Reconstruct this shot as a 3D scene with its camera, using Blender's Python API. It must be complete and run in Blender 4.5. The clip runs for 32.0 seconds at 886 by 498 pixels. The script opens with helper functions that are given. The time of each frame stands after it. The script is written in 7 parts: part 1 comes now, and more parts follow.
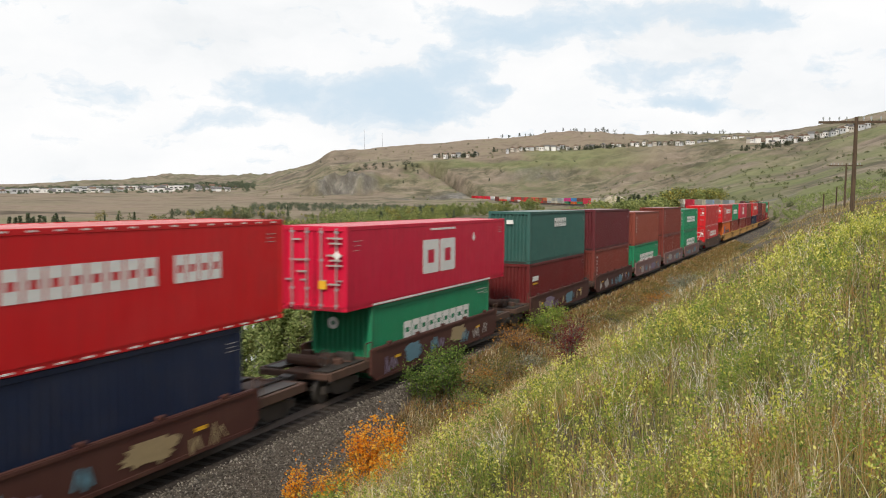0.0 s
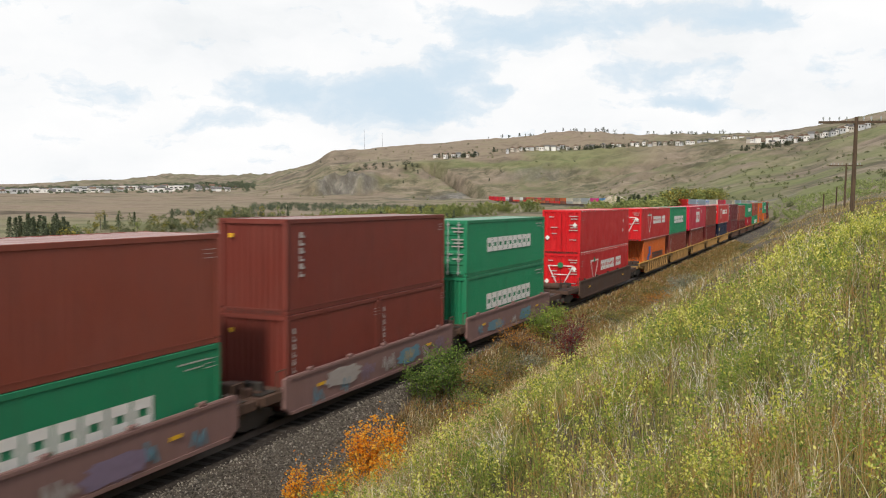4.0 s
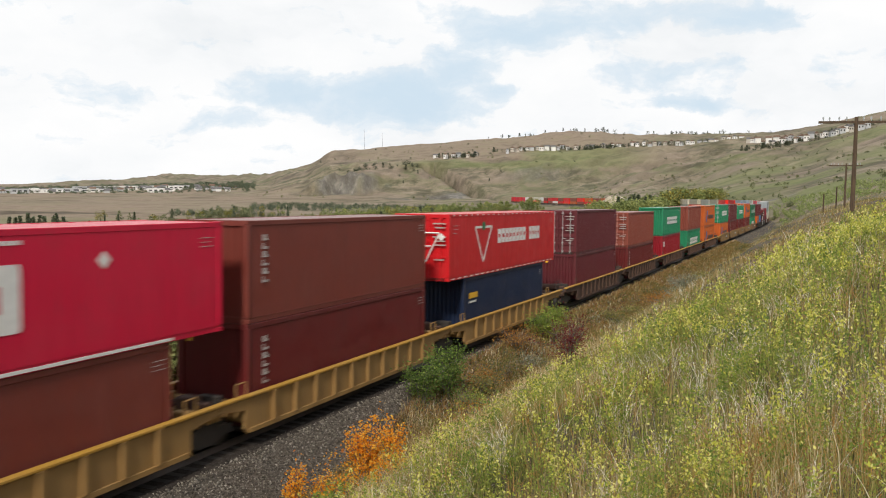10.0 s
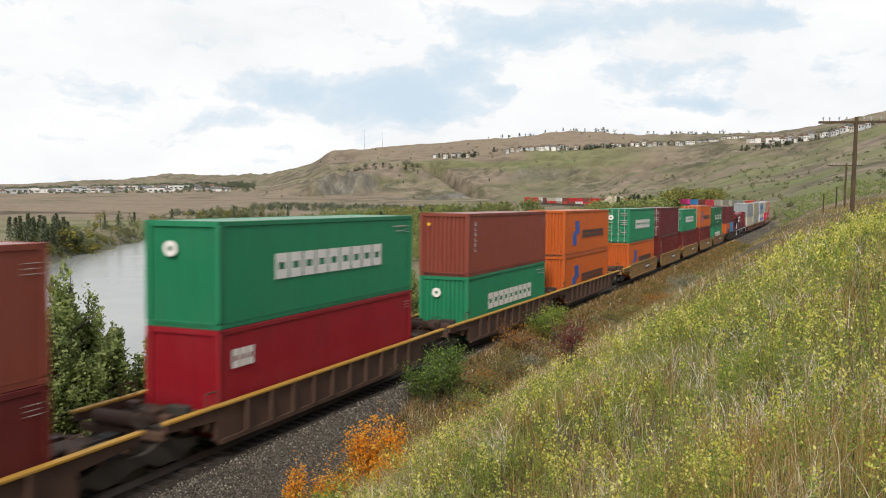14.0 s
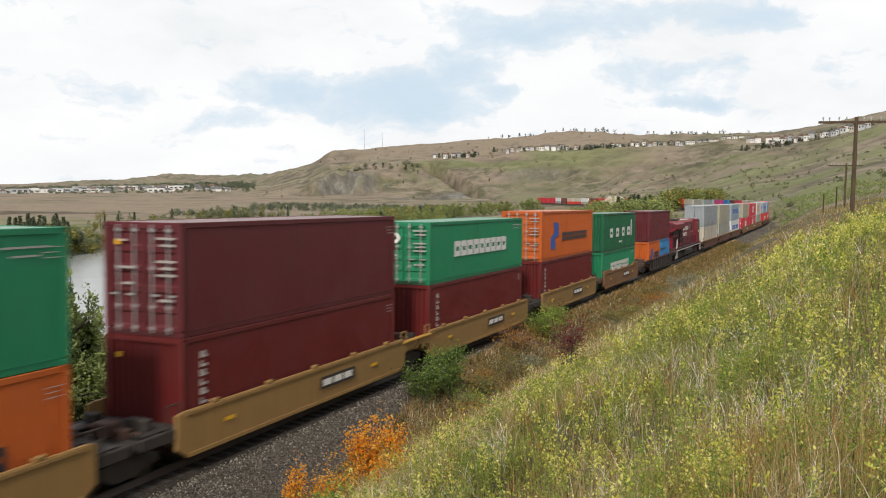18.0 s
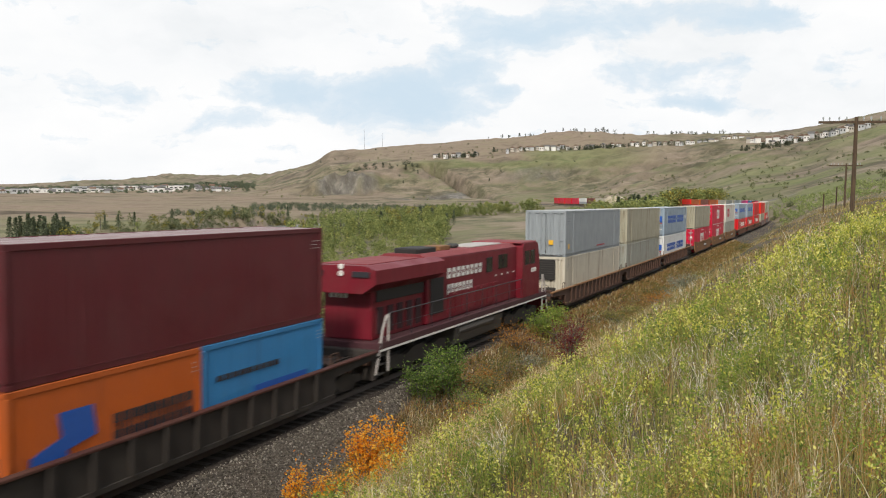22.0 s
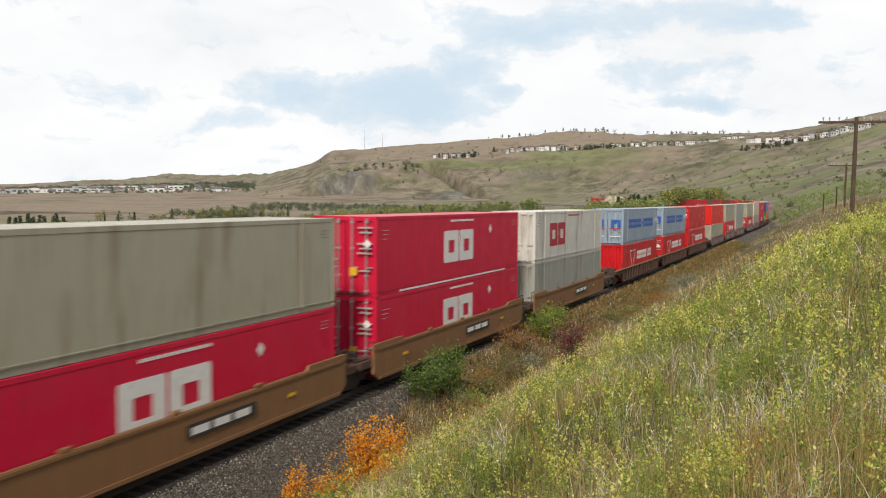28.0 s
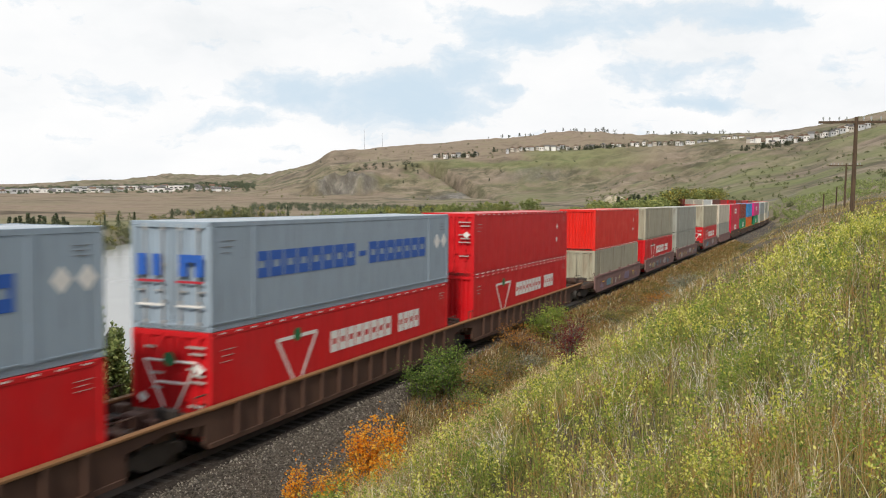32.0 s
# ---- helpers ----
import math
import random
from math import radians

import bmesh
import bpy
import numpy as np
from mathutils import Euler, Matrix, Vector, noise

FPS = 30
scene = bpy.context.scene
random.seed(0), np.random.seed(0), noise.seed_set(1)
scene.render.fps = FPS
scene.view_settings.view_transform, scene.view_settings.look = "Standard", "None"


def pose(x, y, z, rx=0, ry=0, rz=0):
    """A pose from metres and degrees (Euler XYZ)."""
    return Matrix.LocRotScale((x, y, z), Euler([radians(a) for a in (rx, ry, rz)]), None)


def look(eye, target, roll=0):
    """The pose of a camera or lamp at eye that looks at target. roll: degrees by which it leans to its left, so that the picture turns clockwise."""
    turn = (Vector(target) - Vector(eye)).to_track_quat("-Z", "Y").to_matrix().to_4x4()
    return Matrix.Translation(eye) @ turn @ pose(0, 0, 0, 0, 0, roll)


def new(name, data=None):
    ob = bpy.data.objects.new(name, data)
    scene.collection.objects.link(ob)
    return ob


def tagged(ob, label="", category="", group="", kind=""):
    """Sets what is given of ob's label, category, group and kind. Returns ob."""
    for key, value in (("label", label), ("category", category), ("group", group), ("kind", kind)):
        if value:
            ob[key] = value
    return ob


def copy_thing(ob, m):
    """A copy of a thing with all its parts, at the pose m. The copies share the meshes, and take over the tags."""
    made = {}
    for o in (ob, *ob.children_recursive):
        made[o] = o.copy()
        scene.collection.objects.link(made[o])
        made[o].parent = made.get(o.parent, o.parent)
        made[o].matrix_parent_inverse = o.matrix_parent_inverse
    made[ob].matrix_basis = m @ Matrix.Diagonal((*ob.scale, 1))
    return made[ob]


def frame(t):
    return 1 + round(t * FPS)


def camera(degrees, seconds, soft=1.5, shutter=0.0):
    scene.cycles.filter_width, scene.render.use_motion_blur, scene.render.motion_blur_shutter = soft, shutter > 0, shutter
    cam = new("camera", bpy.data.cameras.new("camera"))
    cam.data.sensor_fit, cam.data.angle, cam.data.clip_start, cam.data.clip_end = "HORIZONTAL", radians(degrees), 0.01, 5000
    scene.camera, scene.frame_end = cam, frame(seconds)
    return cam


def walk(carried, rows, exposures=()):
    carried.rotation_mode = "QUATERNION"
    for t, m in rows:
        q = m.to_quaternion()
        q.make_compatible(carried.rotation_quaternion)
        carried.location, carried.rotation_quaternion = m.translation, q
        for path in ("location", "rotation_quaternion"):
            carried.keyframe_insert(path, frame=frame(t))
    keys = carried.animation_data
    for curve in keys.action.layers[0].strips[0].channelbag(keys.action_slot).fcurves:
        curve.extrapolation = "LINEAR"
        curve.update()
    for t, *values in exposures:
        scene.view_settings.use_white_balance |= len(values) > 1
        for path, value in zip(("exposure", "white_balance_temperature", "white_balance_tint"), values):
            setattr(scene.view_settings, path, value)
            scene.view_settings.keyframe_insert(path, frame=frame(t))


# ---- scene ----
cam = camera(53.18, 32.0, soft=1.05, shutter=0.45)
EYE = pose(0, 0, 7.229, 90 - 4.412, 0, 0) @ pose(0, 0, 0, 0, 0, 0.086)
walk(cam, [(0, EYE), (32, EYE)])

# ---------- world, sun, exposure ----------
SUN_DIR = Vector((-0.14, -0.74, 0.655)).normalized()      # towards the sun
scene.view_settings.exposure = 0.0
world = bpy.data.worlds.new("world")
scene.world = world
world.use_nodes = True
wt = world.node_tree
for n in list(wt.nodes):
    wt.nodes.remove(n)
w_out = wt.nodes.new("ShaderNodeOutputWorld")
w_bg = wt.nodes.new("ShaderNodeBackground")
w_sky = wt.nodes.new("ShaderNodeTexSky")
w_sky.sky_type = "NISHITA"
w_sky.sun_disc = False
w_sky.sun_elevation = math.asin(SUN_DIR.z)
w_sky.sun_rotation = math.atan2(SUN_DIR.x, SUN_DIR.y)
w_sky.air_density, w_sky.dust_density = 1.0, 1.5
w_bg.inputs["Strength"].default_value = 0.12
# broken cloud all over the sky
w_tc = wt.nodes.new("ShaderNodeTexCoord")
w_ns = wt.nodes.new("ShaderNodeTexNoise")
w_ns.inputs["Scale"].default_value = 3.0
w_ns.inputs["Detail"].default_value = 5.0
w_rp = wt.nodes.new("ShaderNodeValToRGB")
w_rp.color_ramp.elements[0].position, w_rp.color_ramp.elements[1].position = 0.36, 0.52
w_mx = wt.nodes.new("ShaderNodeMix")
w_mx.data_type = "RGBA"
w_mx.inputs["B"].default_value = (6.2, 6.3, 6.5, 1)
wt.links.new(w_tc.outputs["Generated"], w_ns.inputs["Vector"])
wt.links.new(w_ns.outputs["Fac"], w_rp.inputs["Fac"])
wt.links.new(w_rp.outputs["Color"], w_mx.inputs["Factor"])
wt.links.new(w_sky.outputs["Color"], w_mx.inputs["A"])
wt.links.new(w_mx.outputs["Result"], w_bg.inputs["Color"])
wt.links.new(w_bg.outputs["Background"], w_out.inputs["Surface"])
sun = new("sun", bpy.data.lights.new("sun", "SUN"))
sun.data.energy, sun.data.angle, sun.data.color = 3.3, radians(7.0), (1.0, 0.93, 0.82)
sun.matrix_basis = look(SUN_DIR * 100, (0, 0, 0))


# ---------- materials ----------
class Nodes:
    """A small builder of node materials."""

    def __init__(self, name, rough=0.6, metal=0.0, spec=0.5):
        self.m = bpy.data.materials.new(name)
        self.m.use_nodes = True
        self.t = self.m.node_tree
        self.b = self.t.nodes["Principled BSDF"]
        self.b.inputs["Roughness"].default_value = rough
        self.b.inputs["Metallic"].default_value = metal
        self.b.inputs["Specular IOR Level"].default_value = spec

    def n(self, kind, **kw):
        node = self.t.nodes.new("ShaderNode" + kind)
        for k, v in kw.items():
            node.inputs[k.replace("_", " ")].default_value = v
        return node

    def link(self, a, b):
        self.t.links.new(a, b)

    def coords(self, which="Object", scale=(1, 1, 1)):
        tc, mp = self.n("TexCoord"), self.n("Mapping", Scale=scale)
        self.link(tc.outputs[which], mp.inputs["Vector"])
        return mp.outputs["Vector"]

    def noise(self, vec, scale, detail=4.0, rough=0.55):
        ns = self.n("TexNoise", Scale=scale, Detail=detail, Roughness=rough)
        self.link(vec, ns.inputs["Vector"])
        return ns.outputs["Fac"]

    def ramp(self, fac, stops):
        r = self.n("ValToRGB")
        e = r.color_ramp.elements
        while len(e) < len(stops):
            e.new(0.5)
        for i, (p, c) in enumerate(stops):
            e[i].position, e[i].color = p, c
        self.link(fac, r.inputs["Fac"])
        return r.outputs["Color"]

    def mix(self, fac, a, b, blend="MIX"):
        m = self.n("Mix")
        m.data_type, m.blend_type = "RGBA", blend
        for sock, v in (("Factor", fac), ("A", a), ("B", b)):
            if hasattr(v, "is_output"):
                self.link(v, m.inputs[sock])
            elif sock == "Factor":
                m.inputs[0].default_value = v
            else:
                m.inputs[sock].default_value = v
        return m.outputs["Result"]

    def color(self, c):
        self.link(c, self.b.inputs["Base Color"])
        return self

    def bump(self, h, strength=0.3, dist=0.02):
        b = self.n("Bump", Strength=strength, Distance=dist)
        self.link(h, b.inputs["Height"])
        self.link(b.outputs["Normal"], self.b.inputs["Normal"])
        return self


def grey(v):
    return (v, v, v, 1)


def paint(name, c, rough=0.5, wear=0.35, dust=(0.20, 0.165, 0.135), share=0.22, runs=0.0):
    """Weathered enamel on steel: streaks, dust and faint blotches."""
    k = Nodes(name, rough, spec=0.3)
    v = k.coords()
    blot = k.noise(v, 0.9, 5)
    streak = k.noise(k.coords(scale=(5.0, 5.0, 0.35)), 1.6, 5)
    dull = tuple((1 - share) * x + share * g for x, g in zip(c[:3], dust)) + (1,)
    base = k.mix(k.ramp(blot, [(0.42, grey(0)), (0.8, grey(wear))]), c, dull)
    deep = tuple(0.72 * x for x in c[:3]) + (1,)
    base = k.mix(k.ramp(streak, [(0.5, grey(0)), (0.72, grey(0.55))]), base, deep)
    grime = k.noise(k.coords(scale=(7.0, 7.0, 0.22)), 2.6, 6, 0.65)
    base = k.mix(k.ramp(grime, [(0.56, grey(0)), (0.74, grey(0.5))]), base, (0.055, 0.042, 0.034, 1))
    base = k.mix(k.ramp(k.noise(v, 5.5, 6, 0.7), [(0.66, grey(0)), (0.72, grey(0.55))]), base, (0.10, 0.045, 0.025, 1))
    if runs:
        base = k.mix(k.ramp(k.noise(k.coords(scale=(1.1, 1.1, 0.16)), 1.3, 6, 0.6), [(0.52, grey(0)), (0.70, grey(runs))]), base, (0.15, 0.095, 0.055, 1))
    k.color(base).bump(k.noise(v, 22, 3), 0.12, 0.004)
    k.link(k.ramp(blot, [(0.3, grey(rough - 0.1)), (0.8, grey(rough + 0.2))]), k.b.inputs["Roughness"])
    return k.m


def flat(name, c, rough=0.6, metal=0.0):
    k = Nodes(name, rough, metal)
    v = k.coords()
    k.color(k.mix(k.ramp(k.noise(v, 6, 4), [(0.35, grey(0)), (0.75, grey(0.4))]), c, tuple(0.6 * x for x in c[:3]) + (1,)))
    return k.m


PAINTS = dict(
    red=(0.56, 0.009, 0.014, 1), crimson=(0.56, 0.006, 0.042, 1), scarlet=(0.68, 0.02, 0.012, 1), green=(0.016, 0.195, 0.092, 1),
    orange=(0.46, 0.10, 0.018, 1), brown=(0.165, 0.036, 0.026, 1), dark_red=(0.115, 0.014, 0.014, 1), maroon=(0.105, 0.018, 0.023, 1),
    rust_orange=(0.215, 0.052, 0.034, 1), cherry=(0.25, 0.008, 0.017, 1), teal=(0.035, 0.105, 0.09, 1), navy=(0.009, 0.018, 0.048, 1),
    forest=(0.012, 0.105, 0.048, 1), blue=(0.035, 0.19, 0.42, 1), grey=(0.285, 0.315, 0.335, 1), olive=(0.37, 0.35, 0.265, 1),
    pale_olive=(0.33, 0.34, 0.30, 1), cream=(0.54, 0.50, 0.41, 1), ivory=(0.62, 0.60, 0.54, 1), pale_blue=(0.28, 0.35, 0.42, 1), white=(0.68, 0.69, 0.68, 1),
    magenta=(0.55, 0.02, 0.19, 1))
PAINT = {k: paint(k + "_paint", v, runs=0.55 if k in ("olive", "cream", "pale_olive", "ivory") else 0.0) for k, v in PAINTS.items()}
# paler copies for the roofs, with sun and sky sheen mixed into the colour
LIT_ROOF_PAINT = {k: paint(k + "_sunlit_roof_paint", tuple(0.72 * x + 0.17 for x in v[:3]) + (1,), 0.42, 0.6) for k, v in PAINTS.items()}
M_MARK = flat("white_marking", (0.74, 0.73, 0.70, 1), 0.5)
M_CODE = flat("faded_code_paint", (0.42, 0.39, 0.37, 1), 0.6)
M_CODE_DARK = flat("faded_dark_code", (0.15, 0.15, 0.155, 1), 0.6)
M_MARK_DARK = flat("dark_marking", (0.03, 0.028, 0.035, 1), 0.5)
M_MARK_BLUE = flat("blue_marking", (0.02, 0.10, 0.42, 1), 0.5)
M_MARK_RED = flat("red_marking", (0.42, 0.012, 0.03, 1), 0.5)
M_MARK_GREEN = flat("green_marking", (0.015, 0.16, 0.06, 1), 0.5)
M_MARK_YELLOW = flat("yellow_marking", (0.75, 0.42, 0.02, 1), 0.5)
M_STEEL = flat("dirty_steel", (0.05, 0.045, 0.04, 1), 0.6, 0.3)
M_GALV = flat("galvanised_rod", (0.42, 0.42, 0.42, 1), 0.4, 0.5)
M_WORN_ROD = flat("worn_painted_rod", (0.40, 0.20, 0.17, 1), 0.55, 0.1)
M_DARK = flat("grimy_black", (0.018, 0.016, 0.015, 1), 0.75)
M_GRIME = flat("brown_grime", (0.034, 0.027, 0.022, 1), 0.8)
M_RAIL = flat("worn_rail", (0.07, 0.05, 0.04, 1), 0.6, 0.2)
M_GLASS_DARK = Nodes("cab_glass", 0.08).m
M_GLASS_DARK.node_tree.nodes["Principled BSDF"].inputs["Base Color"].default_value = (0.012, 0.014, 0.016, 1)
CAR_PAINT = dict(
    red_brown=paint("red_brown_car_paint", (0.070, 0.024, 0.019, 1), 0.7, 0.8, (0.17, 0.10, 0.06), 0.3), yellow=paint("yellow_car_paint", (0.285, 0.168, 0.058, 1), 0.7, 0.7, (0.17, 0.10, 0.06), 0.3),
    pink=paint("faded_pink_car_paint", (0.215, 0.125, 0.115, 1), 0.75, 0.8, (0.17, 0.10, 0.06), 0.3), tan=paint("rusty_tan_car_paint", (0.22, 0.112, 0.048, 1), 0.75, 0.75, (0.17, 0.10, 0.06), 0.3),
    rusty=paint("rusted_car_paint", (0.075, 0.040, 0.029, 1), 0.75, 1.0, (0.17, 0.10, 0.06), 0.3),
    dark=paint("sooty_car_paint", (0.030, 0.025, 0.022, 1), 0.8, 0.7),
    brown=paint("rusty_brown_car_paint", (0.075, 0.042, 0.030, 1), 0.75, 0.9, (0.17, 0.10, 0.06), 0.3))
M_CHORD = paint("yellow_chord_paint", (0.42, 0.23, 0.035, 1), 0.6, 1.0)
M_LOCO = paint("locomotive_red_paint", (0.165, 0.009, 0.020, 1), 0.5, 0.5)
M_LOCO_SILL = paint("grimy_sill_paint", (0.062, 0.020, 0.026, 1), 0.75, 0.9)
M_TANK = flat("dusty_tank_paint", (0.075, 0.068, 0.062, 1), 0.6, 0.1)
M_LOCO_SCREEN = flat("maroon_screen", (0.040, 0.010, 0.014, 1), 0.8)
M_LOCO_ROOF = paint("dusty_roof_paint", (0.22, 0.040, 0.046, 1), 0.7, 0.6)


# ---------- track line and lie of the land ----------
PATH_S = np.arange(-60.0, 1400.0, 1.0)
PATH_K = np.interp(PATH_S, [-20, 20, 60, 100, 150, 220, 290, 360, 450, 600, 800, 1100],
                   [0.692, 0.774, -0.221, 0.183, 0.008, 0.072, -1.333, -1.362, -1.703, -1.381, 0.868, -1.084]) / 1000
PATH_TH = np.cumsum(PATH_K) - PATH_K / 2
PATH_TH += 0.37682 - PATH_TH[60]
PATH_X, PATH_Y = np.cumsum(np.sin(PATH_TH)), np.cumsum(np.cos(PATH_TH))
PATH_X += -14.624 - PATH_X[60]
PATH_Y += 5.019 - PATH_Y[60]
PATH_Z = np.interp(PATH_S, [-60, -40, 20, 100, 200, 300, 450, 650, 850, 1100, 1400],
                   [1.6, 1.246, 0, -1.807, -3.702, -5.452, -8.020, -11.356, -14.640, -18.30, -20.5])
PATH_Z = np.convolve(np.pad(PATH_Z, 20, mode="edge"), np.ones(41) / 41, "valid")
RUN_T = np.arange(-2, 34.01, 0.1)
RUN_V = np.interp(RUN_T, [0, 8, 16, 24, 32], [17.188, 18.094, 18.154, 17.625, 18.312])
RUN = np.concatenate([[0], np.cumsum((RUN_V[1:] + RUN_V[:-1]) * 0.05)])
RUN -= np.interp(0, RUN_T, RUN)


def along(s, lat=0.0, up=0.0):
    """The pose on the track at s metres along it: x runs away along the rails, y to the valley side, z up."""
    th, x, y, z = (float(np.interp(s, PATH_S, a)) for a in (PATH_TH, PATH_X, PATH_Y, PATH_Z))
    dz = float(np.interp(s + 3, PATH_S, PATH_Z) - np.interp(s - 3, PATH_S, PATH_Z)) / 6
    m = Matrix.Translation((x, y, z)) @ Matrix.Rotation(math.pi / 2 - th, 4, "Z") @ Matrix.Rotation(-math.atan(dz), 4, "Y")
    return m @ Matrix.Translation((0, -lat, up))


def beside(x, y):
    """Distance from the track's middle (positive on the hill side) and the place along it, for arrays."""
    x, y = np.asarray(x, float).ravel(), np.asarray(y, float).ravel()
    px, py = PATH_X[::4], PATH_Y[::4]
    d, s = np.empty(x.size), np.empty(x.size)
    for i in range(0, x.size, 4000):
        q = (x[i:i + 4000, None] - px) ** 2 + (y[i:i + 4000, None] - py) ** 2
        j = q.argmin(1)
        th = PATH_TH[::4][j]
        dx, dy = x[i:i + 4000] - px[j], y[i:i + 4000] - py[j]
        d[i:i + 4000] = dx * np.cos(th) - dy * np.sin(th)
        s[i:i + 4000] = PATH_S[::4][j] + dx * np.sin(th) + dy * np.cos(th)
        far = q.min(1) > d[i:i + 4000] ** 2 + 30
        d[i:i + 4000] = np.where(far, np.sign(d[i:i + 4000]) * np.sqrt(q.min(1)), d[i:i + 4000])
    return d, s


def smooth(a, b, v):
    t = np.clip((v - a) / (b - a), 0, 1)
    return t * t * (3 - 2 * t)


def waves(x, y, size, seed):
    """Smooth rolling relief between about -1 and 1."""
    r = np.random.RandomState(seed)
    out = np.zeros_like(x, dtype=float)
    for i in range(7):
        a, f, p = r.uniform(0, 6.28), r.uniform(0.6, 1.9) / size, r.uniform(0, 6.28)
        out += np.sin(6.28 * f * (x * np.cos(a) + y * np.sin(a)) + p + 1.3 * np.sin(6.28 * f * 0.6 * (y * np.cos(a) - x * np.sin(a))))
    return out / 3.6


# valley and hills: heights by bearing (degrees from north) and distance
LAND_B = np.array([-60, -30, -12, -9, -7, -1, 7, 15, 20, 27, 60])
LAND_R = np.array([0, 250, 420, 700, 1020, 1180, 1400, 1900, 2600, 5200])
LAND_Z = np.array([
    [-12, -17, -16, -14, -14, -14, -14, -14, -14, -16],
    [-12, -17, -16, -14, -14, -14, -14, -13, -12, -16],
    [-12, -18, -17, -16, -15, -14, -13, 1, 23, 0],
    [-12, -18, -17, -17, -16, -14, 2, 32, 38, 10],
    [-12, -18, -18, -17, -17, -12, 24, 70, 60, 30],
    [-12, -17, -18, -18, -19, -16, 40, 86, 80, 60],
    [-10, -14, -15, -16, -17, -6, 50, 108, 100, 80],
    [-5, -9, -10, -6, 8, 28, 60, 103, 95, 80],
    [2, 0, -2, 7, 30, 45, 70, 105, 98, 80],
    [5, 6, 10, 26, 60, 75, 108, 130, 120, 100],
    [6, 14, 26, 50, 95, 105, 130, 140, 130, 110]], float)
RIVER_X, RIVER_Y, RIVER_HALF = [-52, -62, -92, -103, -106, -96, -40, 60, 120], [-60, 150, 250, 330, 430, 520, 620, 700, 1400], 34.0
WATER_Z = -22.0


def land(x, y):
    """Height of the ground."""
    x, y = np.asarray(x, float), np.asarray(y, float)
    shape = x.shape
    x, y = x.ravel(), y.ravel()
    r = np.hypot(x, y)
    bear = np.degrees(np.arctan2(x, y))
    bear = np.where(np.abs(bear) > 120, np.where(bear > 0, 60, 60), np.clip(bear, -60, 60))
    i = np.clip(np.searchsorted(LAND_B, bear) - 1, 0, len(LAND_B) - 2)
    j = np.clip(np.searchsorted(LAND_R, r) - 1, 0, len(LAND_R) - 2)
    u = np.clip((bear - LAND_B[i]) / (LAND_B[i + 1] - LAND_B[i]), 0, 1)
    v = np.clip((r - LAND_R[j]) / (LAND_R[j + 1] - LAND_R[j]), 0, 1)
    u, v = u * u * (3 - 2 * u) * 0.6 + u * 0.4, v * v * (3 - 2 * v) * 0.5 + v * 0.5
    z = (LAND_Z[i, j] * (1 - u) + LAND_Z[i + 1, j] * u) * (1 - v) + (LAND_Z[i, j + 1] * (1 - u) + LAND_Z[i + 1, j + 1] * u) * v
    hill = smooth(-12, 10, z) * smooth(600, 1100, r)
    hill = hill * (1 - 0.65 * np.exp(-((bear - 1.5) / 2.6) ** 2) * (1 - smooth(1380, 1440, r)))
    hill = hill * (1 - 0.75 * smooth(1380, 1440, r) * (1 - smooth(1560, 1640, r)) - 0.7 * smooth(17.5, 19, bear) * smooth(1080, 1130, r) * (1 - smooth(1340, 1380, r)))
    z = z + hill * (5.0 * waves(x, y, 420, 3) + 9.0 * (1 - 0.8 * smooth(18, 55, z)) * (0.45 - np.abs(waves(x, y, 260, 5))) + 4.5 * (1 - 0.8 * smooth(14, 40, z) * (bear < 3)) * (0.45 - np.abs(waves(x, y, 110, 7))) + (1 - smooth(50, 80, z)) * (2.6 * (0.4 - np.abs(waves(x, y, 62, 8))) + 1.4 * waves(x, y, 38, 9))) + smooth(60, 300, r) * 0.5 * waves(x, y, 40, 11)
    # steep cut faces above the valley floor
    for cx, cy, half, lo, hi, rise in ((-140, 1240, 52, 1236, 1256, 30), (14, 1170, 60, 1150, 1195, 7), (130, 1250, 60, 1240, 1275, 12)):
        m = np.exp(-(((x - cx) / half) ** 4)) * (np.abs(y - cy) < 400)
        z = z + rise * m * (smooth(lo, hi, y + 11 * waves(x, 0 * y, 52, 15)) - smooth(lo - 90, hi + 130, y))
    # gullies down the cut faces
    z = z - 7 * np.exp(-(((x + 138) / 62) ** 4)) * smooth(1238, 1252, y) * (1 - smooth(1252, 1300, y)) * np.clip(waves(x, 0 * y, 24, 17), 0, 1)
    # river bed
    rx = np.interp(y, RIVER_Y, RIVER_X)
    cut = 1 - smooth(RIVER_HALF, RIVER_HALF + 16, np.abs(x - rx) + 4 * waves(x, y, 60, 21))
    cut = cut * smooth(-200, -60, y + 0 * x) * (1 - smooth(640, 760, y))
    z = z * (1 - cut) + (WATER_Z - 2.5) * cut
    # railway bank
    d, s = beside(x, y)
    zt = np.interp(s, PATH_S, PATH_Z)
    rough = 0.22 * waves(x, y, 7, 31) + 0.35 * waves(x, y, 19, 33)
    bank = np.interp(d, [-45, -25, -12, -5.2, -4.4, -3.6, -1.9, 0, 1.9, 3.4, 4.2, 5.2, 8, 12, 15.5, 20, 30, 50],
                     [-14, -9, -4.2, -1.25, -1.15, -1.02, -0.28, -0.24, -0.28, -1.0, -1.05, -0.85, 0.85, 3.3, 5.05, 6.5, 8.2, 10])
    bank = bank + rough * smooth(4.5, 7, np.abs(d))
    near = np.where(d > 0, 1 - smooth(22, 46, d), 1 - smooth(12, 45, -d))
    hold = 1 - smooth(330, 700, s)                      # far along, only a low bed
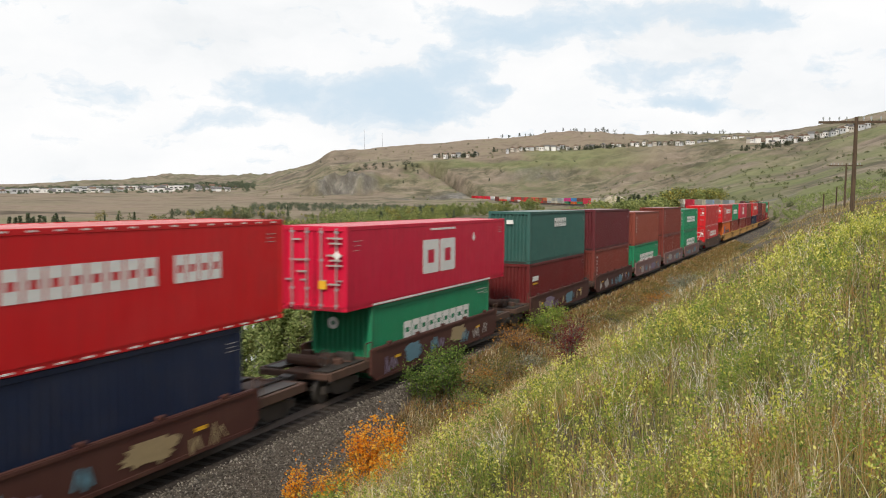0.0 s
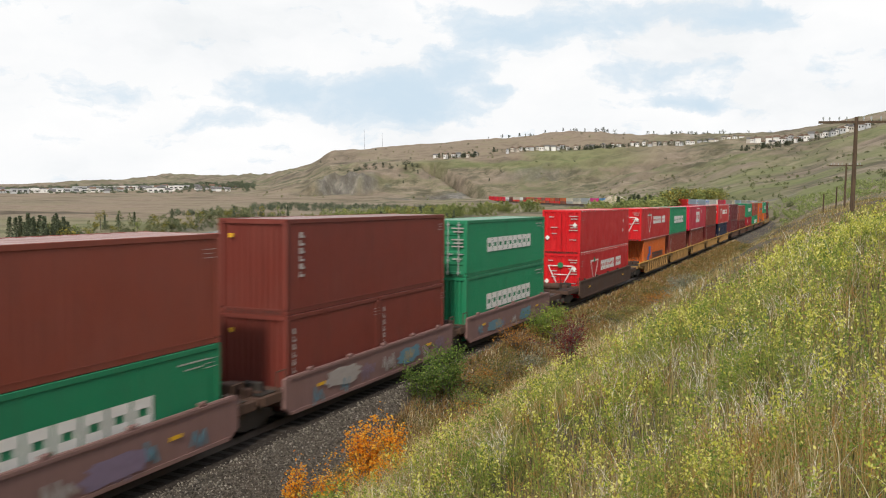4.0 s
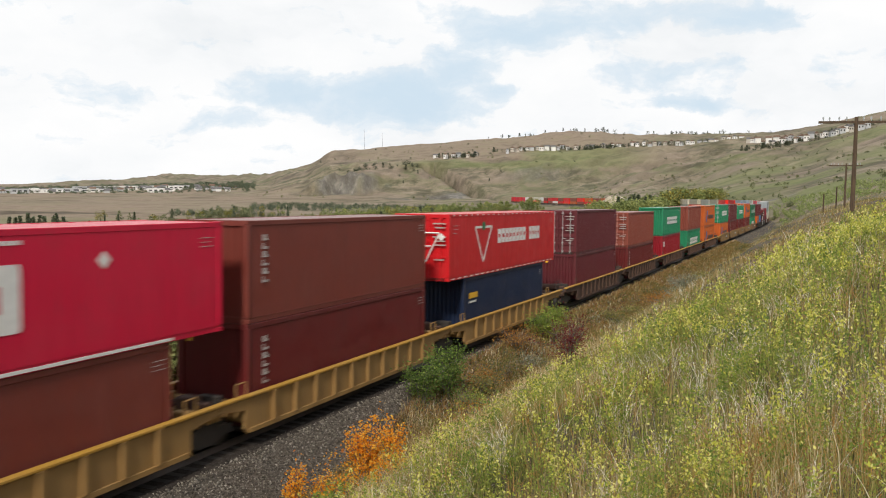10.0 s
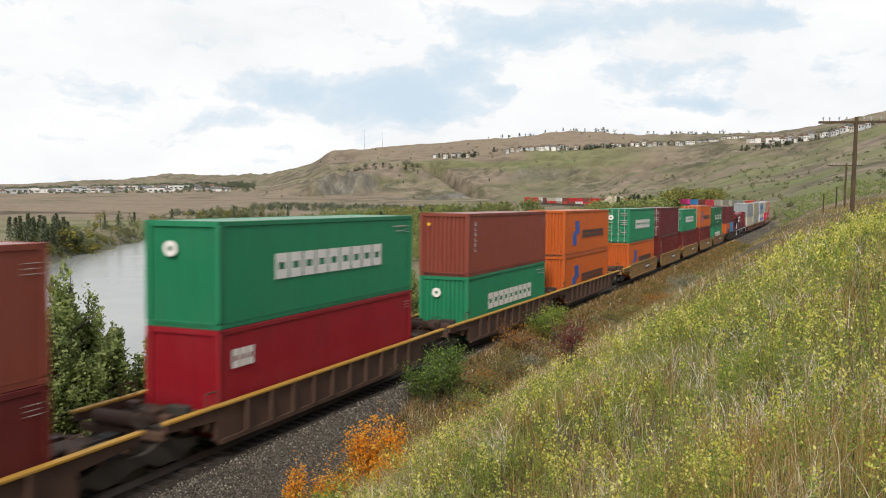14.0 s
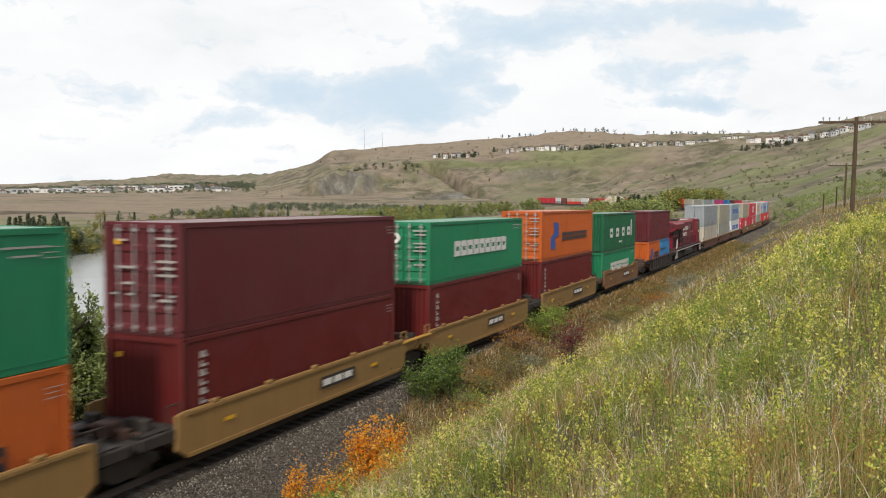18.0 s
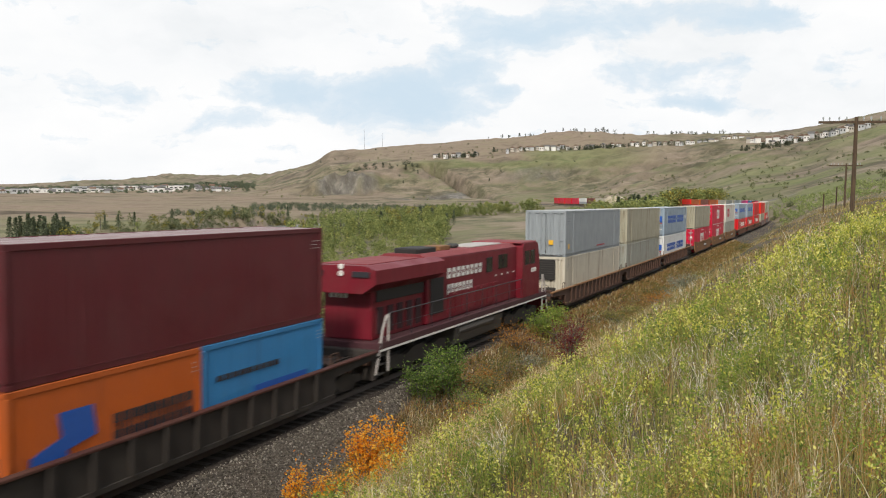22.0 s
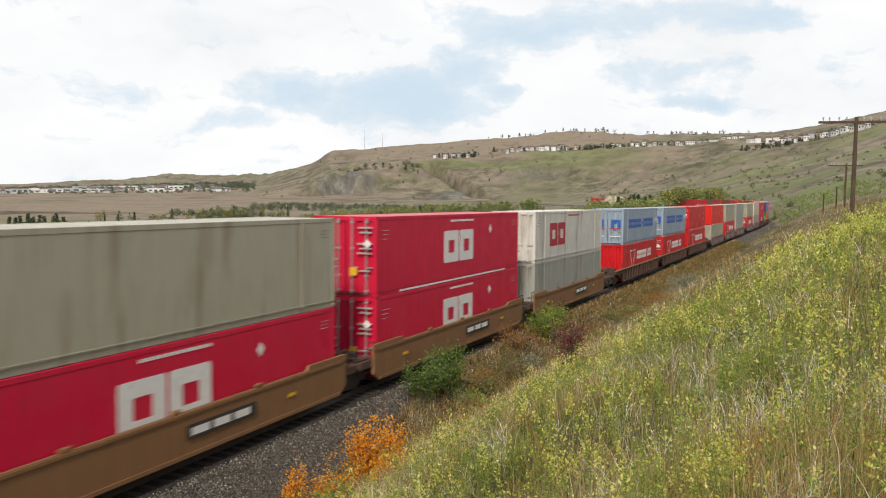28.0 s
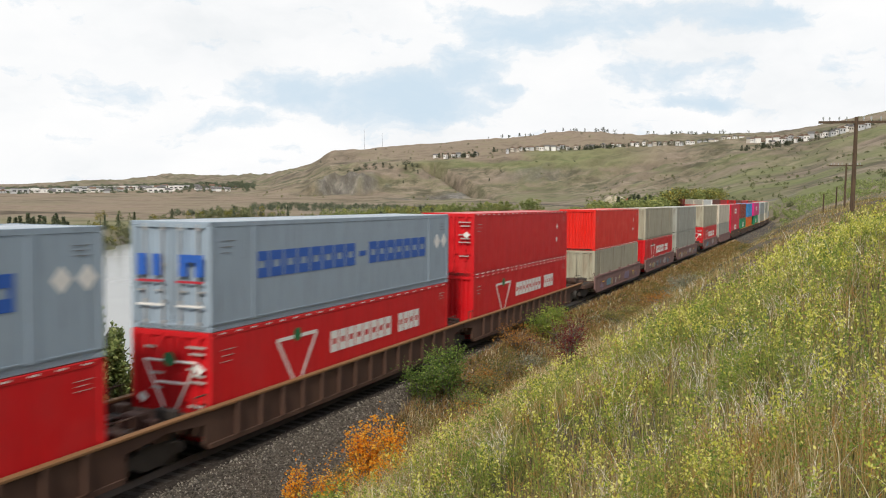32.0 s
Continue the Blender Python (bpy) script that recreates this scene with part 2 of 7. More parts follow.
    near = np.where(np.abs(d) < 5, 1, near * hold + (1 - hold) * (1 - smooth(5, 16, np.abs(d))))
    low = np.interp(np.abs(d), [0, 1.9, 3.4, 5], [-0.24, -0.28, -1.0, -1.1])
    bank = bank * hold + low * (1 - hold)
    z = z * (1 - near) + (zt + bank) * near
    return z.reshape(shape)


def ground_at(x, y):
    return float(land(np.array([x]), np.array([y]))[0])


# ---------- mesh helpers ----------
def mesh_of(name, verts, faces, material=None, smooth_faces=False):
    me = bpy.data.meshes.new(name)
    verts = np.asarray(verts, np.float32)
    me.from_pydata(verts.tolist(), [], faces) if isinstance(faces, list) else fill(me, verts, faces)
    if material:
        me.materials.append(material)
    if smooth_faces:
        me.polygons.foreach_set("use_smooth", np.ones(len(me.polygons), bool))
    me.update()
    return me


def fill(me, verts, faces):
    """Fast mesh from arrays: faces is n x 3 or n x 4."""
    n, k = faces.shape
    me.vertices.add(len(verts))
    me.vertices.foreach_set("co", verts.ravel())
    me.loops.add(n * k)
    me.loops.foreach_set("vertex_index", faces.ravel().astype(np.int32))
    me.polygons.add(n)
    me.polygons.foreach_set("loop_start", np.arange(0, n * k, k, dtype=np.int32))
    me.update(calc_edges=True)


def box(bm, x0, x1, y0, y1, z0, z1, bevel=0.0):
    v = [bm.verts.new(c) for c in ((x0, y0, z0), (x1, y0, z0), (x1, y1, z0), (x0, y1, z0), (x0, y0, z1), (x1, y0, z1), (x1, y1, z1), (x0, y1, z1))]
    fs = [bm.faces.new([v[i] for i in q]) for q in ((0, 3, 2, 1), (4, 5, 6, 7), (0, 1, 5, 4), (1, 2, 6, 5), (2, 3, 7, 6), (3, 0, 4, 7))]
    if bevel:
        es = list({e for f in fs for e in f.edges})
        bmesh.ops.bevel(bm, geom=es, offset=bevel, segments=1, affect="EDGES", profile=0.5)
    return bm


def rod(bm, a, b, r, n=8, r2=None):
    """A round bar from a to b."""
    a, b = Vector(a), Vector(b)
    q = (b - a).to_track_quat("Z", "Y").to_matrix()
    r2 = r if r2 is None else r2
    rings = []
    for c, rad in ((a, r), (b, r2)):
        rings.append([bm.verts.new(c + q @ Vector((rad * math.cos(6.28319 * i / n), rad * math.sin(6.28319 * i / n), 0))) for i in range(n)])
    for i in range(n):
        bm.faces.new((rings[0][i], rings[0][(i + 1) % n], rings[1][(i + 1) % n], rings[1][i]))
    bm.faces.new(rings[0][::-1])
    bm.faces.new(rings[1])
    return bm


def prism(bm, outline, y0, y1):
    """An outline in x, z pulled from y0 to y1."""
    a = [bm.verts.new((x, y0, z)) for x, z in outline]
    b = [bm.verts.new((x, y1, z)) for x, z in outline]
    n = len(outline)
    for i in range(n):
        bm.faces.new((a[i], a[(i + 1) % n], b[(i + 1) % n], b[i]))
    bm.faces.new(a[::-1])
    bm.faces.new(b)
    bmesh.ops.recalc_face_normals(bm, faces=bm.faces)
    return bm


def done(name, bm, material):
    me = bpy.data.meshes.new(name)
    bm.normal_update()
    bm.to_mesh(me)
    bm.free()
    if material:
        me.materials.append(material)
    return me


def part(name, me, parent, label="", m=None):
    """Links a mesh as a part under a thing or a part."""
    ob = new(name, me)
    ob.parent = parent
    if m is not None:
        ob.matrix_basis = m
    if label:
        ob["label"] = label
    return ob


CACHE = {}


def once(key, make):
    if key not in CACHE:
        CACHE[key] = make()
    return CACHE[key]


# ---------- ground ----------
def ground_material():
    """Dry grass, scrub, bare earth, meadow and ploughed land by what grows where."""
    k = Nodes("grassland", 0.95, spec=0.1)
    v = k.coords()
    big, mid, fine = k.noise(v, 0.006, 6, 0.6), k.noise(v, 0.045, 6, 0.7), k.noise(v, 1.3, 5, 0.7)
    dry = k.ramp(big, [(0.38, (0.27, 0.205, 0.155, 1)), (0.44, (0.235, 0.195, 0.125, 1)), (0.48, (0.165, 0.178, 0.082, 1)), (0.52, (0.205, 0.185, 0.108, 1)), (0.57, (0.285, 0.22, 0.165, 1)), (0.63, (0.165, 0.125, 0.098, 1))])
    scrub = k.ramp(mid, [(0.41, (0.075, 0.078, 0.048, 1)), (0.47, (0.135, 0.125, 0.078, 1)), (0.52, (0.205, 0.17, 0.11, 1)), (0.6, (0.29, 0.235, 0.17, 1))])
    c = k.mix(k.ramp(k.noise(v, 0.013, 5, 0.65), [(0.42, grey(0.15)), (0.58, grey(0.85))]), dry, scrub)
    at = k.n("Attribute")
    at.attribute_name = "cover"
    sep = k.n("SeparateColor")
    k.link(at.outputs["Color"], sep.inputs["Color"])
    bare = k.ramp(k.noise(k.coords(scale=(1, 1, 0.25)), 0.09, 6, 0.7), [(0.35, (0.095, 0.091, 0.086, 1)), (0.5, (0.165, 0.157, 0.146, 1)), (0.68, (0.34, 0.32, 0.285, 1))])
    c = k.mix(sep.outputs["Blue"], c, k.ramp(mid, [(0.4, (0.21, 0.155, 0.112, 1)), (0.5, (0.275, 0.205, 0.15, 1)), (0.6, (0.235, 0.192, 0.12, 1))]))
    c = k.mix(sep.outputs["Green"], c, k.ramp(mid, [(0.3, (0.12, 0.145, 0.05, 1)), (0.65, (0.20, 0.215, 0.085, 1))]))
    c = k.mix(sep.outputs["Red"], c, bare)
    # dark share: also carries the shade painted under the bank's plants
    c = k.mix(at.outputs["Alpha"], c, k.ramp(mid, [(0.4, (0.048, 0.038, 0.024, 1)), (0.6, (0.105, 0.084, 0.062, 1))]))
    c = k.mix(k.ramp(fine, [(0.35, grey(0)), (0.7, grey(0.4))]), c, (0.075, 0.065, 0.034, 1))
    # colour greyed and lifted a little in place of haze over the hills
    hs = k.n("HueSaturation", Saturation=0.90, Value=1.04)
    k.link(c, hs.inputs["Color"])
    k.color(hs.outputs["Color"]).bump(fine, 0.6, 0.15)
    return k.m


def blob(x, y, cx, cy, rx, ry, turn=0.0):
    a = math.radians(turn)
    u, v = (x - cx) * math.cos(a) + (y - cy) * math.sin(a), (y - cy) * math.cos(a) - (x - cx) * math.sin(a)
    return np.clip(1.6 - 1.6 * np.hypot(u / rx, v / ry) + 0.5 * waves(x, y, min(rx, ry) * 0.9, 41), 0, 1)


def cover(x, y, z):
    """Shares of bare earth, green meadow and tan plain."""
    bare = np.maximum.reduce([1.0 * blob(x, y, -140, 1250, 62, 30), 1.0 * blob(x, y, 10, 1172, 46, 26), 0.5 * blob(x, y, 130, 1258, 60, 26), blob(x, y, 160, 452, 22, 10), 0.7 * blob(x, y, -30, 1130, 50, 12)])
    rx = np.interp(y, RIVER_Y, RIVER_X)
    edge = np.abs(np.abs(x - rx) - RIVER_HALF - 7)
    bare = np.maximum(bare, (1 - smooth(3, 8, edge + 2)) * (y < 640) * 0.55 * (z < -18))
    green = np.maximum.reduce([blob(x, y, 215, 560, 80, 60), 0.8 * blob(x, y, 195, 1420, 90, 40), 0.8 * blob(x, y, 420, 900, 120, 60), blob(x, y, 190, 400, 50, 70)])
    bear = np.degrees(np.arctan2(x, y))
    green = np.maximum(green, np.clip(0.16 + 0.8 * waves(x, y, 150, 57), 0, 0.75) * smooth(11, 17, bear) * smooth(250, 380, np.hypot(x, y)) * (1 - smooth(1050, 1300, np.hypot(x, y))))
    tan = smooth(-60, -130, x) * smooth(420, 600, y) * (1 - smooth(-10, 2, z)) * np.clip(0.75 + 0.5 * waves(x, y, 260, 51), 0, 1)
    r = np.hypot(x, y)
    # a grassy terrace above the grey cut slopes, bare brown hillside over it
    zz = z + 6 * waves(x, y, 170, 63)
    hills = smooth(1080, 1180, r) * smooth(-9, -7, bear) * (1 - smooth(10, 15, bear))
    green = np.maximum(green, 0.75 * hills * smooth(22, 27, zz) * (1 - smooth(34, 42, zz)) * smooth(-4.5, -1, bear))
    green = np.maximum(green, 0.8 * hills * smooth(4.5, 6.5, bear) * smooth(30, 36, zz) * (1 - smooth(56, 64, zz)))
    tan = np.maximum(tan, 0.8 * hills * smooth(38, 46, zz))
    tan = np.maximum(tan, 0.9 * smooth(58, 84, z + 10 * waves(x, y, 200, 53)) * (1 - smooth(11, 17, bear)))
    slope = np.hypot(land(x + 6, y) - z, land(x, y + 6) - z) / 6
    # shade among the bank's plants painted dark into the ground; ploughed land, worn gullies
    d, s = beside(x, y)
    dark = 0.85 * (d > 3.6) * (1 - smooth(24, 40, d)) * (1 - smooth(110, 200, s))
    dark = np.maximum(dark, 0.35 * smooth(0.32, 0.55, slope) * smooth(850, 1100, r))
    dark = np.maximum(dark, 0.55 * blob(x, y, -150, 1256, 56, 34) * (0.75 + 0.25 * waves(x, 0.2 * y, 17, 69)))
    dark = np.maximum(dark, blob(x, y, -262, 600, 75, 30, 8))
    green = np.maximum(green, 0.55 * smooth(-70, -130, x) * smooth(280, 340, y) * (1 - smooth(470, 560, y)) * np.clip(0.8 + 0.6 * waves(x, y, 60, 52), 0, 1))
    dark = np.maximum(dark, 0.45 * np.clip(1.7 * waves(x, y, 130, 59) - 0.35, 0, 1) * smooth(850, 1100, r) * (1 - smooth(58, 84, z)))
    dark = np.maximum(dark, 0.22 * hills * smooth(-14, -8, z) * (1 - smooth(20, 28, zz)) * np.clip(0.7 + waves(x, y, 75, 65), 0, 1))
    dark = np.maximum(dark, 0.5 * np.clip(1.5 * waves(x, y, 120, 67) - 0.25, 0, 1) * smooth(9, 13, bear) * smooth(420, 600, r))
    return np.stack([bare, green, tan, dark], -1)


def build_ground():
    th = np.radians(np.concatenate([np.arange(-180, -34, 4.0), np.arange(-34, 34, 0.22), np.arange(34, 180, 4.0)]))
    rad = np.concatenate([[0.0], np.geomspace(1.5, 1000, 250), np.arange(1009, 1560, 8.0), np.geomspace(1580, 4950, 36)])
    T, R = np.meshgrid(th, rad)
    X, Y = R * np.sin(T), R * np.cos(T)
    Z = land(X, Y)
    n, m = len(rad), len(th)
    idx = np.arange(n * m).reshape(n, m)
    nxt = np.roll(idx, -1, axis=1)
    faces = np.stack([idx[:-1], idx[1:], nxt[1:], nxt[:-1]], -1).reshape(-1, 4)
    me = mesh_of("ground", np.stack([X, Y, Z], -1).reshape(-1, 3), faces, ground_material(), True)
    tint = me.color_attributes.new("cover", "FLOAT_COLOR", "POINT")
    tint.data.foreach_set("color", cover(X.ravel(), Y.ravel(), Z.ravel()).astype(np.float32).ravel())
    return tagged(new("ground", me), "dry autumn grassland of a river valley and hills", "ground", kind="structure")


build_ground()


# ---------- river and sky ----------
def build_water():
    k = Nodes("river_water", 0.22, spec=0.5)
    v = k.coords()
    k.color(k.ramp(k.noise(v, 0.02, 3), [(0.3, (0.22, 0.235, 0.23, 1)), (0.7, (0.29, 0.30, 0.29, 1))])).bump(k.noise(k.coords(scale=(1, 0.5, 1)), 0.8, 4), 0.25, 0.05)
    xs, ys = np.linspace(-260, 190, 10), np.linspace(-200, 790, 20)
    X, Y = np.meshgrid(xs, ys)
    idx = np.arange(X.size).reshape(X.shape)
    faces = np.stack([idx[:-1, :-1], idx[:-1, 1:], idx[1:, 1:], idx[1:, :-1]], -1).reshape(-1, 4)
    me = mesh_of("water", np.stack([X, Y, np.full_like(X, WATER_Z)], -1).reshape(-1, 3), faces, k.m)
    tagged(new("water", me), "pale grey river between wooded banks", "river", kind="structure")


build_water()


def build_sky():
    """Broken autumn cloud far behind the hills."""
    k = Nodes("cloudy_sky")
    m = k.m
    k.t.nodes.remove(k.b)
    em = k.n("Emission")
    k.link(em.outputs["Emission"], k.t.nodes["Material Output"].inputs["Surface"])
    v = k.coords("UV")
    wn = k.n("TexNoise", Scale=4.5, Detail=6.0, Roughness=0.62)
    k.link(v, wn.inputs["Vector"])
    off = k.n("VectorMath")
    off.operation = "MULTIPLY_ADD"
    off.inputs[1].default_value, off.inputs[2].default_value = (0.16, 0.10, 0), (-0.08, -0.05, 0)
    k.link(wn.outputs["Color"], off.inputs[0])
    add = k.n("VectorMath")
    k.link(v, add.inputs[0])
    k.link(off.outputs["Vector"], add.inputs[1])
    total = None
    # gaps of blue: middle (degrees), half width, half height, depth
    for b, e, w, h, q in ((-9.5, 5.7, 4.6, 1.3, 0.65), (-3.2, 5.2, 5.2, 1.6, 1.0), (0.4, 6.8, 2.6, 1.6, 0.75), (4.2, 9.5, 4.2, 1.6, 0.7), (9.6, 9.9, 4.4, 1.5, 0.6), (18.0, 10.0, 3.8, 1.2, 0.65),
                          (14.5, 6.6, 3.8, 1.3, 0.45), (14.6, 5.0, 2.8, 0.5, 0.7), (-12.6, 3.9, 3.6, 0.8, 0.45), (-20.0, 5.6, 3.0, 0.8, 0.35), (2.0, 5.6, 3.2, 0.7, 0.5), (-34, 14, 8, 4, 0.8), (30, 18, 9, 4, 0.8), (0, 20, 14, 4, 0.9)):
        mp = k.n("Mapping", Location=(-b / w, -e / h, 0), Scale=(30 / w, 30 / h, 1))
        k.link(add.outputs["Vector"], mp.inputs["Vector"])
        ln = k.n("VectorMath")
        ln.operation = "LENGTH"
        k.link(mp.outputs["Vector"], ln.inputs[0])
        mr = k.n("MapRange")
        mr.interpolation_type = "SMOOTHSTEP"
        for a, x in zip(("From Min", "From Max", "To Min", "To Max"), (0.1, 1.6, q * 1.04, 0.0)):
            mr.inputs[a].default_value = x
        k.link(ln.outputs["Value"], mr.inputs["Value"])
        if total is None:
            total = mr.outputs["Result"]
        else:
            mm = k.n("Math")
            mm.operation = "MAXIMUM"
            k.link(total, mm.inputs[0])
            k.link(mr.outputs["Result"], mm.inputs[1])
            total = mm.outputs["Value"]
    stretch = k.n("Mapping", Scale=(1.0, 2.2, 1.0))
    k.link(add.outputs["Vector"], stretch.inputs["Vector"])
    puff = k.noise(stretch.outputs["Vector"], 7.0, 10, 0.60)
    mm = k.n("Math")
    mm.operation = "MULTIPLY_ADD"
    mm.inputs[1].default_value = -1.9
    k.link(puff, mm.inputs[0])
    k.link(total, mm.inputs[2])
    shade = k.ramp(k.noise(stretch.outputs["Vector"], 2.2, 6, 0.55), [(0.32, (0.86, 0.885, 0.905, 1)), (0.47, (0.955, 0.965, 0.975, 1)), (0.6, (1.0, 1.0, 1.0, 1))])
    sh = k.n("Math")
    sh.operation = "ADD"
    sh.inputs[1].default_value = 0.80
    k.link(mm.outputs["Value"], sh.inputs[0])
    gap = k.ramp(sh.outputs["Value"], [(0.0, grey(0)), (0.10, grey(0.28)), (0.24, grey(0.62)), (0.5, grey(0.88)), (0.8, grey(1.0))])
    k.link(k.mix(gap, shade, (0.64, 0.77, 0.88, 1)), em.inputs["Color"])
    az = np.radians(np.linspace(-75, 75, 61))
    el = np.radians(np.linspace(-3, 42, 25))
    A, E = np.meshgrid(az, el)
    R = 4900.0
    V = np.stack([R * np.cos(E) * np.sin(A), R * np.cos(E) * np.cos(A), R * np.sin(E)], -1).reshape(-1, 3)
    idx = np.arange(A.size).reshape(A.shape)
    faces = np.stack([idx[:-1, :-1], idx[:-1, 1:], idx[1:, 1:], idx[1:, :-1]], -1).reshape(-1, 4)
    me = mesh_of("backdrop", V, faces, m, True)
    uv = me.uv_layers.new(name="UVMap")
    co = np.stack([np.degrees(A).ravel() / 30, np.degrees(E).ravel() / 30], -1)[faces.ravel()]
    uv.data.foreach_set("uv", co.ravel().astype(np.float32))
    return tagged(new("backdrop", me), "bright broken cloud over blue sky", "sky", kind="structure")


SKY = build_sky()


# ---------- track ----------
def strip(name, lats, ups, s0, s1, step, material, label, category, kind="structure"):
    """A long profile that follows the track."""
    ss = np.arange(s0, s1 + step, step)
    V, n = [], len(lats)
    th, x, y, z = (np.interp(ss, PATH_S, a) for a in (PATH_TH, PATH_X, PATH_Y, PATH_Z))
    for la, up in zip(lats, ups):
        V.append(np.stack([x + la * np.cos(th), y - la * np.sin(th), z + up], -1))
    V = np.stack(V, 1).reshape(-1, 3)
    idx = np.arange(len(ss) * n).reshape(len(ss), n)
    faces = np.stack([idx[:-1, :-1], idx[1:, :-1], idx[1:, 1:], idx[:-1, 1:]], -1).reshape(-1, 4)
    return tagged(new(name, mesh_of(name, V, faces, material)), label, category, kind=kind)


def ballast_material():
    k = Nodes("ballast_stone", 0.95, spec=0.2)
    v = k.coords()
    vo = k.n("TexVoronoi", Scale=22.0)
    k.link(v, vo.inputs["Vector"])
    c = k.ramp(vo.outputs["Color"], [(0.1, (0.045, 0.040, 0.036, 1)), (0.6, (0.11, 0.096, 0.08, 1)), (0.95, (0.22, 0.195, 0.165, 1))])
    c = k.mix(k.ramp(k.noise(v, 0.5, 4), [(0.4, grey(0)), (0.7, grey(0.5))]), c, (0.075, 0.055, 0.042, 1))
    k.color(c).bump(vo.outputs["Distance"], 0.9, 0.04)
    return k.m


M_BALLAST = ballast_material()
strip("ballast", [-4.1, -3.5, -1.9, 1.9, 3.4, 4.3], [-1.2, -0.98, -0.22, -0.22, -0.94, -1.1], -50, 330, 2.0, M_BALLAST, "grey crushed stone ballast under the track", "ballast")
strip("ballast", [-3.6, -1.9, 1.9, 3.6], [-0.9, -0.2, -0.2, -0.9], 332, 1390, 6.0, M_BALLAST, "grey crushed stone ballast under the track", "ballast")
# roadbed coloured near black to stand for the shade under the train
k = Nodes("shaded_roadbed", 0.95, spec=0.15)
k.color(k.ramp(k.noise(k.coords(), 9, 6, 0.7), [(0.35, (0.016, 0.013, 0.011, 1)), (0.65, (0.052, 0.042, 0.035, 1))])).bump(k.noise(k.coords(), 14, 4), 0.8, 0.04)
strip("roadbed", [-1.75, -1.6, 1.5, 1.7], [-0.24, -0.172, -0.172, -0.24], -50, 1390, 3.0, k.m, "stone between the rails, the train's shade put into its dark colour", "roadbed")


def build_sleepers():
    ss = np.arange(-20, 200, 0.52)
    V, F = [], []
    for s in ss:
        m = along(s)
        b = len(V)
        for z in (-0.3, -0.165):
            V += [tuple(m @ Vector((x, y, z))) for x, y in ((-0.11, -1.3), (0.11, -1.3), (0.11, 1.3), (-0.11, 1.3))]
        F += [tuple(b + i for i in q) for q in ((4, 5, 6, 7), (0, 1, 5, 4), (1, 2, 6, 5), (2, 3, 7, 6), (3, 0, 4, 7))]
    tagged(new("sleepers", mesh_of("sleepers", V, F, M_GRIME)), "dark timber sleepers under the rails", "sleepers", kind="stuff")


build_sleepers()


def build_stones():
    """Loose crushed stones over the near shoulder of the ballast."""
    rng = np.random.RandomState(17)
    n = 42000
    s = 8 + 62 * rng.uniform(0, 1, n) ** 1.4
    d = rng.uniform(1.35, 4.3, n)
    th, x, y, z = (np.interp(s, PATH_S, a) for a in (PATH_TH, PATH_X, PATH_Y, PATH_Z))
    C = np.stack([x + d * np.cos(th), y - d * np.sin(th), z + np.interp(d, [1.5, 1.9, 3.4, 4.3], [-0.2, -0.2, -0.92, -1.08])], -1)
    R = rng.uniform(0.012, 0.030, n) * (1 + s / 60)
    base = np.array([[1, 0, 0], [-1, 0, 0], [0, 1, 0], [0, -1, 0], [0, 0, 0.8], [0, 0, -0.8]], float)
    V = C[:, None] + base[None] * R[:, None, None] + rng.normal(size=(n, 6, 3)) * (0.35 * R)[:, None, None]
    q = np.array([[0, 2, 4], [2, 1, 4], [1, 3, 4], [3, 0, 4], [2, 0, 5], [1, 2, 5], [3, 1, 5], [0, 3, 5]])
    k = Nodes("crushed_stone", 0.95, spec=0.2)
    k.color(k.ramp(k.n("NewGeometry").outputs["Random Per Island"], [(0.0, (0.05, 0.043, 0.036, 1)), (0.5, (0.115, 0.10, 0.082, 1)), (0.85, (0.19, 0.17, 0.14, 1)), (1.0, (0.34, 0.31, 0.27, 1))]))
    F = (np.arange(n)[:, None, None] * 6 + q[None]).reshape(-1, 3)
    tagged(new("ballast_stones", mesh_of("ballast_stones", V.reshape(-1, 3), F, k.m)), "loose grey crushed stones on the ballast shoulder", "stones", kind="stuff")


build_stones()
for side in (-0.7535, 0.7535):
    strip("rail", [side - 0.07, side - 0.036, side - 0.036, side + 0.036, side + 0.036, side + 0.07], [-0.17, -0.15, 0, 0, -0.15, -0.17], -50, 1390, 3.0, M_RAIL,
          "worn steel rail", "rail")


# ---------- containers ----------
def corrugated(L, h, pitch, depth, top_band=0.0):
    """A ribbed wall in x, z, ribs upright, proud side at y = 0."""
    xs, ys = [], []
    n = max(2, round(L / pitch))
    p = L / n
    for i in range(n):
        for f, y in ((0.0, 0.0), (0.32, 0.0), (0.5, depth), (0.82, depth)):
            xs.append(-L / 2 + (i + f) * p)
            ys.append(y)
    xs.append(L / 2)
    ys.append(0.0)
    V = [(x, y, z) for z in (0.0, h) for x, y in zip(xs, ys)]
    k = len(xs)
    F = [(i, i + 1, k + i + 1, k + i) for i in range(k - 1)]
    return V, F


def block_word(bm, x0, x1, z0, z1, n, y, gaps=()):
    p = (x1 - x0) / n
    for i in range(n):
        if i not in gaps:
            box(bm, x0 + i * p, x0 + (i + 0.8) * p, y - 0.006, y, z0, z1)
    return bm


def disc(bm, cx, cz, r, y, n=14):
    prism(bm, [(cx + r * math.cos(6.28319 * i / n), cz + r * math.sin(6.28319 * i / n)) for i in range(n)], y - 0.006, y)
    return bm


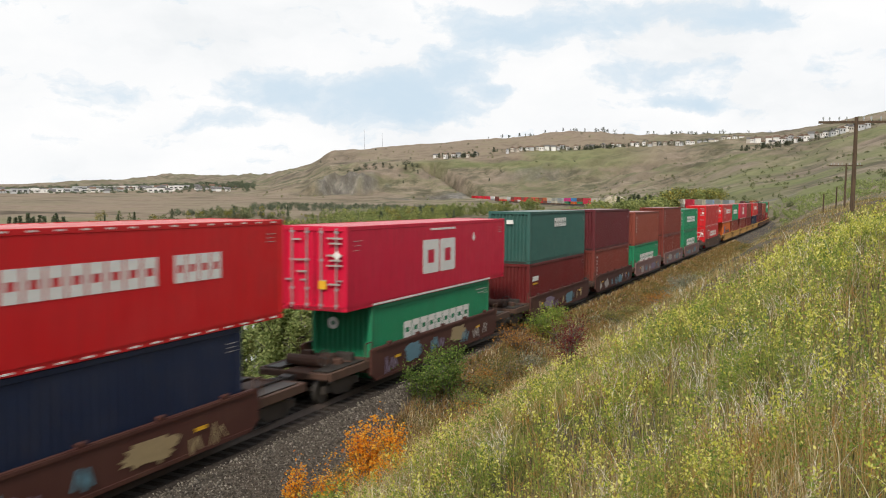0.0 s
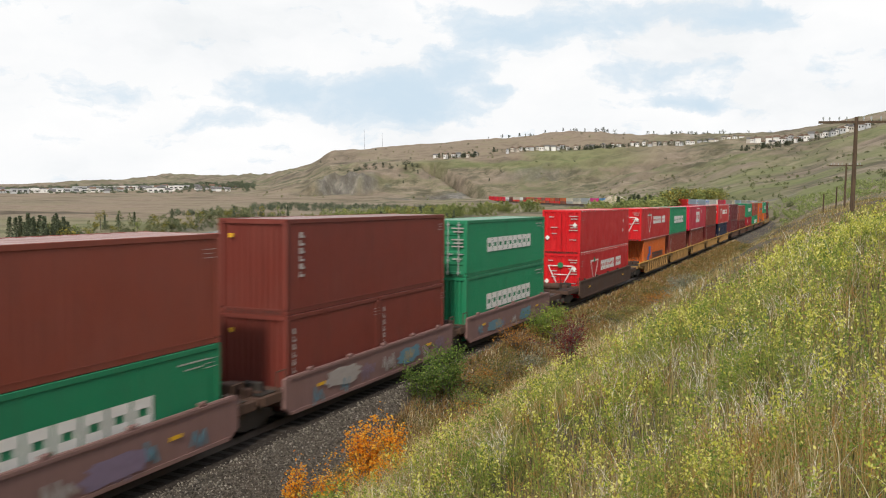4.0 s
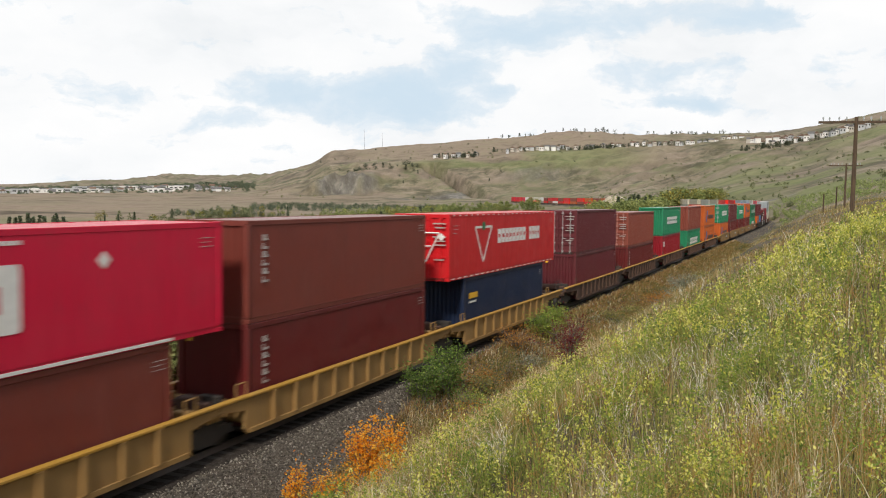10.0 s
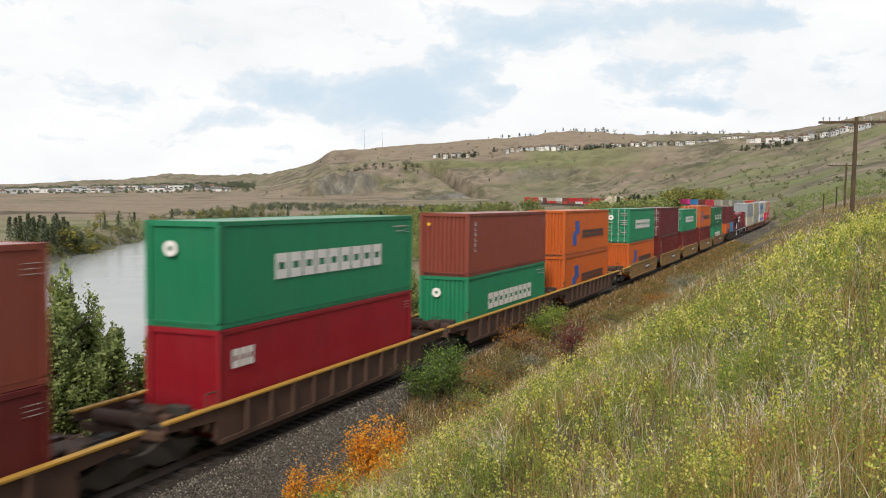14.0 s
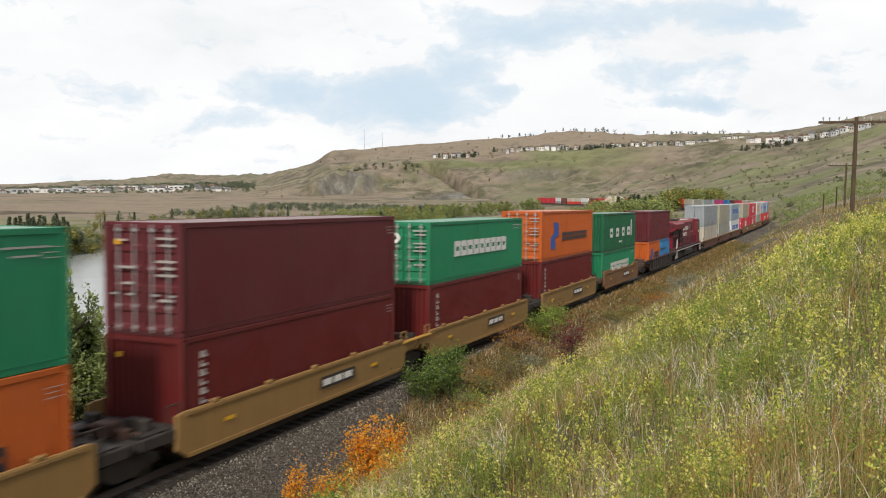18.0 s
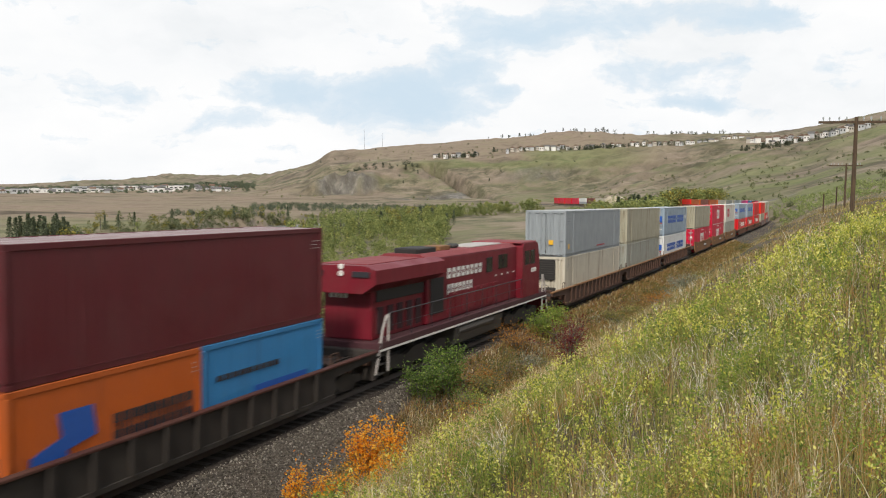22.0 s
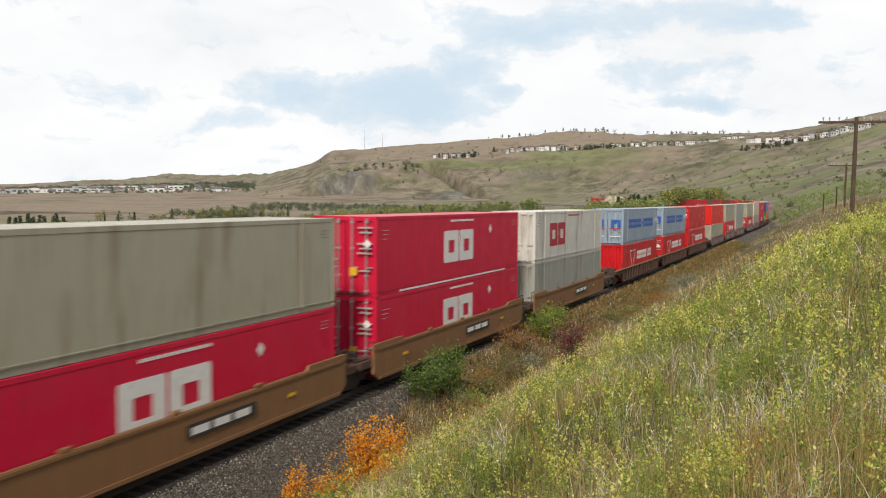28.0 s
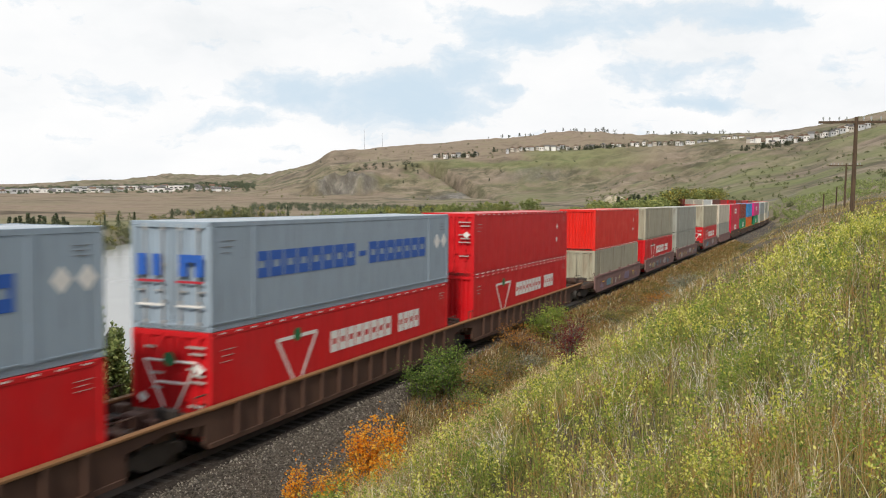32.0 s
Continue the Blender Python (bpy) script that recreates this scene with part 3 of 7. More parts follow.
def hollow(bm, x0, x1, z0, z1, y, stroke=0.24, rim=0.36, round_by=0.0):
    """A plain block with an open middle."""
    def loop(a, b, c, d, r):
        if not r:
            return [(a, c), (b, c), (b, d), (a, d)]
        pts = []
        for cx, cz, q in ((b - r, d - r, 0), (a + r, d - r, 1), (a + r, c + r, 2), (b - r, c + r, 3)):
            pts += [(cx + r * math.cos((q + i / 3) * math.pi / 2), cz + r * math.sin((q + i / 3) * math.pi / 2)) for i in range(4)]
        return pts
    u, v = stroke * (x1 - x0), rim * (z1 - z0)
    out, inn = loop(x0, x1, z0, z1, round_by), loop(x0 + u, x1 - u, z0 + v, z1 - v, round_by * 0.45)
    rings = [[bm.verts.new((x, yy, z)) for x, z in lp] for yy in (y - 0.006, y) for lp in (out, inn)]
    n = len(out)
    for i in range(n):
        j = (i + 1) % n
        for p, q in ((0, 1), (1, 3), (3, 2), (2, 0)):
            bm.faces.new((rings[p][i], rings[p][j], rings[q][j], rings[q][i]))
    bmesh.ops.recalc_face_normals(bm, faces=bm.faces)
    return bm


def bars(bm, pts, width, y):
    """Straight strokes between points of the side wall."""
    for (xa, za), (xb, zb) in pts:
        d = Vector((xb - xa, zb - za)).normalized() * width / 2
        prism(bm, [(xa - d.y, za + d.x), (xa + d.y, za - d.x), (xb + d.y, zb - d.x), (xb - d.y, zb + d.x)], y - 0.006, y)
    return bm


def container(kind, L, h, near="front", far=False):
    """One shipping container of a kind, at the origin, with its parts."""
    col, logo = KIND[kind]
    big = L > 15
    w = 2.59 if big else 2.438
    mat = PAINT[col]
    root = new("shipping_container")
    tagged(root, LABEL[kind] % ("53-foot" if big else "40-foot" if L > 10 else "20-foot"), "container", "containers on the train")
    key = (col, L, h)

    def side():
        pitch, depth = (0.40, 0.003) if big else (0.278, 0.036)
        V, F = corrugated(L - 0.3, h - 0.30, pitch, depth)
        bm = bmesh.new()
        vs = [bm.verts.new((x, y, z + 0.16)) for x, y, z in V]
        for f in F:
            bm.faces.new([vs[i] for i in f])
        return done("side_wall", bm, mat)

    def frame_bar(z0, z1):
        bm = bmesh.new()
        box(bm, -L / 2, L / 2, -0.03, 0.03, z0, z1, 0.012)
        return done("side_rail", bm, mat)

    def post():
        bm = bmesh.new()
        box(bm, -0.09, 0.09, -0.09, 0.09, 0.17, h - 0.12, 0.015)
        return done("corner_post", bm, mat)

    def casting():
        bm = bmesh.new()
        box(bm, -0.09, 0.09, -0.095, 0.095, -0.06, 0.06, 0.012)
        return done("corner_casting", bm, mat)

    def roof():
        bm = bmesh.new()
        n = int(L / 0.55)
        p = (L - 0.2) / n
        for i in range(n):
            x = -L / 2 + 0.1 + i * p
            pts = [(x, 0), (x + p * 0.5, 0), (x + p * 0.6, 0.02), (x + p * 0.9, 0.02), (x + p, 0)]
            for (xa, za), (xb, zb) in zip(pts[:-1], pts[1:]):
                bm.faces.new([bm.verts.new(c) for c in ((xa, -w / 2 + 0.05, h - 0.03 + za), (xb, -w / 2 + 0.05, h - 0.03 + zb), (xb, w / 2 - 0.05, h - 0.03 + zb), (xa, w / 2 - 0.05, h - 0.03 + za))])
        bmesh.ops.remove_doubles(bm, verts=bm.verts, dist=0.001)
        return done("roof", bm, LIT_ROOF_PAINT[col])

    def floor():
        bm = bmesh.new()
        box(bm, -L / 2 + 0.05, L / 2 - 0.05, -w / 2 + 0.05, w / 2 - 0.05, 0.02, 0.14)
        return done("floor", bm, M_GRIME)

    def end_front():
        V, F = corrugated(w - 0.34, h - 0.30, 0.215, 0.075)
        bm = bmesh.new()
        vs = [bm.verts.new((y, -x, z + 0.16)) for x, y, z in V]
        for f in F:
            bm.faces.new([vs[i] for i in f])
        box(bm, -0.03, 0.06, -w / 2 + 0.1, w / 2 - 0.1, 0.0, 0.17)
        box(bm, -0.03, 0.06, -w / 2 + 0.1, w / 2 - 0.1, h - 0.15, h)
        return done("end_wall", bm, mat)

    def door():
        """One leaf: a pressed sheet, ribs lying on the short boxes and upright on the long ones, on a flat frame."""
        bm = bmesh.new()
        dw, d = w / 2 - 0.12, 0.045
        if big:
            n = 3
            p = (dw - 0.02) / n
            prof = [(0.02, 0.0)] + [q for i in range(n) for q in ((0.02 + (i + 0.14) * p, 0.0), (0.02 + (i + 0.22) * p, d), (0.02 + (i + 0.78) * p, d), (0.02 + (i + 0.86) * p, 0.0))] + [(dw, 0.0)]
            rows = [[bm.verts.new((x, yy, z)) for yy, x in prof] for z in (0.17, h - 0.17)]
        else:
            n = 5
            p = (h - 0.34) / n
            prof = [(0.17, 0.0)] + [q for i in range(n) for q in ((0.17 + (i + 0.12) * p, 0.0), (0.17 + (i + 0.24) * p, d), (0.17 + (i + 0.76) * p, d), (0.17 + (i + 0.88) * p, 0.0))] + [(h - 0.17, 0.0)]
            cols = [0.02, 0.09, 0.11, dw - 0.11, dw - 0.09, dw]
            rows = [[bm.verts.new((x if 2 <= i <= 3 else 0.0, yy, z)) for i, yy in enumerate(cols)] for z, x in prof]
        for ra, rb in zip(rows[:-1], rows[1:]):
            for i in range(len(ra) - 1):
                bm.faces.new((ra[i], ra[i + 1], rb[i + 1], rb[i]))
        bmesh.ops.recalc_face_normals(bm, faces=bm.faces)
        return done("door", bm, mat)

    def door_bar(z0, z1):
        bm = bmesh.new()
        box(bm, -0.03, 0.06, -w / 2 + 0.1, w / 2 - 0.1, z0, z1, 0.01)
        return done("door_header", bm, mat)

    def lock_rod():
        bm = bmesh.new()
        rod(bm, (-0.035, 0, 0.08), (-0.035, 0, h - 0.06), 0.028, 6)
        for z in (0.2, 0.75, h * 0.6, h - 0.2):
            box(bm, -0.05, 0.02, -0.07, 0.07, z - 0.04, z + 0.04)
        box(bm, -0.07, -0.03, -0.02, 0.24, 1.02, 1.07)
        return done("lock_rod", bm, M_GALV if col in ("pale_blue", "white", "maroon", "green", "orange", "teal", "crimson") else M_WORN_ROD if col in ("rust_orange", "brown", "dark_red") else mat)

    sw = once(("side",) + key, side)
    part("side_wall", sw, root, m=pose(0, -w / 2 + 0.0, 0))
    part("side_wall", sw, root, m=pose(0, w / 2, 0, 0, 0, 180))
    top, low = once(("top",) + key, lambda: frame_bar(h - 0.14, h)), once(("low",) + key, lambda: frame_bar(0.0, 0.17))
    for y, r in ((-w / 2 + 0.02, 0), (w / 2 - 0.02, 180)):
        part("top_rail", top, root, m=pose(0, y, 0, 0, 0, r))
        part("bottom_rail", low, root, m=pose(0, y * 0.975, 0, 0, 0, r))
    pm, cm = once(("post",) + key, post), once(("cast",) + key, casting)
    for sx in (-1, 1):
        for sy in (-1, 1):
            part("corner_post", pm, root, m=pose(sx * (L / 2 - 0.09), sy * (w / 2 - 0.07), 0))
            if not far:
                part("corner_casting", cm, root, m=pose(sx * (L / 2 - 0.1), sy * (w / 2 - 0.085), 0.058))
                part("corner_casting", cm, root, m=pose(sx * (L / 2 - 0.1), sy * (w / 2 - 0.085), h - 0.055))
    part("roof", once(("roof",) + key, roof), root)
    if not far:
        part("floor", once(("floor",) + key, floor), root)
    ends = (("door", -1), ("front", 1)) if near == "door" else (("front", -1), ("door", 1))
    for e, sx in ends:
        r = 0 if sx < 0 else 180
        base = pose(sx * (L / 2 - 0.08), 0, 0, 0, 0, r)
        if e == "front":
            part("end_wall", once(("front",) + key, end_front), root, m=base)
        else:
            dm, rm = once(("door",) + key, door), once(("rod",) + key, lock_rod)
            part("door_header", once(("dhead",) + key, lambda: door_bar(h - 0.17, h - 0.005)), root, m=base)
            part("door_sill", once(("dsill",) + key, lambda: door_bar(0.0, 0.17)), root, m=base)
            for f in (1, -1):
                dn = part("door", dm, root, m=base @ Matrix.Diagonal((1, f, 1, 1)))
                if sx < 0:
                    for yy in (0.28, w / 2 - 0.42):
                        part("lock_rod", rm, dn, m=pose(0, yy, 0))
    mark(root, kind, col, logo, L, h, w, near, far)
    return root


def decal(name, key, make, root, material, label, many=False):
    ob = part(name, once(key, lambda: done(name, make(bmesh.new()), material)), root, label)
    if many:
        ob["kind"] = "stuff"


def word(root, key, spans, z0, z1, y, material, label, far=False):
    """A word as plain block shapes, each a part; joined on the far cars."""
    if far:
        decal("word_blocks", key + ("far",), lambda bm: [hollow(bm, a, b, z0, z1, y) for a, b in spans] and bm, root, material, label, True)
        return
    for i, (a, b) in enumerate(spans):
        def one(bm):
            return hollow(bm, a, b, z0, z1, y)
        decal("letter_block", key + (i,), one, root, material, label)


def spans(x0, x1, n, fill=0.8, gaps=()):
    p = (x1 - x0) / n
    return [(x0 + i * p, x0 + (i + fill) * p) for i in range(n) if i not in gaps]


def mark(root, kind, col, logo, L, h, w, near, far):
    """The markings on the hill side and the near end."""
    y = -w / 2 - 0.004
    k = ("logo", logo, L, h, col)
    light = M_CODE if col not in ("white", "cream", "ivory", "pale_blue", "grey", "olive", "pale_olive") else M_CODE_DARK

    def small(bm):
        for i in range(3):
            if L > 15:
                block_word(bm, -L * 0.47, -L * 0.47 + 0.6 - 0.1 * i, h * 0.82 - 0.16 * i, h * 0.82 - 0.16 * i + 0.02, 9, y)
            block_word(bm, L * 0.445, L * 0.445 + 0.5 - 0.1 * (i == 1), h * 0.86 - 0.11 * i, h * 0.86 - 0.11 * i + 0.016, 7, y)
        return bm

    def end_codes(bm):
        for z, n, y0 in ((0.86, 5, -0.43), (0.80, 4, -0.42), (0.66, 5, -0.43), (0.60, 4, -0.42), (0.54, 5, -0.43), (0.32, 4, -0.40), (0.84, 3, 0.20), (0.60, 4, 0.10), (0.46, 3, 0.12)):
            for i in range(n):
                yy = w * y0 + i * 0.12
                box(bm, -L / 2 - 0.02, -L / 2 + 0.04, yy, yy + 0.09, h * z - 0.03, h * z + 0.03)
        return bm

    def end_box(name, y0, y1, z0, z1, material, label):
        decal(name, ("eb", L, y0, y1, z0, z1, material.name), lambda bm: box(bm, -L / 2 - 0.026, -L / 2 - 0.014, y0, y1, z0, z1), root, material, label)

    def end_diamond(cy, cz, r):
        def mk(bm):
            vs = [(-L / 2 - 0.024, cy, cz - r), (-L / 2 - 0.024, cy - r, cz), (-L / 2 - 0.024, cy, cz + r), (-L / 2 - 0.024, cy + r, cz)]
            a = [bm.verts.new(v) for v in vs]
            b = [bm.verts.new((v[0] + 0.012, v[1], v[2])) for v in vs]
            bm.faces.new(a)
            for i in range(4):
                bm.faces.new((a[i], b[i], b[(i + 1) % 4], a[(i + 1) % 4]))
            return bm
        decal("diamond_placard", ("ed", L, cy, cz, r), mk, root, M_MARK, "white diamond placard")

    if far:
        if logo in ("monogram", "triangle", "hyphen_word", "wide_word"):
            word(root, k, [(-L * 0.1, L * 0.12)], h * 0.42, h * 0.72, y, M_MARK if logo != "hyphen_word" else M_MARK_BLUE, "pale marking", far=True)
        return
    decal("code_panel", ("small", L, h, light.name), small, root, light, "small unreadable code lines", True)
    if near == "door":
        if light is M_CODE:
            decal("door_code_panel", ("endcode", L, h, light.name), end_codes, root, light, "unreadable code lines on the door", True)
        if col in ("red", "crimson", "scarlet"):
            end_diamond(-w * 0.36, h * 0.66, 0.17)
    if col in ("crimson", "brown", "rust_orange", "maroon", "grey", "teal", "dark_red"):
        if col in ("crimson", "grey"):
            end_box("yellow_label", -w * 0.20, -w * 0.09, h * 0.26, h * 0.36, M_MARK_YELLOW, "small yellow label")
        else:
            end_box("yellow_label", w * 0.28, w * 0.34, h * 0.80, h * 0.845, M_MARK_YELLOW, "small yellow label")
    if L > 15 and col in ("red", "crimson", "scarlet"):
        def dashes(bm):
            if logo == "monogram":
                return box(bm, -L * 0.377, L * 0.377, -w / 2 - 0.002, -w / 2 + 0.03, 0.03, 0.10)
            for x in np.arange(-L / 2 + 0.4, L / 2 - 0.3, 0.72):
                box(bm, x, x + 0.3, -w / 2 - 0.002, -w / 2 + 0.03, 0.05, 0.09)
                if logo != "monogram":
                    box(bm, x, x + 0.2, -w / 2 - 0.018, -w / 2 - 0.004, h - 0.08, h - 0.04)
            return bm
        decal("reflective_tape", ("tape", L, h, logo), dashes, root, M_MARK, "dashed white reflective tape", True)
    if logo == "triangle":
        word(root, k, spans(-L * 0.115, L * 0.165, 8, 0.86) + spans(L * 0.20, L * 0.318, 4, 0.86), h * 0.49, h * 0.73, y, M_MARK, "white block")
        tri = [((-L * 0.308, h * 0.78), (-L * 0.17, h * 0.78)), ((-L * 0.308, h * 0.78), (-L * 0.24, h * 0.22)), ((-L * 0.17, h * 0.78), (-L * 0.24, h * 0.22))]
        decal("triangle_emblem", k + ("t",), lambda bm: bars(bm, tri, 0.11, y), root, M_MARK, "white outlined triangle")
        decal("leaf_emblem", k + ("l",), lambda bm: disc(bm, -L * 0.24, h * 0.80, 0.22, y - 0.008, 7), root, M_MARK_GREEN, "green leaf shape")
        if near == "door":
            def end_tri(bm):
                for (ya, za), (yb, zb) in (((-0.85, .72), (0.85, .72)), ((-0.85, .72), (0, .15)), ((0.85, .72), (0, .15)), ((-0.45, .52), (0.45, .52))):
                    rod(bm, (-L / 2 - 0.03, ya, za * h), (-L / 2 - 0.03, yb, zb * h), 0.035, 4)
                return bm
            decal("end_triangle", k + ("e",), end_tri, root, M_MARK, "white triangle outline on the doors")
            decal("end_leaf", k + ("el",), lambda bm: rod(bm, (-L / 2 - 0.07, 0, h * 0.74), (-L / 2 - 0.05, 0, h * 0.74), 0.2, 8), root, M_MARK_GREEN, "green leaf shape on the doors")
            end_diamond(w * 0.36, h * 0.36, 0.17)
    elif logo == "plain_red":
        for fx, fz in ((0.36, 0.68), (0.355, 0.42)):
            decal("side_placard", k + (fx,), lambda bm: disc(bm, L * fx, h * fz, 0.17, y, 4), root, M_MARK, "white placard")
        end_diamond(w * 0.36, h * 0.36, 0.17)
    elif logo in ("monogram", "monogram_red"):
        mat = M_MARK if logo == "monogram" else M_MARK_RED
        mid = -0.009 if logo == "monogram" else -0.215
        a, b, z0, z1 = L * (mid - 0.105), L * (mid + 0.105), h * 0.29, h * 0.76
        m = (a + b) / 2

        def first(bm):
            return hollow(bm, a, m - 0.06, z0, z1, y, 0.30, 0.30, 0.1)

        def second(bm):
            return hollow(bm, m + 0.06, b, z0, z1, y, 0.30, 0.30, 0.1)

        decal("monogram_block", k + (1,), first, root, mat, "large block shape")
        decal("monogram_block", k + (2,), second, root, mat, "large block shape")
        decal("diamond_placard", k + ("d",), lambda bm: disc(bm, L * 0.236, h * 0.74, 0.2, y, 4), root, M_MARK, "white diamond placard")
        decal("slogan_bar", k + ("s",), lambda bm: block_word(bm, -L * 0.07, L * 0.10, h * 0.89, h * 0.92, 12, y), root, mat, "thin line of unreadable writing", True)
    elif logo == "wide_word":
        word(root, k, spans(-L * 0.28, L * 0.29, 9, 0.88), h * 0.40, h * 0.66, y, M_MARK, "large white block")

        def ring(bm):
            n, x0, x1 = 20, -L / 2 - 0.016, -L / 2 - 0.006
            loops = [[bm.verts.new((x, 0.35 + r * math.cos(6.28319 * i / n), h * 0.74 + r * math.sin(6.28319 * i / n))) for i in range(n)] for x in (x0, x1) for r in (0.22, 0.08)]
            for i in range(n):
                j = (i + 1) % n
                for p, q in ((0, 1), (1, 3), (3, 2), (2, 0)):
                    bm.faces.new((loops[p][i], loops[p][j], loops[q][j], loops[q][i]))
            bmesh.ops.recalc_face_normals(bm, faces=bm.faces)
            return bm
        decal("round_emblem", ("ring", L, h), ring, root, M_MARK, "white ring emblem")
        decal("side_code_panel", k + ("s",), lambda bm: block_word(block_word(bm, L * 0.36, L * 0.46, h * 0.86, h * 0.875, 9, y), L * 0.38, L * 0.44, h * 0.80, h * 0.813, 6, y), root, M_CODE, "thin unreadable lines", True)
    elif logo == "bird_word" and L > 10:
        word(root, k, spans(-L * 0.142, L * 0.371, 11, 0.84), h * 0.37, h * 0.54, y, M_MARK_DARK, "dark block")
        bird = [(-.345, .22), (-.265, .22), (-.275, .44), (-.203, .5), (-.215, .76), (-.30, .76), (-.285, .56), (-.347, .46)]
        decal("bird_emblem", k + ("b",), lambda bm: prism(bm, [(fx * L, fz * h) for fx, fz in bird], y - 0.006, y), root, M_MARK_BLUE, "blue abstract emblem")
    elif logo == "bird_word":
        word(root, k, spans(-L * 0.02, L * 0.45, 9, 0.8), h * 0.36, h * 0.60, y, M_MARK_DARK, "dark block")
        decal("bird_emblem", k + ("b",), lambda bm: prism(bm, [(x0 * L, z0 * h) for x0, z0 in ((-.40, .2), (-.22, .2), (-.24, .42), (-.10, .48), (-.12, .74), (-.28, .74), (-.26, .54), (-.40, .44))], y - 0.006, y), root, M_MARK_BLUE, "blue abstract emblem")
    elif logo == "spaced_word":
        word(root, k, [(-L * .31, -L * .232), (-L * .133, -L * .051), (L * .047, L * .129), (L * .219, L * .314)], h * 0.36, h * 0.60, y, M_MARK, "spaced white block")
        decal("upright_bar", k + ("u",), lambda bm: box(bm, L * 0.338, L * 0.375, y - 0.006, y, h * 0.34, h * 0.80), root, M_MARK, "white upright bar")
        decal("thin_bar", k + ("n",), lambda bm: block_word(bm, -L * 0.04, L * 0.06, h * 0.19, h * 0.24, 5, y), root, M_MARK, "short unreadable line", True)
    elif logo == "upright_word":
        def upright(bm):
            for i in range(6):
                z = h * 0.86 - i * 0.24
                box(bm, -L * 0.44, -L * 0.418, y - 0.006, y, z - 0.17, z - 0.1)
                box(bm, -L * 0.44, -L * (0.434 if i % 2 else 0.424), y - 0.006, y, z - 0.1, z)
            return bm
        decal("upright_word", k, upright, root, M_CODE, "column of unreadable pale letters", True)
    elif logo == "low_bar":
        decal("faded_panel", k, lambda bm: box(bm, -L * 0.12, L * 0.34, y - 0.006, y, h * 0.22, h * 0.44), root, M_MARK_BLUE, "faded dark blue panel")
        decal("faded_line", k + (1,), lambda bm: block_word(bm, -L * 0.4, L * 0.1, h * 0.6, h * 0.66, 9, y), root, M_MARK_DARK, "faded unreadable line", True)
    elif logo == "badge" and col == "cherry":
        word(root, k, [(-L * 0.452, -L * 0.425), (-L * 0.42, -L * 0.398), (-L * 0.393, -L * 0.37)], h * 0.62, h * 0.80, y, M_MARK, "small white block")
    elif logo == "badge":
        decal("badge", k, lambda bm: box(bm, -L * 0.45, -L * 0.36, y - 0.006, y, h * 0.66, h * 0.75), root, M_MARK if col != "navy" else M_MARK_YELLOW, "small badge")
        decal("badge_stripe", k + (1,), lambda bm: box(bm, -L * 0.445, -L * 0.375, y - 0.007, y, h * 0.59, h * 0.62), root, M_MARK_YELLOW if col == "dark_red" else M_MARK, "small stripe")
    elif logo == "ship_word":
        word(root, k, spans(-L * 0.105, L * 0.113, 6, 0.8), h * 0.68, h * 0.86, y, M_MARK, "white block")
        end_box("white_label", -w * 0.1, w * 0.06, h * 0.76, h * 0.84, M_MARK, "white label")
        end_box("white_label", w * 0.14, w * 0.3, h * 0.76, h * 0.84, M_MARK, "white label")
    elif logo == "hyphen_word":
        word(root, k, spans(-L * 0.376, -L * 0.008, 8, 0.86) + spans(L * 0.05, L * 0.357, 7, 0.86), h * 0.44, h * 0.70, y, M_MARK_BLUE, "large blue block")
        decal("dash_mark", k + ("h",), lambda bm: box(bm, L * 0.004, L * 0.036, y - 0.006, y, h * 0.54, h * 0.60), root, M_MARK_BLUE, "blue dash")
        for fx in (0.425, 0.47):
            decal("white_diamond", k + (fx,), lambda bm: disc(bm, L * fx, h * 0.62, 0.3, y, 4), root, M_MARK, "white diamond")
        end_box("end_monogram", -w * 0.42, -w * 0.32, h * 0.5, h * 0.70, M_MARK_BLUE, "blue block on the doors")
        end_box("end_monogram", -w * 0.22, -w * 0.12, h * 0.5, h * 0.70, M_MARK_BLUE, "blue block on the doors")
        end_box("end_monogram", -w * 0.32, -w * 0.22, h * 0.63, h * 0.70, M_MARK_BLUE, "blue block on the doors")
        end_box("end_monogram", w * 0.12, w * 0.22, h * 0.5, h * 0.70, M_MARK_BLUE, "blue block on the doors")
        end_box("end_monogram", w * 0.3, w * 0.42, h * 0.5, h * 0.70, M_MARK_BLUE, "blue block on the doors")
        for z in (0.44, 0.22):
            end_box("end_bar", -w * 0.42, -w * 0.08, h * z, h * z + 0.06, M_MARK_RED if z > 0.4 else M_MARK, "thin bar")
            end_box("end_bar", w * 0.08, w * 0.42, h * z, h * z + 0.06, M_MARK_RED if z > 0.4 else M_MARK, "thin bar")
    if kind == "grey":
        decal("side_label", k + ("y",), lambda bm: box(bm, -L * 0.455, -L * 0.44, y - 0.006, y, h * 0.16, h * 0.27), root, M_MARK_YELLOW, "small orange-yellow label")
        decal("faded_line", k + ("f",), lambda bm: box(bm, L * 0.02, L * 0.17, y - 0.006, y, h * 0.12, h * 0.15), root, M_MARK_RED, "faded thin red line")
    if kind == "cream":
        end_box("cooling_unit", -w * 0.26, w * 0.38, h * 0.50, h * 0.94, M_DARK, "black louvred cooling unit")
        def slats(bm):
            for i in range(8):
                box(bm, -L / 2 - 0.04, -L / 2 - 0.024, -w * 0.24, w * 0.36, h * (0.53 + 0.05 * i), h * (0.545 + 0.05 * i))
            return bm
        decal("louvres", ("louv", L), slats, root, M_STEEL, "grey louvre slats", True)
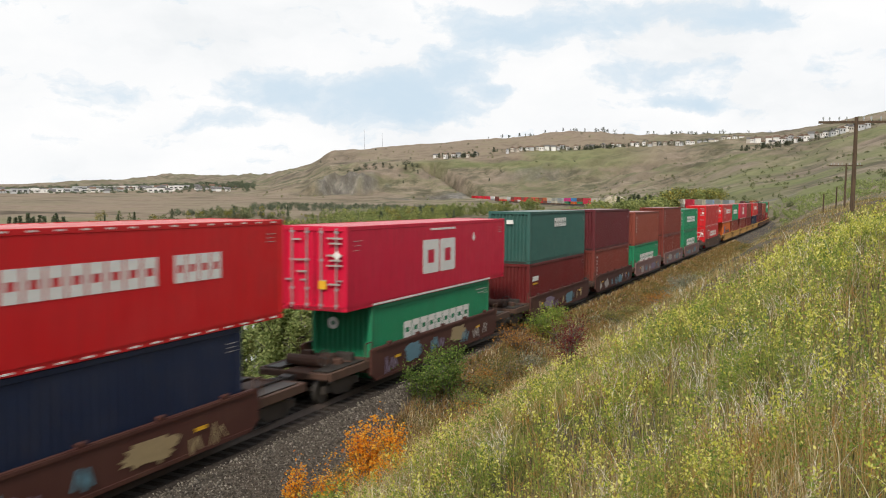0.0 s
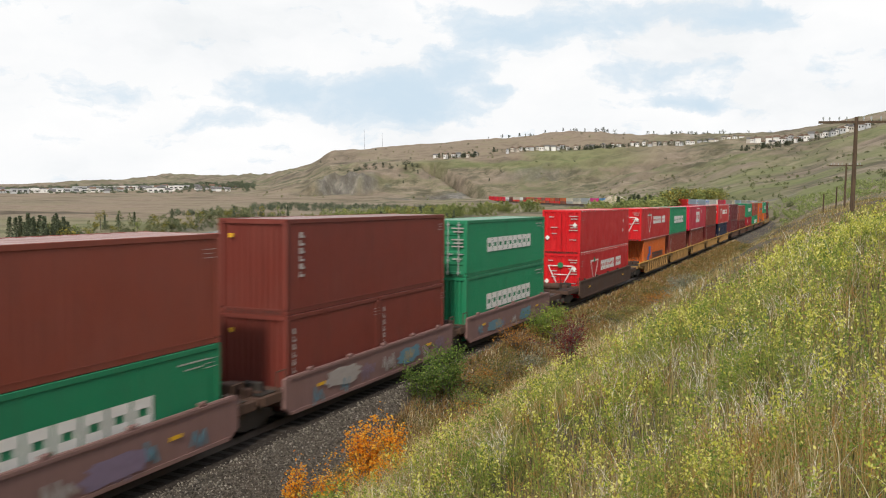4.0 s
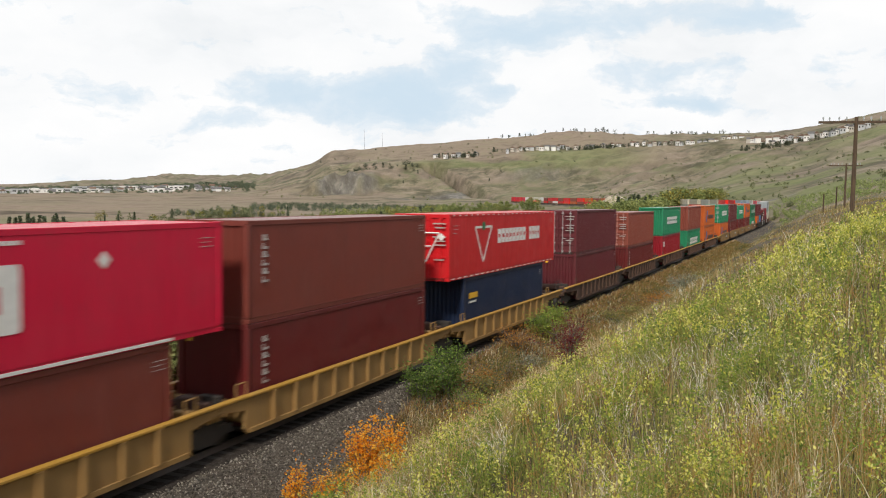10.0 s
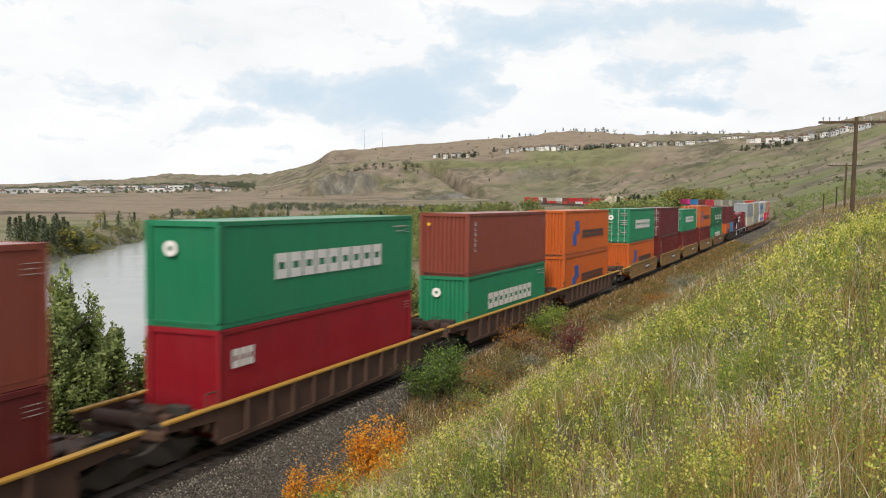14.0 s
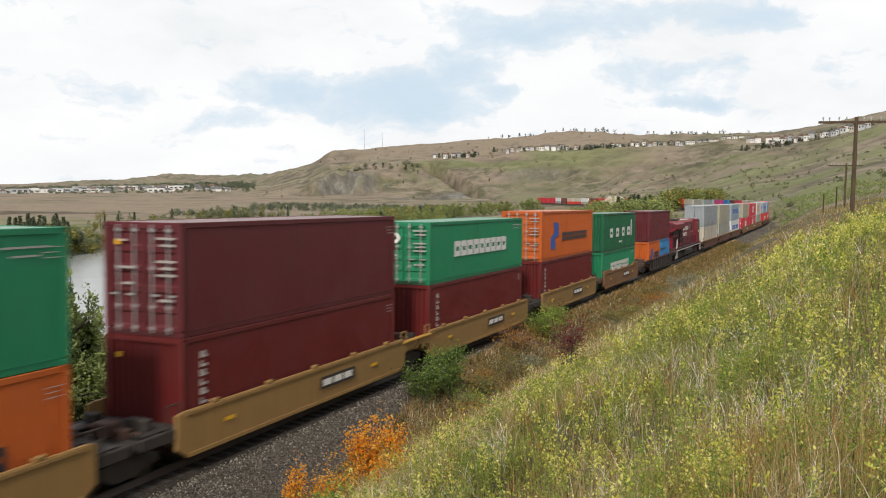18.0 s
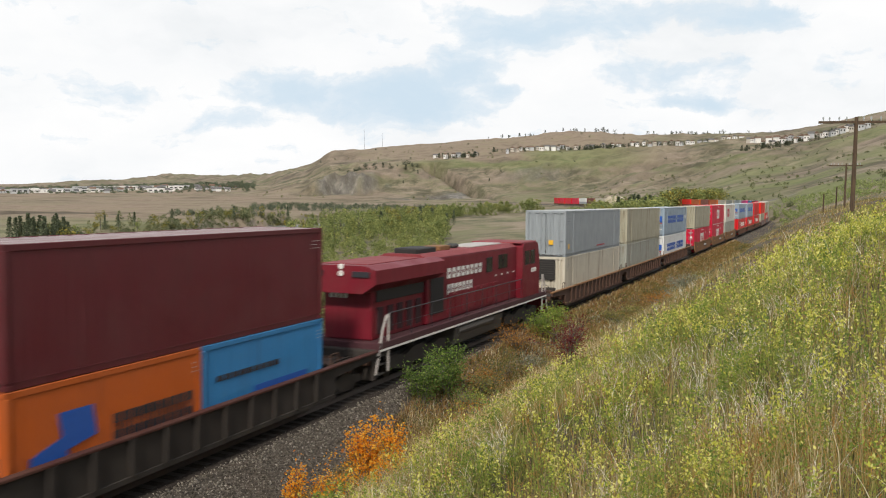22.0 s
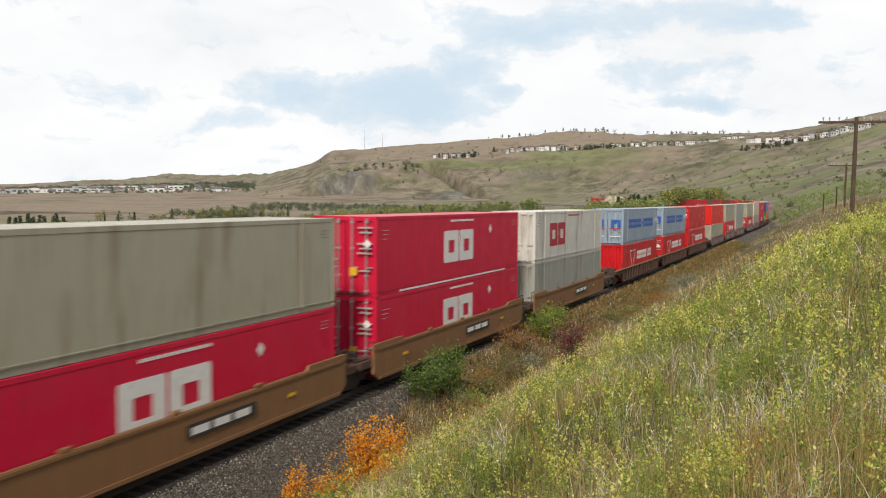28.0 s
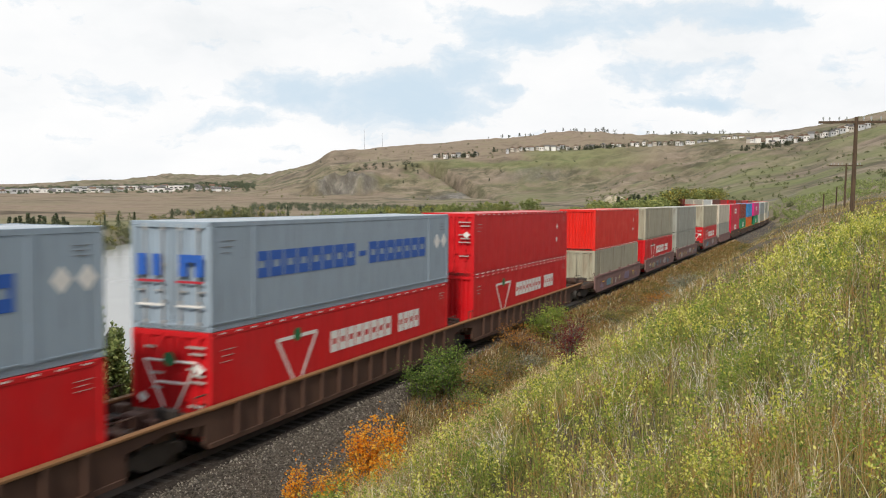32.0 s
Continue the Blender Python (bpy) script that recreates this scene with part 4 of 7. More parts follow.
    if col in ("pale_blue", "grey", "olive", "cream", "ivory", "pale_olive", "white") and L > 15:
        for fx in (-0.377, 0.377):
            decal("lifting_post", ("lp", L, h, col, fx), lambda bm: box(bm, L * fx - 0.1, L * fx + 0.1, -w / 2 - 0.02, -w / 2 + 0.02, 0.16, h - 0.1), root, PAINT[col], "upright lifting post")
        decal("side_band", ("band", L, h, col), lambda bm: box(bm, -L / 2 + 0.1, L / 2 - 0.1, -w / 2 - 0.014, -w / 2 + 0.01, 0.2, 0.23), root, PAINT[col], "thin raised band")


LABEL, KIND = {}, {}
for kind, col, logo, label in (
        ("leaf", "red", "triangle", "red %s steel container with white triangle and letter blocks"), ("plainred", "red", "plain_red", "plain red %s steel container with white placards"),
        ("scarlet", "scarlet", "plain_red", "bright scarlet %s container with a white diamond"), ("mono", "crimson", "monogram", "crimson %s container with a large white monogram"),
        ("green", "green", "wide_word", "green %s corrugated container with white block letters"), ("orange", "orange", "bird_word", "orange %s container with blue emblem and dark lettering"),
        ("brown", "brown", "upright_word", "rusty brown %s corrugated container with pale marks"), ("dark", "dark_red", "upright_word", "dark oxide red %s corrugated container"),
        ("maroon", "maroon", "ids", "maroon %s corrugated container with pale codes"), ("rust", "rust_orange", "upright_word", "faded orange-brown %s corrugated container"),
        ("rustplain", "rust_orange", "ids", "plain faded orange-brown %s corrugated container"),
        ("cherry", "cherry", "badge", "cherry red %s corrugated container with small badge"), ("teal", "teal", "ship_word", "grey-green %s corrugated container with white lettering"),
        ("navy", "navy", "badge", "navy blue %s container with a yellow badge"), ("forest", "forest", "spaced_word", "dark green %s container with spaced white letters"),
        ("blue", "blue", "low_bar", "faded blue %s container"), ("grey", "grey", "ids", "smooth grey %s container"), ("olive", "olive", "ids", "dusty olive grey %s container"),
        ("pale", "pale_olive", "ids", "dusty pale grey %s container"), ("cream", "cream", "ids", "stained cream %s refrigerated container"), ("creammono", "ivory", "monogram_red", "cream %s container with a red monogram"),
        ("haul", "pale_blue", "hyphen_word", "pale blue-grey %s container with blue block letters"), ("haulwhite", "white", "hyphen_word", "white %s container with blue block letters"),
        ("badged", "dark_red", "badge", "dark oxide red %s container with a small badge"), ("magenta", "magenta", "monogram", "magenta %s container with white marks")):
    KIND[kind], LABEL[kind] = (col, logo), label


# ---------- well cars ----------
def bogie(parent, x):
    """A four-wheel truck under the joint of two cars."""
    def frame_mesh():
        bm = bmesh.new()
        prism(bm, [(-1.15, 0.35), (-1.15, 0.6), (-0.6, 0.66), (-0.3, 0.8), (0.3, 0.8), (0.6, 0.66), (1.15, 0.6), (1.15, 0.35), (0.75, 0.38), (0.35, 0.2), (-0.35, 0.2), (-0.75, 0.38)], -0.08, 0.08)
        return done("side_frame", bm, M_GRIME)

    def wheel_mesh():
        bm = bmesh.new()
        rod(bm, (0, -0.07, 0), (0, 0.06, 0), 0.42, 24)
        rod(bm, (0, 0.06, 0), (0, 0.09, 0), 0.46, 24)
        rod(bm, (0, -0.1, 0), (0, -0.07, 0), 0.1, 10)
        return done("wheel", bm, M_STEEL)

    def axle_mesh():
        bm = bmesh.new()
        rod(bm, (0, -0.95, 0), (0, 0.95, 0), 0.08, 8)
        return done("axle", bm, M_GRIME)

    def bolster_mesh():
        bm = bmesh.new()
        box(bm, -0.28, 0.28, -1.0, 1.0, 0.4, 0.72, 0.04)
        for sy in (-1, 1):
            for dx in (-0.15, 0.0, 0.15):
                rod(bm, (dx, sy * 0.98, 0.3), (dx, sy * 0.98, 0.56), 0.06, 8)
        return done("bolster", bm, M_GRIME)

    bg = part("bogie", once("bolster", bolster_mesh), parent, "grimy cast steel truck", pose(x, 0, 0))
    for sy in (-1, 1):
        part("side_frame", once("bogie_side", frame_mesh), bg, m=pose(0, sy * 1.0, 0))
        for sx in (-0.88, 0.88):
            part("wheel", once("wheel", wheel_mesh), bg, m=pose(sx, sy * 0.7535, 0.42, 0, 0, 0 if sy < 0 else 180))
    for sx in (-0.88, 0.88):
        part("axle", once("axle", axle_mesh), bg, m=pose(sx, 0, 0.42))


GRAFFITI = [flat("graffiti_" + n, c, 0.7) for n, c in (("pale_blue", (0.11, 0.22, 0.28, 1)), ("pale", (0.36, 0.32, 0.30, 1)), ("violet", (0.20, 0.15, 0.22, 1)), ("sand", (0.34, 0.26, 0.14, 1)))]
CAR_LABEL = dict(rusty="rusty brown double-stack well car with ribbed sides", dark="sooty dark double-stack well car with ribbed sides", red_brown="rust-red double-stack well car with ribbed sides", yellow="yellow double-stack well car, dusty and worn", pink="faded pink well car with painted graffiti",
                 tan="rusty tan double-stack well car", brown="rusty brown double-stack well car")


def well_car(L, style, ribs, joint_near=0.0, joint_far=0.0, far=False):
    """L: well length. The origin is the middle of the well at rail height. Joints: gap from the well to the middle of the trucks."""
    root = tagged(new("well_car"), CAR_LABEL[style] + (" and yellow top chord" if ribs and style not in ("dark", "red_brown", "rusty") else ""), "rail car", "well cars of the train")
    mat = CAR_PAINT[style]
    hs = L / 2 + 0.35
    top = 1.30 if ribs else 1.48

    def sill():
        bm = bmesh.new()
        e, dp = (0.12, 0.84) if ribs else (0.4, 0.92)
        prism(bm, [(-hs, top - dp), (-hs, top - 0.05), (-hs + 0.2, top), (hs - 0.2, top), (hs, top - 0.05), (hs, top - dp), (hs - e, 0.32), (-hs + e, 0.32)], -0.05, 0.05)
        if not ribs:
            box(bm, -hs + 0.3, hs - 0.3, -0.085, 0.0, top - 0.10, top - 0.02)
            box(bm, -hs + e, hs - e, -0.085, 0.0, 0.32, 0.42)
        else:
            box(bm, -hs + e, hs - e, -0.12, 0.0, 0.32, 0.44)
        return done("side_sill", bm, mat)

    def chord():
        bm = bmesh.new()
        box(bm, -hs + 0.1, hs - 0.1, -0.14, 0.06, top, top + 0.075, 0.015)
        return done("top_chord", bm, chord_paint)

    def rib():
        bm = bmesh.new()
        box(bm, -0.06, 0.06, -0.11, 0.0, 0.44, top, 0.01)
        return done("rib", bm, mat)

    def cone():
        bm = bmesh.new()
        box(bm, -0.14, 0.14, -0.06, 0.06, 0, 0.1, 0.02)
        return done("locking_guide", bm, mat)

    def well_floor():
        bm = bmesh.new()
        box(bm, -L / 2 + 0.1, L / 2 - 0.1, -1.3, 1.3, 0.24, 0.34, 0.02)
        return done("floor_pan", bm, M_GRIME)

    deck = mat if ribs and style == "yellow" else CAR_PAINT["dark"] if style == "yellow" else CAR_PAINT["brown"]
    chord_paint = M_CHORD if style not in ("red_brown", "dark", "rusty") else CAR_PAINT["tan" if style == "rusty" else "red_brown"]

    def platform(j):
        """The open deck over the truck: name, mesh and label of each piece."""
        n = L / 2 + 0.05
        e = n + j - (0.12 if j < 2.2 else 0.5)
        out = []

        def piece(name, make, material):
            bm = bmesh.new()
            make(bm)
            out.append((name, done(name, bm, material)))

        piece("end_bolster", lambda bm: box(bm, n, n + 0.3, -1.36, 1.36, 0.62, 1.14, 0.03), deck)
        piece("centre_beam", lambda bm: prism(bm, [(n + 0.25, 0.72), (n + 0.25, 1.12), (e, 1.04), (e, 0.84)], -0.45, 0.45), deck)
        for sy in (-1, 1):
            if ribs:
                piece("side_beam", lambda bm: prism(bm, [(n + 0.3, top - 0.34), (n + 0.3, top), (e + 0.05, top), (e + 0.05, top - 0.2)], sy * 1.42 - 0.05, sy * 1.42 + 0.05), mat)
                piece("end_chord", lambda bm: box(bm, n + 0.2, e + 0.08, sy * 1.44 - 0.11, sy * 1.44 + 0.09, top, top + 0.075, 0.015), chord_paint)
            else:
                piece("side_beam", lambda bm: box(bm, n + 0.2, e - 0.1, sy * 1.33 - 0.07, sy * 1.33 + 0.07, 0.82, 1.1, 0.02), deck)
                if style == "tan":
                    piece("end_plate", lambda bm: prism(bm, [(n - 2.2, top - 0.04), (n - 2.0, top + 0.14), (n + 0.3, top + 0.14), (n + 0.3, top - 0.04)], sy * 1.43 - 0.06, sy * 1.43 + 0.06), mat)
            piece("walkway_grating", lambda bm: box(bm, n + 0.2, e - 0.3, sy * 0.9 - 0.3, sy * 0.9 + 0.3, 1.082, 1.11), M_STEEL)
            piece("handrail", lambda bm: (rod(bm, (n + 0.15, sy * 1.38, 0.6), (n + 0.15, sy * 1.38, 1.72), 0.022, 6), rod(bm, (n + 0.15, sy * 1.38, 1.72), (n + 0.6, sy * 1.38, 1.72), 0.022, 6), rod(bm, (n + 0.6, sy * 1.38, 1.72), (n + 0.6, sy * 1.38, 1.08), 0.022, 6)), deck)
        # brake pipes, hoses and levers lying on the deck
        piece("brake_pipe", lambda bm: rod(bm, (n + 0.3, -0.62, 1.15), (e - 0.1, -0.55, 1.14), 0.035, 6), M_GRIME)
        piece("deck_bracket", lambda bm: box(bm, n + 0.45, n + 0.75, -1.15, -0.75, 1.1, 1.34, 0.03), deck)
        piece("deck_bracket", lambda bm: box(bm, n + 0.6, n + 0.85, 0.3, 0.95, 1.1, 1.4, 0.03), M_GRIME)
        for u in (0.5, 1.0):
            x = n + 0.25 + (e - n - 0.35) * u
            piece("cross_beam", lambda bm: box(bm, x - 0.09, x + 0.09, -1.33, 1.33, 0.86, 1.08, 0.02), deck)
        return out

    def coupler(j):
        bm = bmesh.new()
        n = L / 2 + 0.05 + j
        box(bm, n - 0.9, n - 0.1, -0.12, 0.12, 0.76, 0.98, 0.03)
        prism(bm, [(n - 0.25, 0.7), (n - 0.25, 1.04), (n + 0.04, 1.0), (n + 0.04, 0.74)], -0.2, 0.2)
        rod(bm, (n - 0.7, 0.2, 0.8), (n - 0.1, 0.35, 0.45), 0.03, 6)
        return done("coupler", bm, M_STEEL)

    def brake_gear():
        bm = bmesh.new()
        box(bm, 0, 0.5, -0.3, 0.25, 1.06, 1.42, 0.04)
        box(bm, 0.1, 0.35, -0.7, -0.35, 1.06, 1.3, 0.03)
        rod(bm, (0.3, -1.0, 1.2), (0.3, 0.9, 1.2), 0.03, 6)
        rod(bm, (-0.3, 0.5, 1.1), (0.9, 0.6, 1.12), 0.035, 6)
        return done("brake_gear", bm, CAR_PAINT["rusty"])

    def brake_wheel():
        bm = bmesh.new()
        for i in range(12):
            a, b = 6.28319 * i / 12, 6.28319 * (i + 1) / 12
            rod(bm, (0, 0.27 * math.cos(a), 0.27 * math.sin(a)), (0, 0.27 * math.cos(b), 0.27 * math.sin(b)), 0.018, 5)
        rod(bm, (0, -0.27, 0), (0, 0.27, 0), 0.014, 5)
        rod(bm, (0, 0, -0.27), (0, 0, 0.27), 0.014, 5)
        return done("brake_wheel", bm, M_STEEL)

    def tank():
        bm = bmesh.new()
        rod(bm, (0, -0.9, 0), (0, 0.5, 0), 0.2, 12)
        return done("air_reservoir", bm, CAR_PAINT["rusty"])

    key = (L, style, ribs)
    for sy in (-1, 1):
        m = pose(0, sy * 1.42, 0, 0, 0, 0 if sy < 0 else 180)
        sl = part("side_sill", once(("sill",) + key, sill), root, m=m)
        if ribs and far:
            part("top_chord", once(("chord",) + key, chord), sl)
        elif ribs:
            part("top_chord", once(("chord",) + key, chord), sl, "worn yellow top chord" if style not in ("red_brown", "dark", "rusty") else "")
            for x in np.linspace(-hs + 1.3, hs - 1.3, int(L / 1.15)):
                part("rib", once(("rib", style), rib), sl, m=pose(float(x), -0.05, 0))
        elif not far:
            for x in np.linspace(-hs + 1.5, hs - 1.5, 5):
                part("locking_guide", once(("cone", style), cone), sl, m=pose(float(x), 0, top))
    part("floor_pan", once(("floor", L), well_floor), root)
    for j, r in ((joint_near, 180), (joint_far, 0)):
        for nm, me in once(("plat", L, style, j), lambda: platform(j))[:(2 if far else 99)]:
            part(nm, me, root, m=pose(0, 0, 0, 0, 0, r))
        if j > 2.2:
            part("coupler", once(("coup", L, j), lambda: coupler(j)), root, m=pose(0, 0, 0, 0, 0, r))
    n = -L / 2 - 0.05 - (joint_near if joint_near < 2.2 else 1.7)
    bogie(root, n)
    if joint_far > 2.2:
        bogie(root, L / 2 + 1.75)
    part("brake_gear", once("brake_gear", brake_gear), root, m=pose(n + 0.1, -0.2, 0))
    if joint_near > 2.2:
        part("brake_wheel", once("brake_wheel", brake_wheel), root, m=pose(n - 0.6, -0.75, 1.45))
        part("air_reservoir", once("air_tank", tank), root, m=pose(n - 0.4, 0.3, 1.28))
    if style in ("pink", "red_brown") and not ribs and not far:
        rg = random.Random(len(MOVERS))
        for i in range(9):
            x0, z0, mat = -L * 0.46 + (i + rg.uniform(0, 0.6)) * L * 0.098, rg.uniform(0.38, 0.62), rg.choice(GRAFFITI)
            bm = bmesh.new()
            if i % 4 == 1:
                n, wid, hgt = 26, rg.uniform(1.4, 2.6), rg.uniform(0.55, 0.75)
                wob = [rg.uniform(0.7, 1.05) for _ in range(n)]
                prism(bm, [(x0 + wid * (0.5 + 0.5 * wob[j] * math.copysign(abs(math.cos(6.2832 * j / n)) ** 0.5, math.cos(6.2832 * j / n))), z0 + hgt * (0.5 + 0.5 * wob[j] * math.sin(6.2832 * j / n))) for j in range(n)], -1.506, -1.50)
            else:
                pts = [(x0 + 0.16 * j + rg.uniform(-0.08, 0.08), z0 + (0.45 if (j + i) % 2 else 0.0) + rg.uniform(-0.08, 0.12)) for j in range(rg.randint(4, 7))]
                bars(bm, list(zip(pts[:-1], pts[1:])), rg.uniform(0.05, 0.11), -1.501)
            part("graffiti", done("graffiti", bm, mat), root, "faded graffiti shape")
    if not ribs and style in ("yellow", "tan"):
        def plate(bm):
            box(bm, L * 0.02, L * 0.20, -1.51, -1.50, 0.76, 1.14)
            return bm
        decal("name_plate", ("plate", L), plate, root, M_GRIME, "dark name panel")
        decal("plate_blocks", ("plateb", L), lambda bm: block_word(bm, L * 0.03, L * 0.194, 0.85, 1.05, 3, -1.511), root, M_MARK, "three pale blocks")
    if not ribs or style == "tan":
        def reflect(bm):
            return box(bm, 0, 0.45, -1.507, -1.50, 0.9, 1.0)
        for x in (-L * 0.38, L * 0.30):
            part("reflector", once("refl", lambda: done("reflector", reflect(bmesh.new()), M_MARK_YELLOW)), root, "yellow reflective strip", pose(x, 0, 0))
    return root


# ---------- locomotive ----------
def locomotive():
    """A six-axle freight locomotive running backwards: radiator end towards -x, cab at +x."""
    root = tagged(new("locomotive"), "dark red six-axle diesel freight locomotive, grimy below the deck", "locomotive")

    def p(name, make, mat, label="", parent=None, m=None):
        bm = bmesh.new()
        make(bm)
        return part(name, done(name, bm, mat), parent or root, label, m)

    def sill(bm):
        box(bm, -10.6, 10.6, -1.5, 1.5, 1.28, 1.62, 0.03)
    p("underframe", sill, M_LOCO_SILL, "grimy maroon deck sill")
    for sy in (-1, 1):
        p("sill_stripe", lambda bm: box(bm, -10.5, 10.5, sy * 1.506 - 0.004, sy * 1.506 + 0.004, 1.29, 1.37), M_MARK, "pale stripe along the sill")
    # long hood
    hood = p("engine_hood", lambda bm: box(bm, -5.6, 6.0, -1.15, 1.15, 1.62, 4.35, 0.06), M_LOCO)
    p("engine_roof", lambda bm: prism(bm, [(-1.15, 4.34), (1.15, 4.34), (0.8, 4.52), (-0.8, 4.52)], -5.8, 5.8), M_LOCO_ROOF, "dusty flat roof", m=pose(0.2, 0, 0, 0, 0, 90))
    p("radiator_cab", lambda bm: box(bm, -10.2, -5.6, -1.0, 1.0, 1.62, 3.65, 0.05), M_LOCO)
    p("radiator_wing", lambda bm: prism(bm, [(-1.0, 3.4), (-1.52, 3.75), (-1.52, 4.25), (-1.1, 4.4), (1.1, 4.4), (1.52, 4.25), (1.52, 3.75), (1.0, 3.4)], 4.6, 10.9), M_LOCO, "overhanging radiator roof", m=pose(0, 0, 0, 0, 0, 90))
    for sy in (-1, 1):
        p("radiator_grille", lambda bm: [box(bm, -9.8 + 0.84 * i, -9.3 + 0.84 * i, sy * 1.01 - 0.03, sy * 1.01 + 0.03, 1.8, 2.8, 0.01) for i in range(5)], M_LOCO_SCREEN, "dark maroon door screens")
        p("intake_grille", lambda bm: box(bm, -5.3, -3.9, sy * 1.155 - 0.02, sy * 1.155 + 0.02, 2.0, 3.5, 0.01), M_DARK, "dark intake screen")
        p("slot_grille", lambda bm: box(bm, -9.9, -5.7, sy * 1.02 - 0.03, sy * 1.02 + 0.03, 3.0, 3.5, 0.01), M_DARK, "black slot under the radiator roof")
        for x in np.arange(-3.4, 3.1, 0.82):
            p("hood_door", lambda bm: box(bm, x, x + 0.74, sy * 1.16 - 0.015, sy * 1.16 + 0.015, 1.8, 2.75, 0.008), M_LOCO, parent=hood)
    p("exhaust_housing", lambda bm: box(bm, -5.3, -3.3, -0.55, 0.55, 4.4, 4.74, 0.05), M_DARK, "sooty black exhaust housing")
    p("roof_box", lambda bm: box(bm, -2.6, -1.4, -0.4, 0.4, 4.5, 4.72, 0.03), CAR_PAINT["tan"], "tan roof box")
    p("radiator_screen", lambda bm: box(bm, -10.4, -5.9, -0.95, 0.95, 4.395, 4.43, 0.01), M_LOCO_ROOF, "red radiator screen on the roof")
    p("dynamic_brake_hatch", lambda bm: box(bm, 0.6, 4.8, -0.7, 0.7, 4.5, 4.58, 0.03), M_CODE, "pale dusty roof hatch")
    p("horn", lambda bm: [rod(bm, (-0.6, y, 4.6), (0.0, y, 4.64), 0.06, 8, 0.11) for y in (-0.15, 0.0, 0.15)], M_STEEL)
    # cab and nose
    p("cab", lambda bm: prism(bm, [(6.0, 1.62), (6.0, 4.3), (6.2, 4.5), (8.5, 4.5), (8.75, 4.3), (9.0, 3.45), (9.0, 1.62)], -1.5, 1.5), M_LOCO)
    p("cab_roof", lambda bm: box(bm, 5.95, 8.7, -1.4, 1.4, 4.48, 4.56, 0.03), M_LOCO_ROOF)
    p("nose", lambda bm: prism(bm, [(8.9, 1.62), (8.9, 3.4), (10.0, 3.2), (10.25, 2.9), (10.25, 1.62)], -1.1, 1.1), M_LOCO)
    for sy in (-1, 1):
        for a, b in ((6.35, 7.15), (7.3, 8.1)):
            wn = p("side_window", lambda bm: box(bm, a, b, sy * 1.505 - 0.01, sy * 1.505 + 0.01, 3.35, 4.1, 0.02), M_GLASS_DARK, "dark cab window")
        p("equipment_window", lambda bm: box(bm, 1.35, 2.2, sy * 1.16 - 0.01, sy * 1.16 + 0.01, 3.3, 4.0, 0.02), M_GLASS_DARK, "dark small window")
        for a, b in ((3.1, 3.7), (3.8, 4.45)):
            p("equipment_window", lambda bm: box(bm, a, b, sy * 1.16 - 0.01, sy * 1.16 + 0.01, 3.35, 4.05, 0.02), M_GLASS_DARK, "dark small window")
        p("windscreen", lambda bm: box(bm, -0.01, 0.01, -0.45, 0.45, -0.35, 0.35, 0.02), M_GLASS_DARK, m=pose(8.89, sy * 0.75, 3.9, 0, -16, 0))
        p("number_board", lambda bm: box(bm, -10.96, -10.9, sy * 0.95 - 0.35, sy * 0.95 + 0.35, 4.0, 4.2), M_MARK_DARK, "dark number board")
    p("rear_code_bars", lambda bm: [box(bm, -10.22, -10.2, 0.0 + 0.2 * i, 0.13 + 0.2 * i, 3.15, 3.35) for i in range(4)], M_MARK, "unreadable white code")
    p("rear_light", lambda bm: [rod(bm, (-10.97, -0.14, z), (-10.88, -0.14, z), 0.1, 12) for z in (4.12, 4.36)], M_MARK, "twin headlight")
    y = -1.165
    word(root, ("loco", 1), spans(-3.5, 0.85, 8, 0.72), 3.38, 3.82, y, M_MARK, "cream block")
    word(root, ("loco", 2), spans(-3.5, -0.4, 7, 0.72), 2.65, 3.12, y, M_MARK, "cream block")
    p("small_marks", lambda bm: [box(bm, 2.6 + 0.9 * i, 2.85 + 0.9 * i, y - 0.006, y, 3.02, 3.1) for i in range(4)], M_MARK, "small white marks")
    p("cab_code_bars", lambda bm: [box(bm, 7.5 + 0.24 * i, 7.68 + 0.24 * i, -1.512, -1.5, 2.9, 3.12) for i in range(4)], M_MARK, "unreadable cab code")
    # tank, trucks
    p("fuel_tank", lambda bm: prism(bm, [(-1.35, 0.5), (-1.45, 1.2), (1.45, 1.2), (1.35, 0.5), (1.1, 0.35), (-1.1, 0.35)], -3.0, 3.2), M_TANK, m=pose(0, 0, 0, 0, 0, 90))
    for sy in (-1, 1):
        p("air_reservoir", lambda bm: rod(bm, (-2.8, sy * 1.25, 1.02), (1.6, sy * 1.25, 1.02), 0.24, 12), M_TANK)
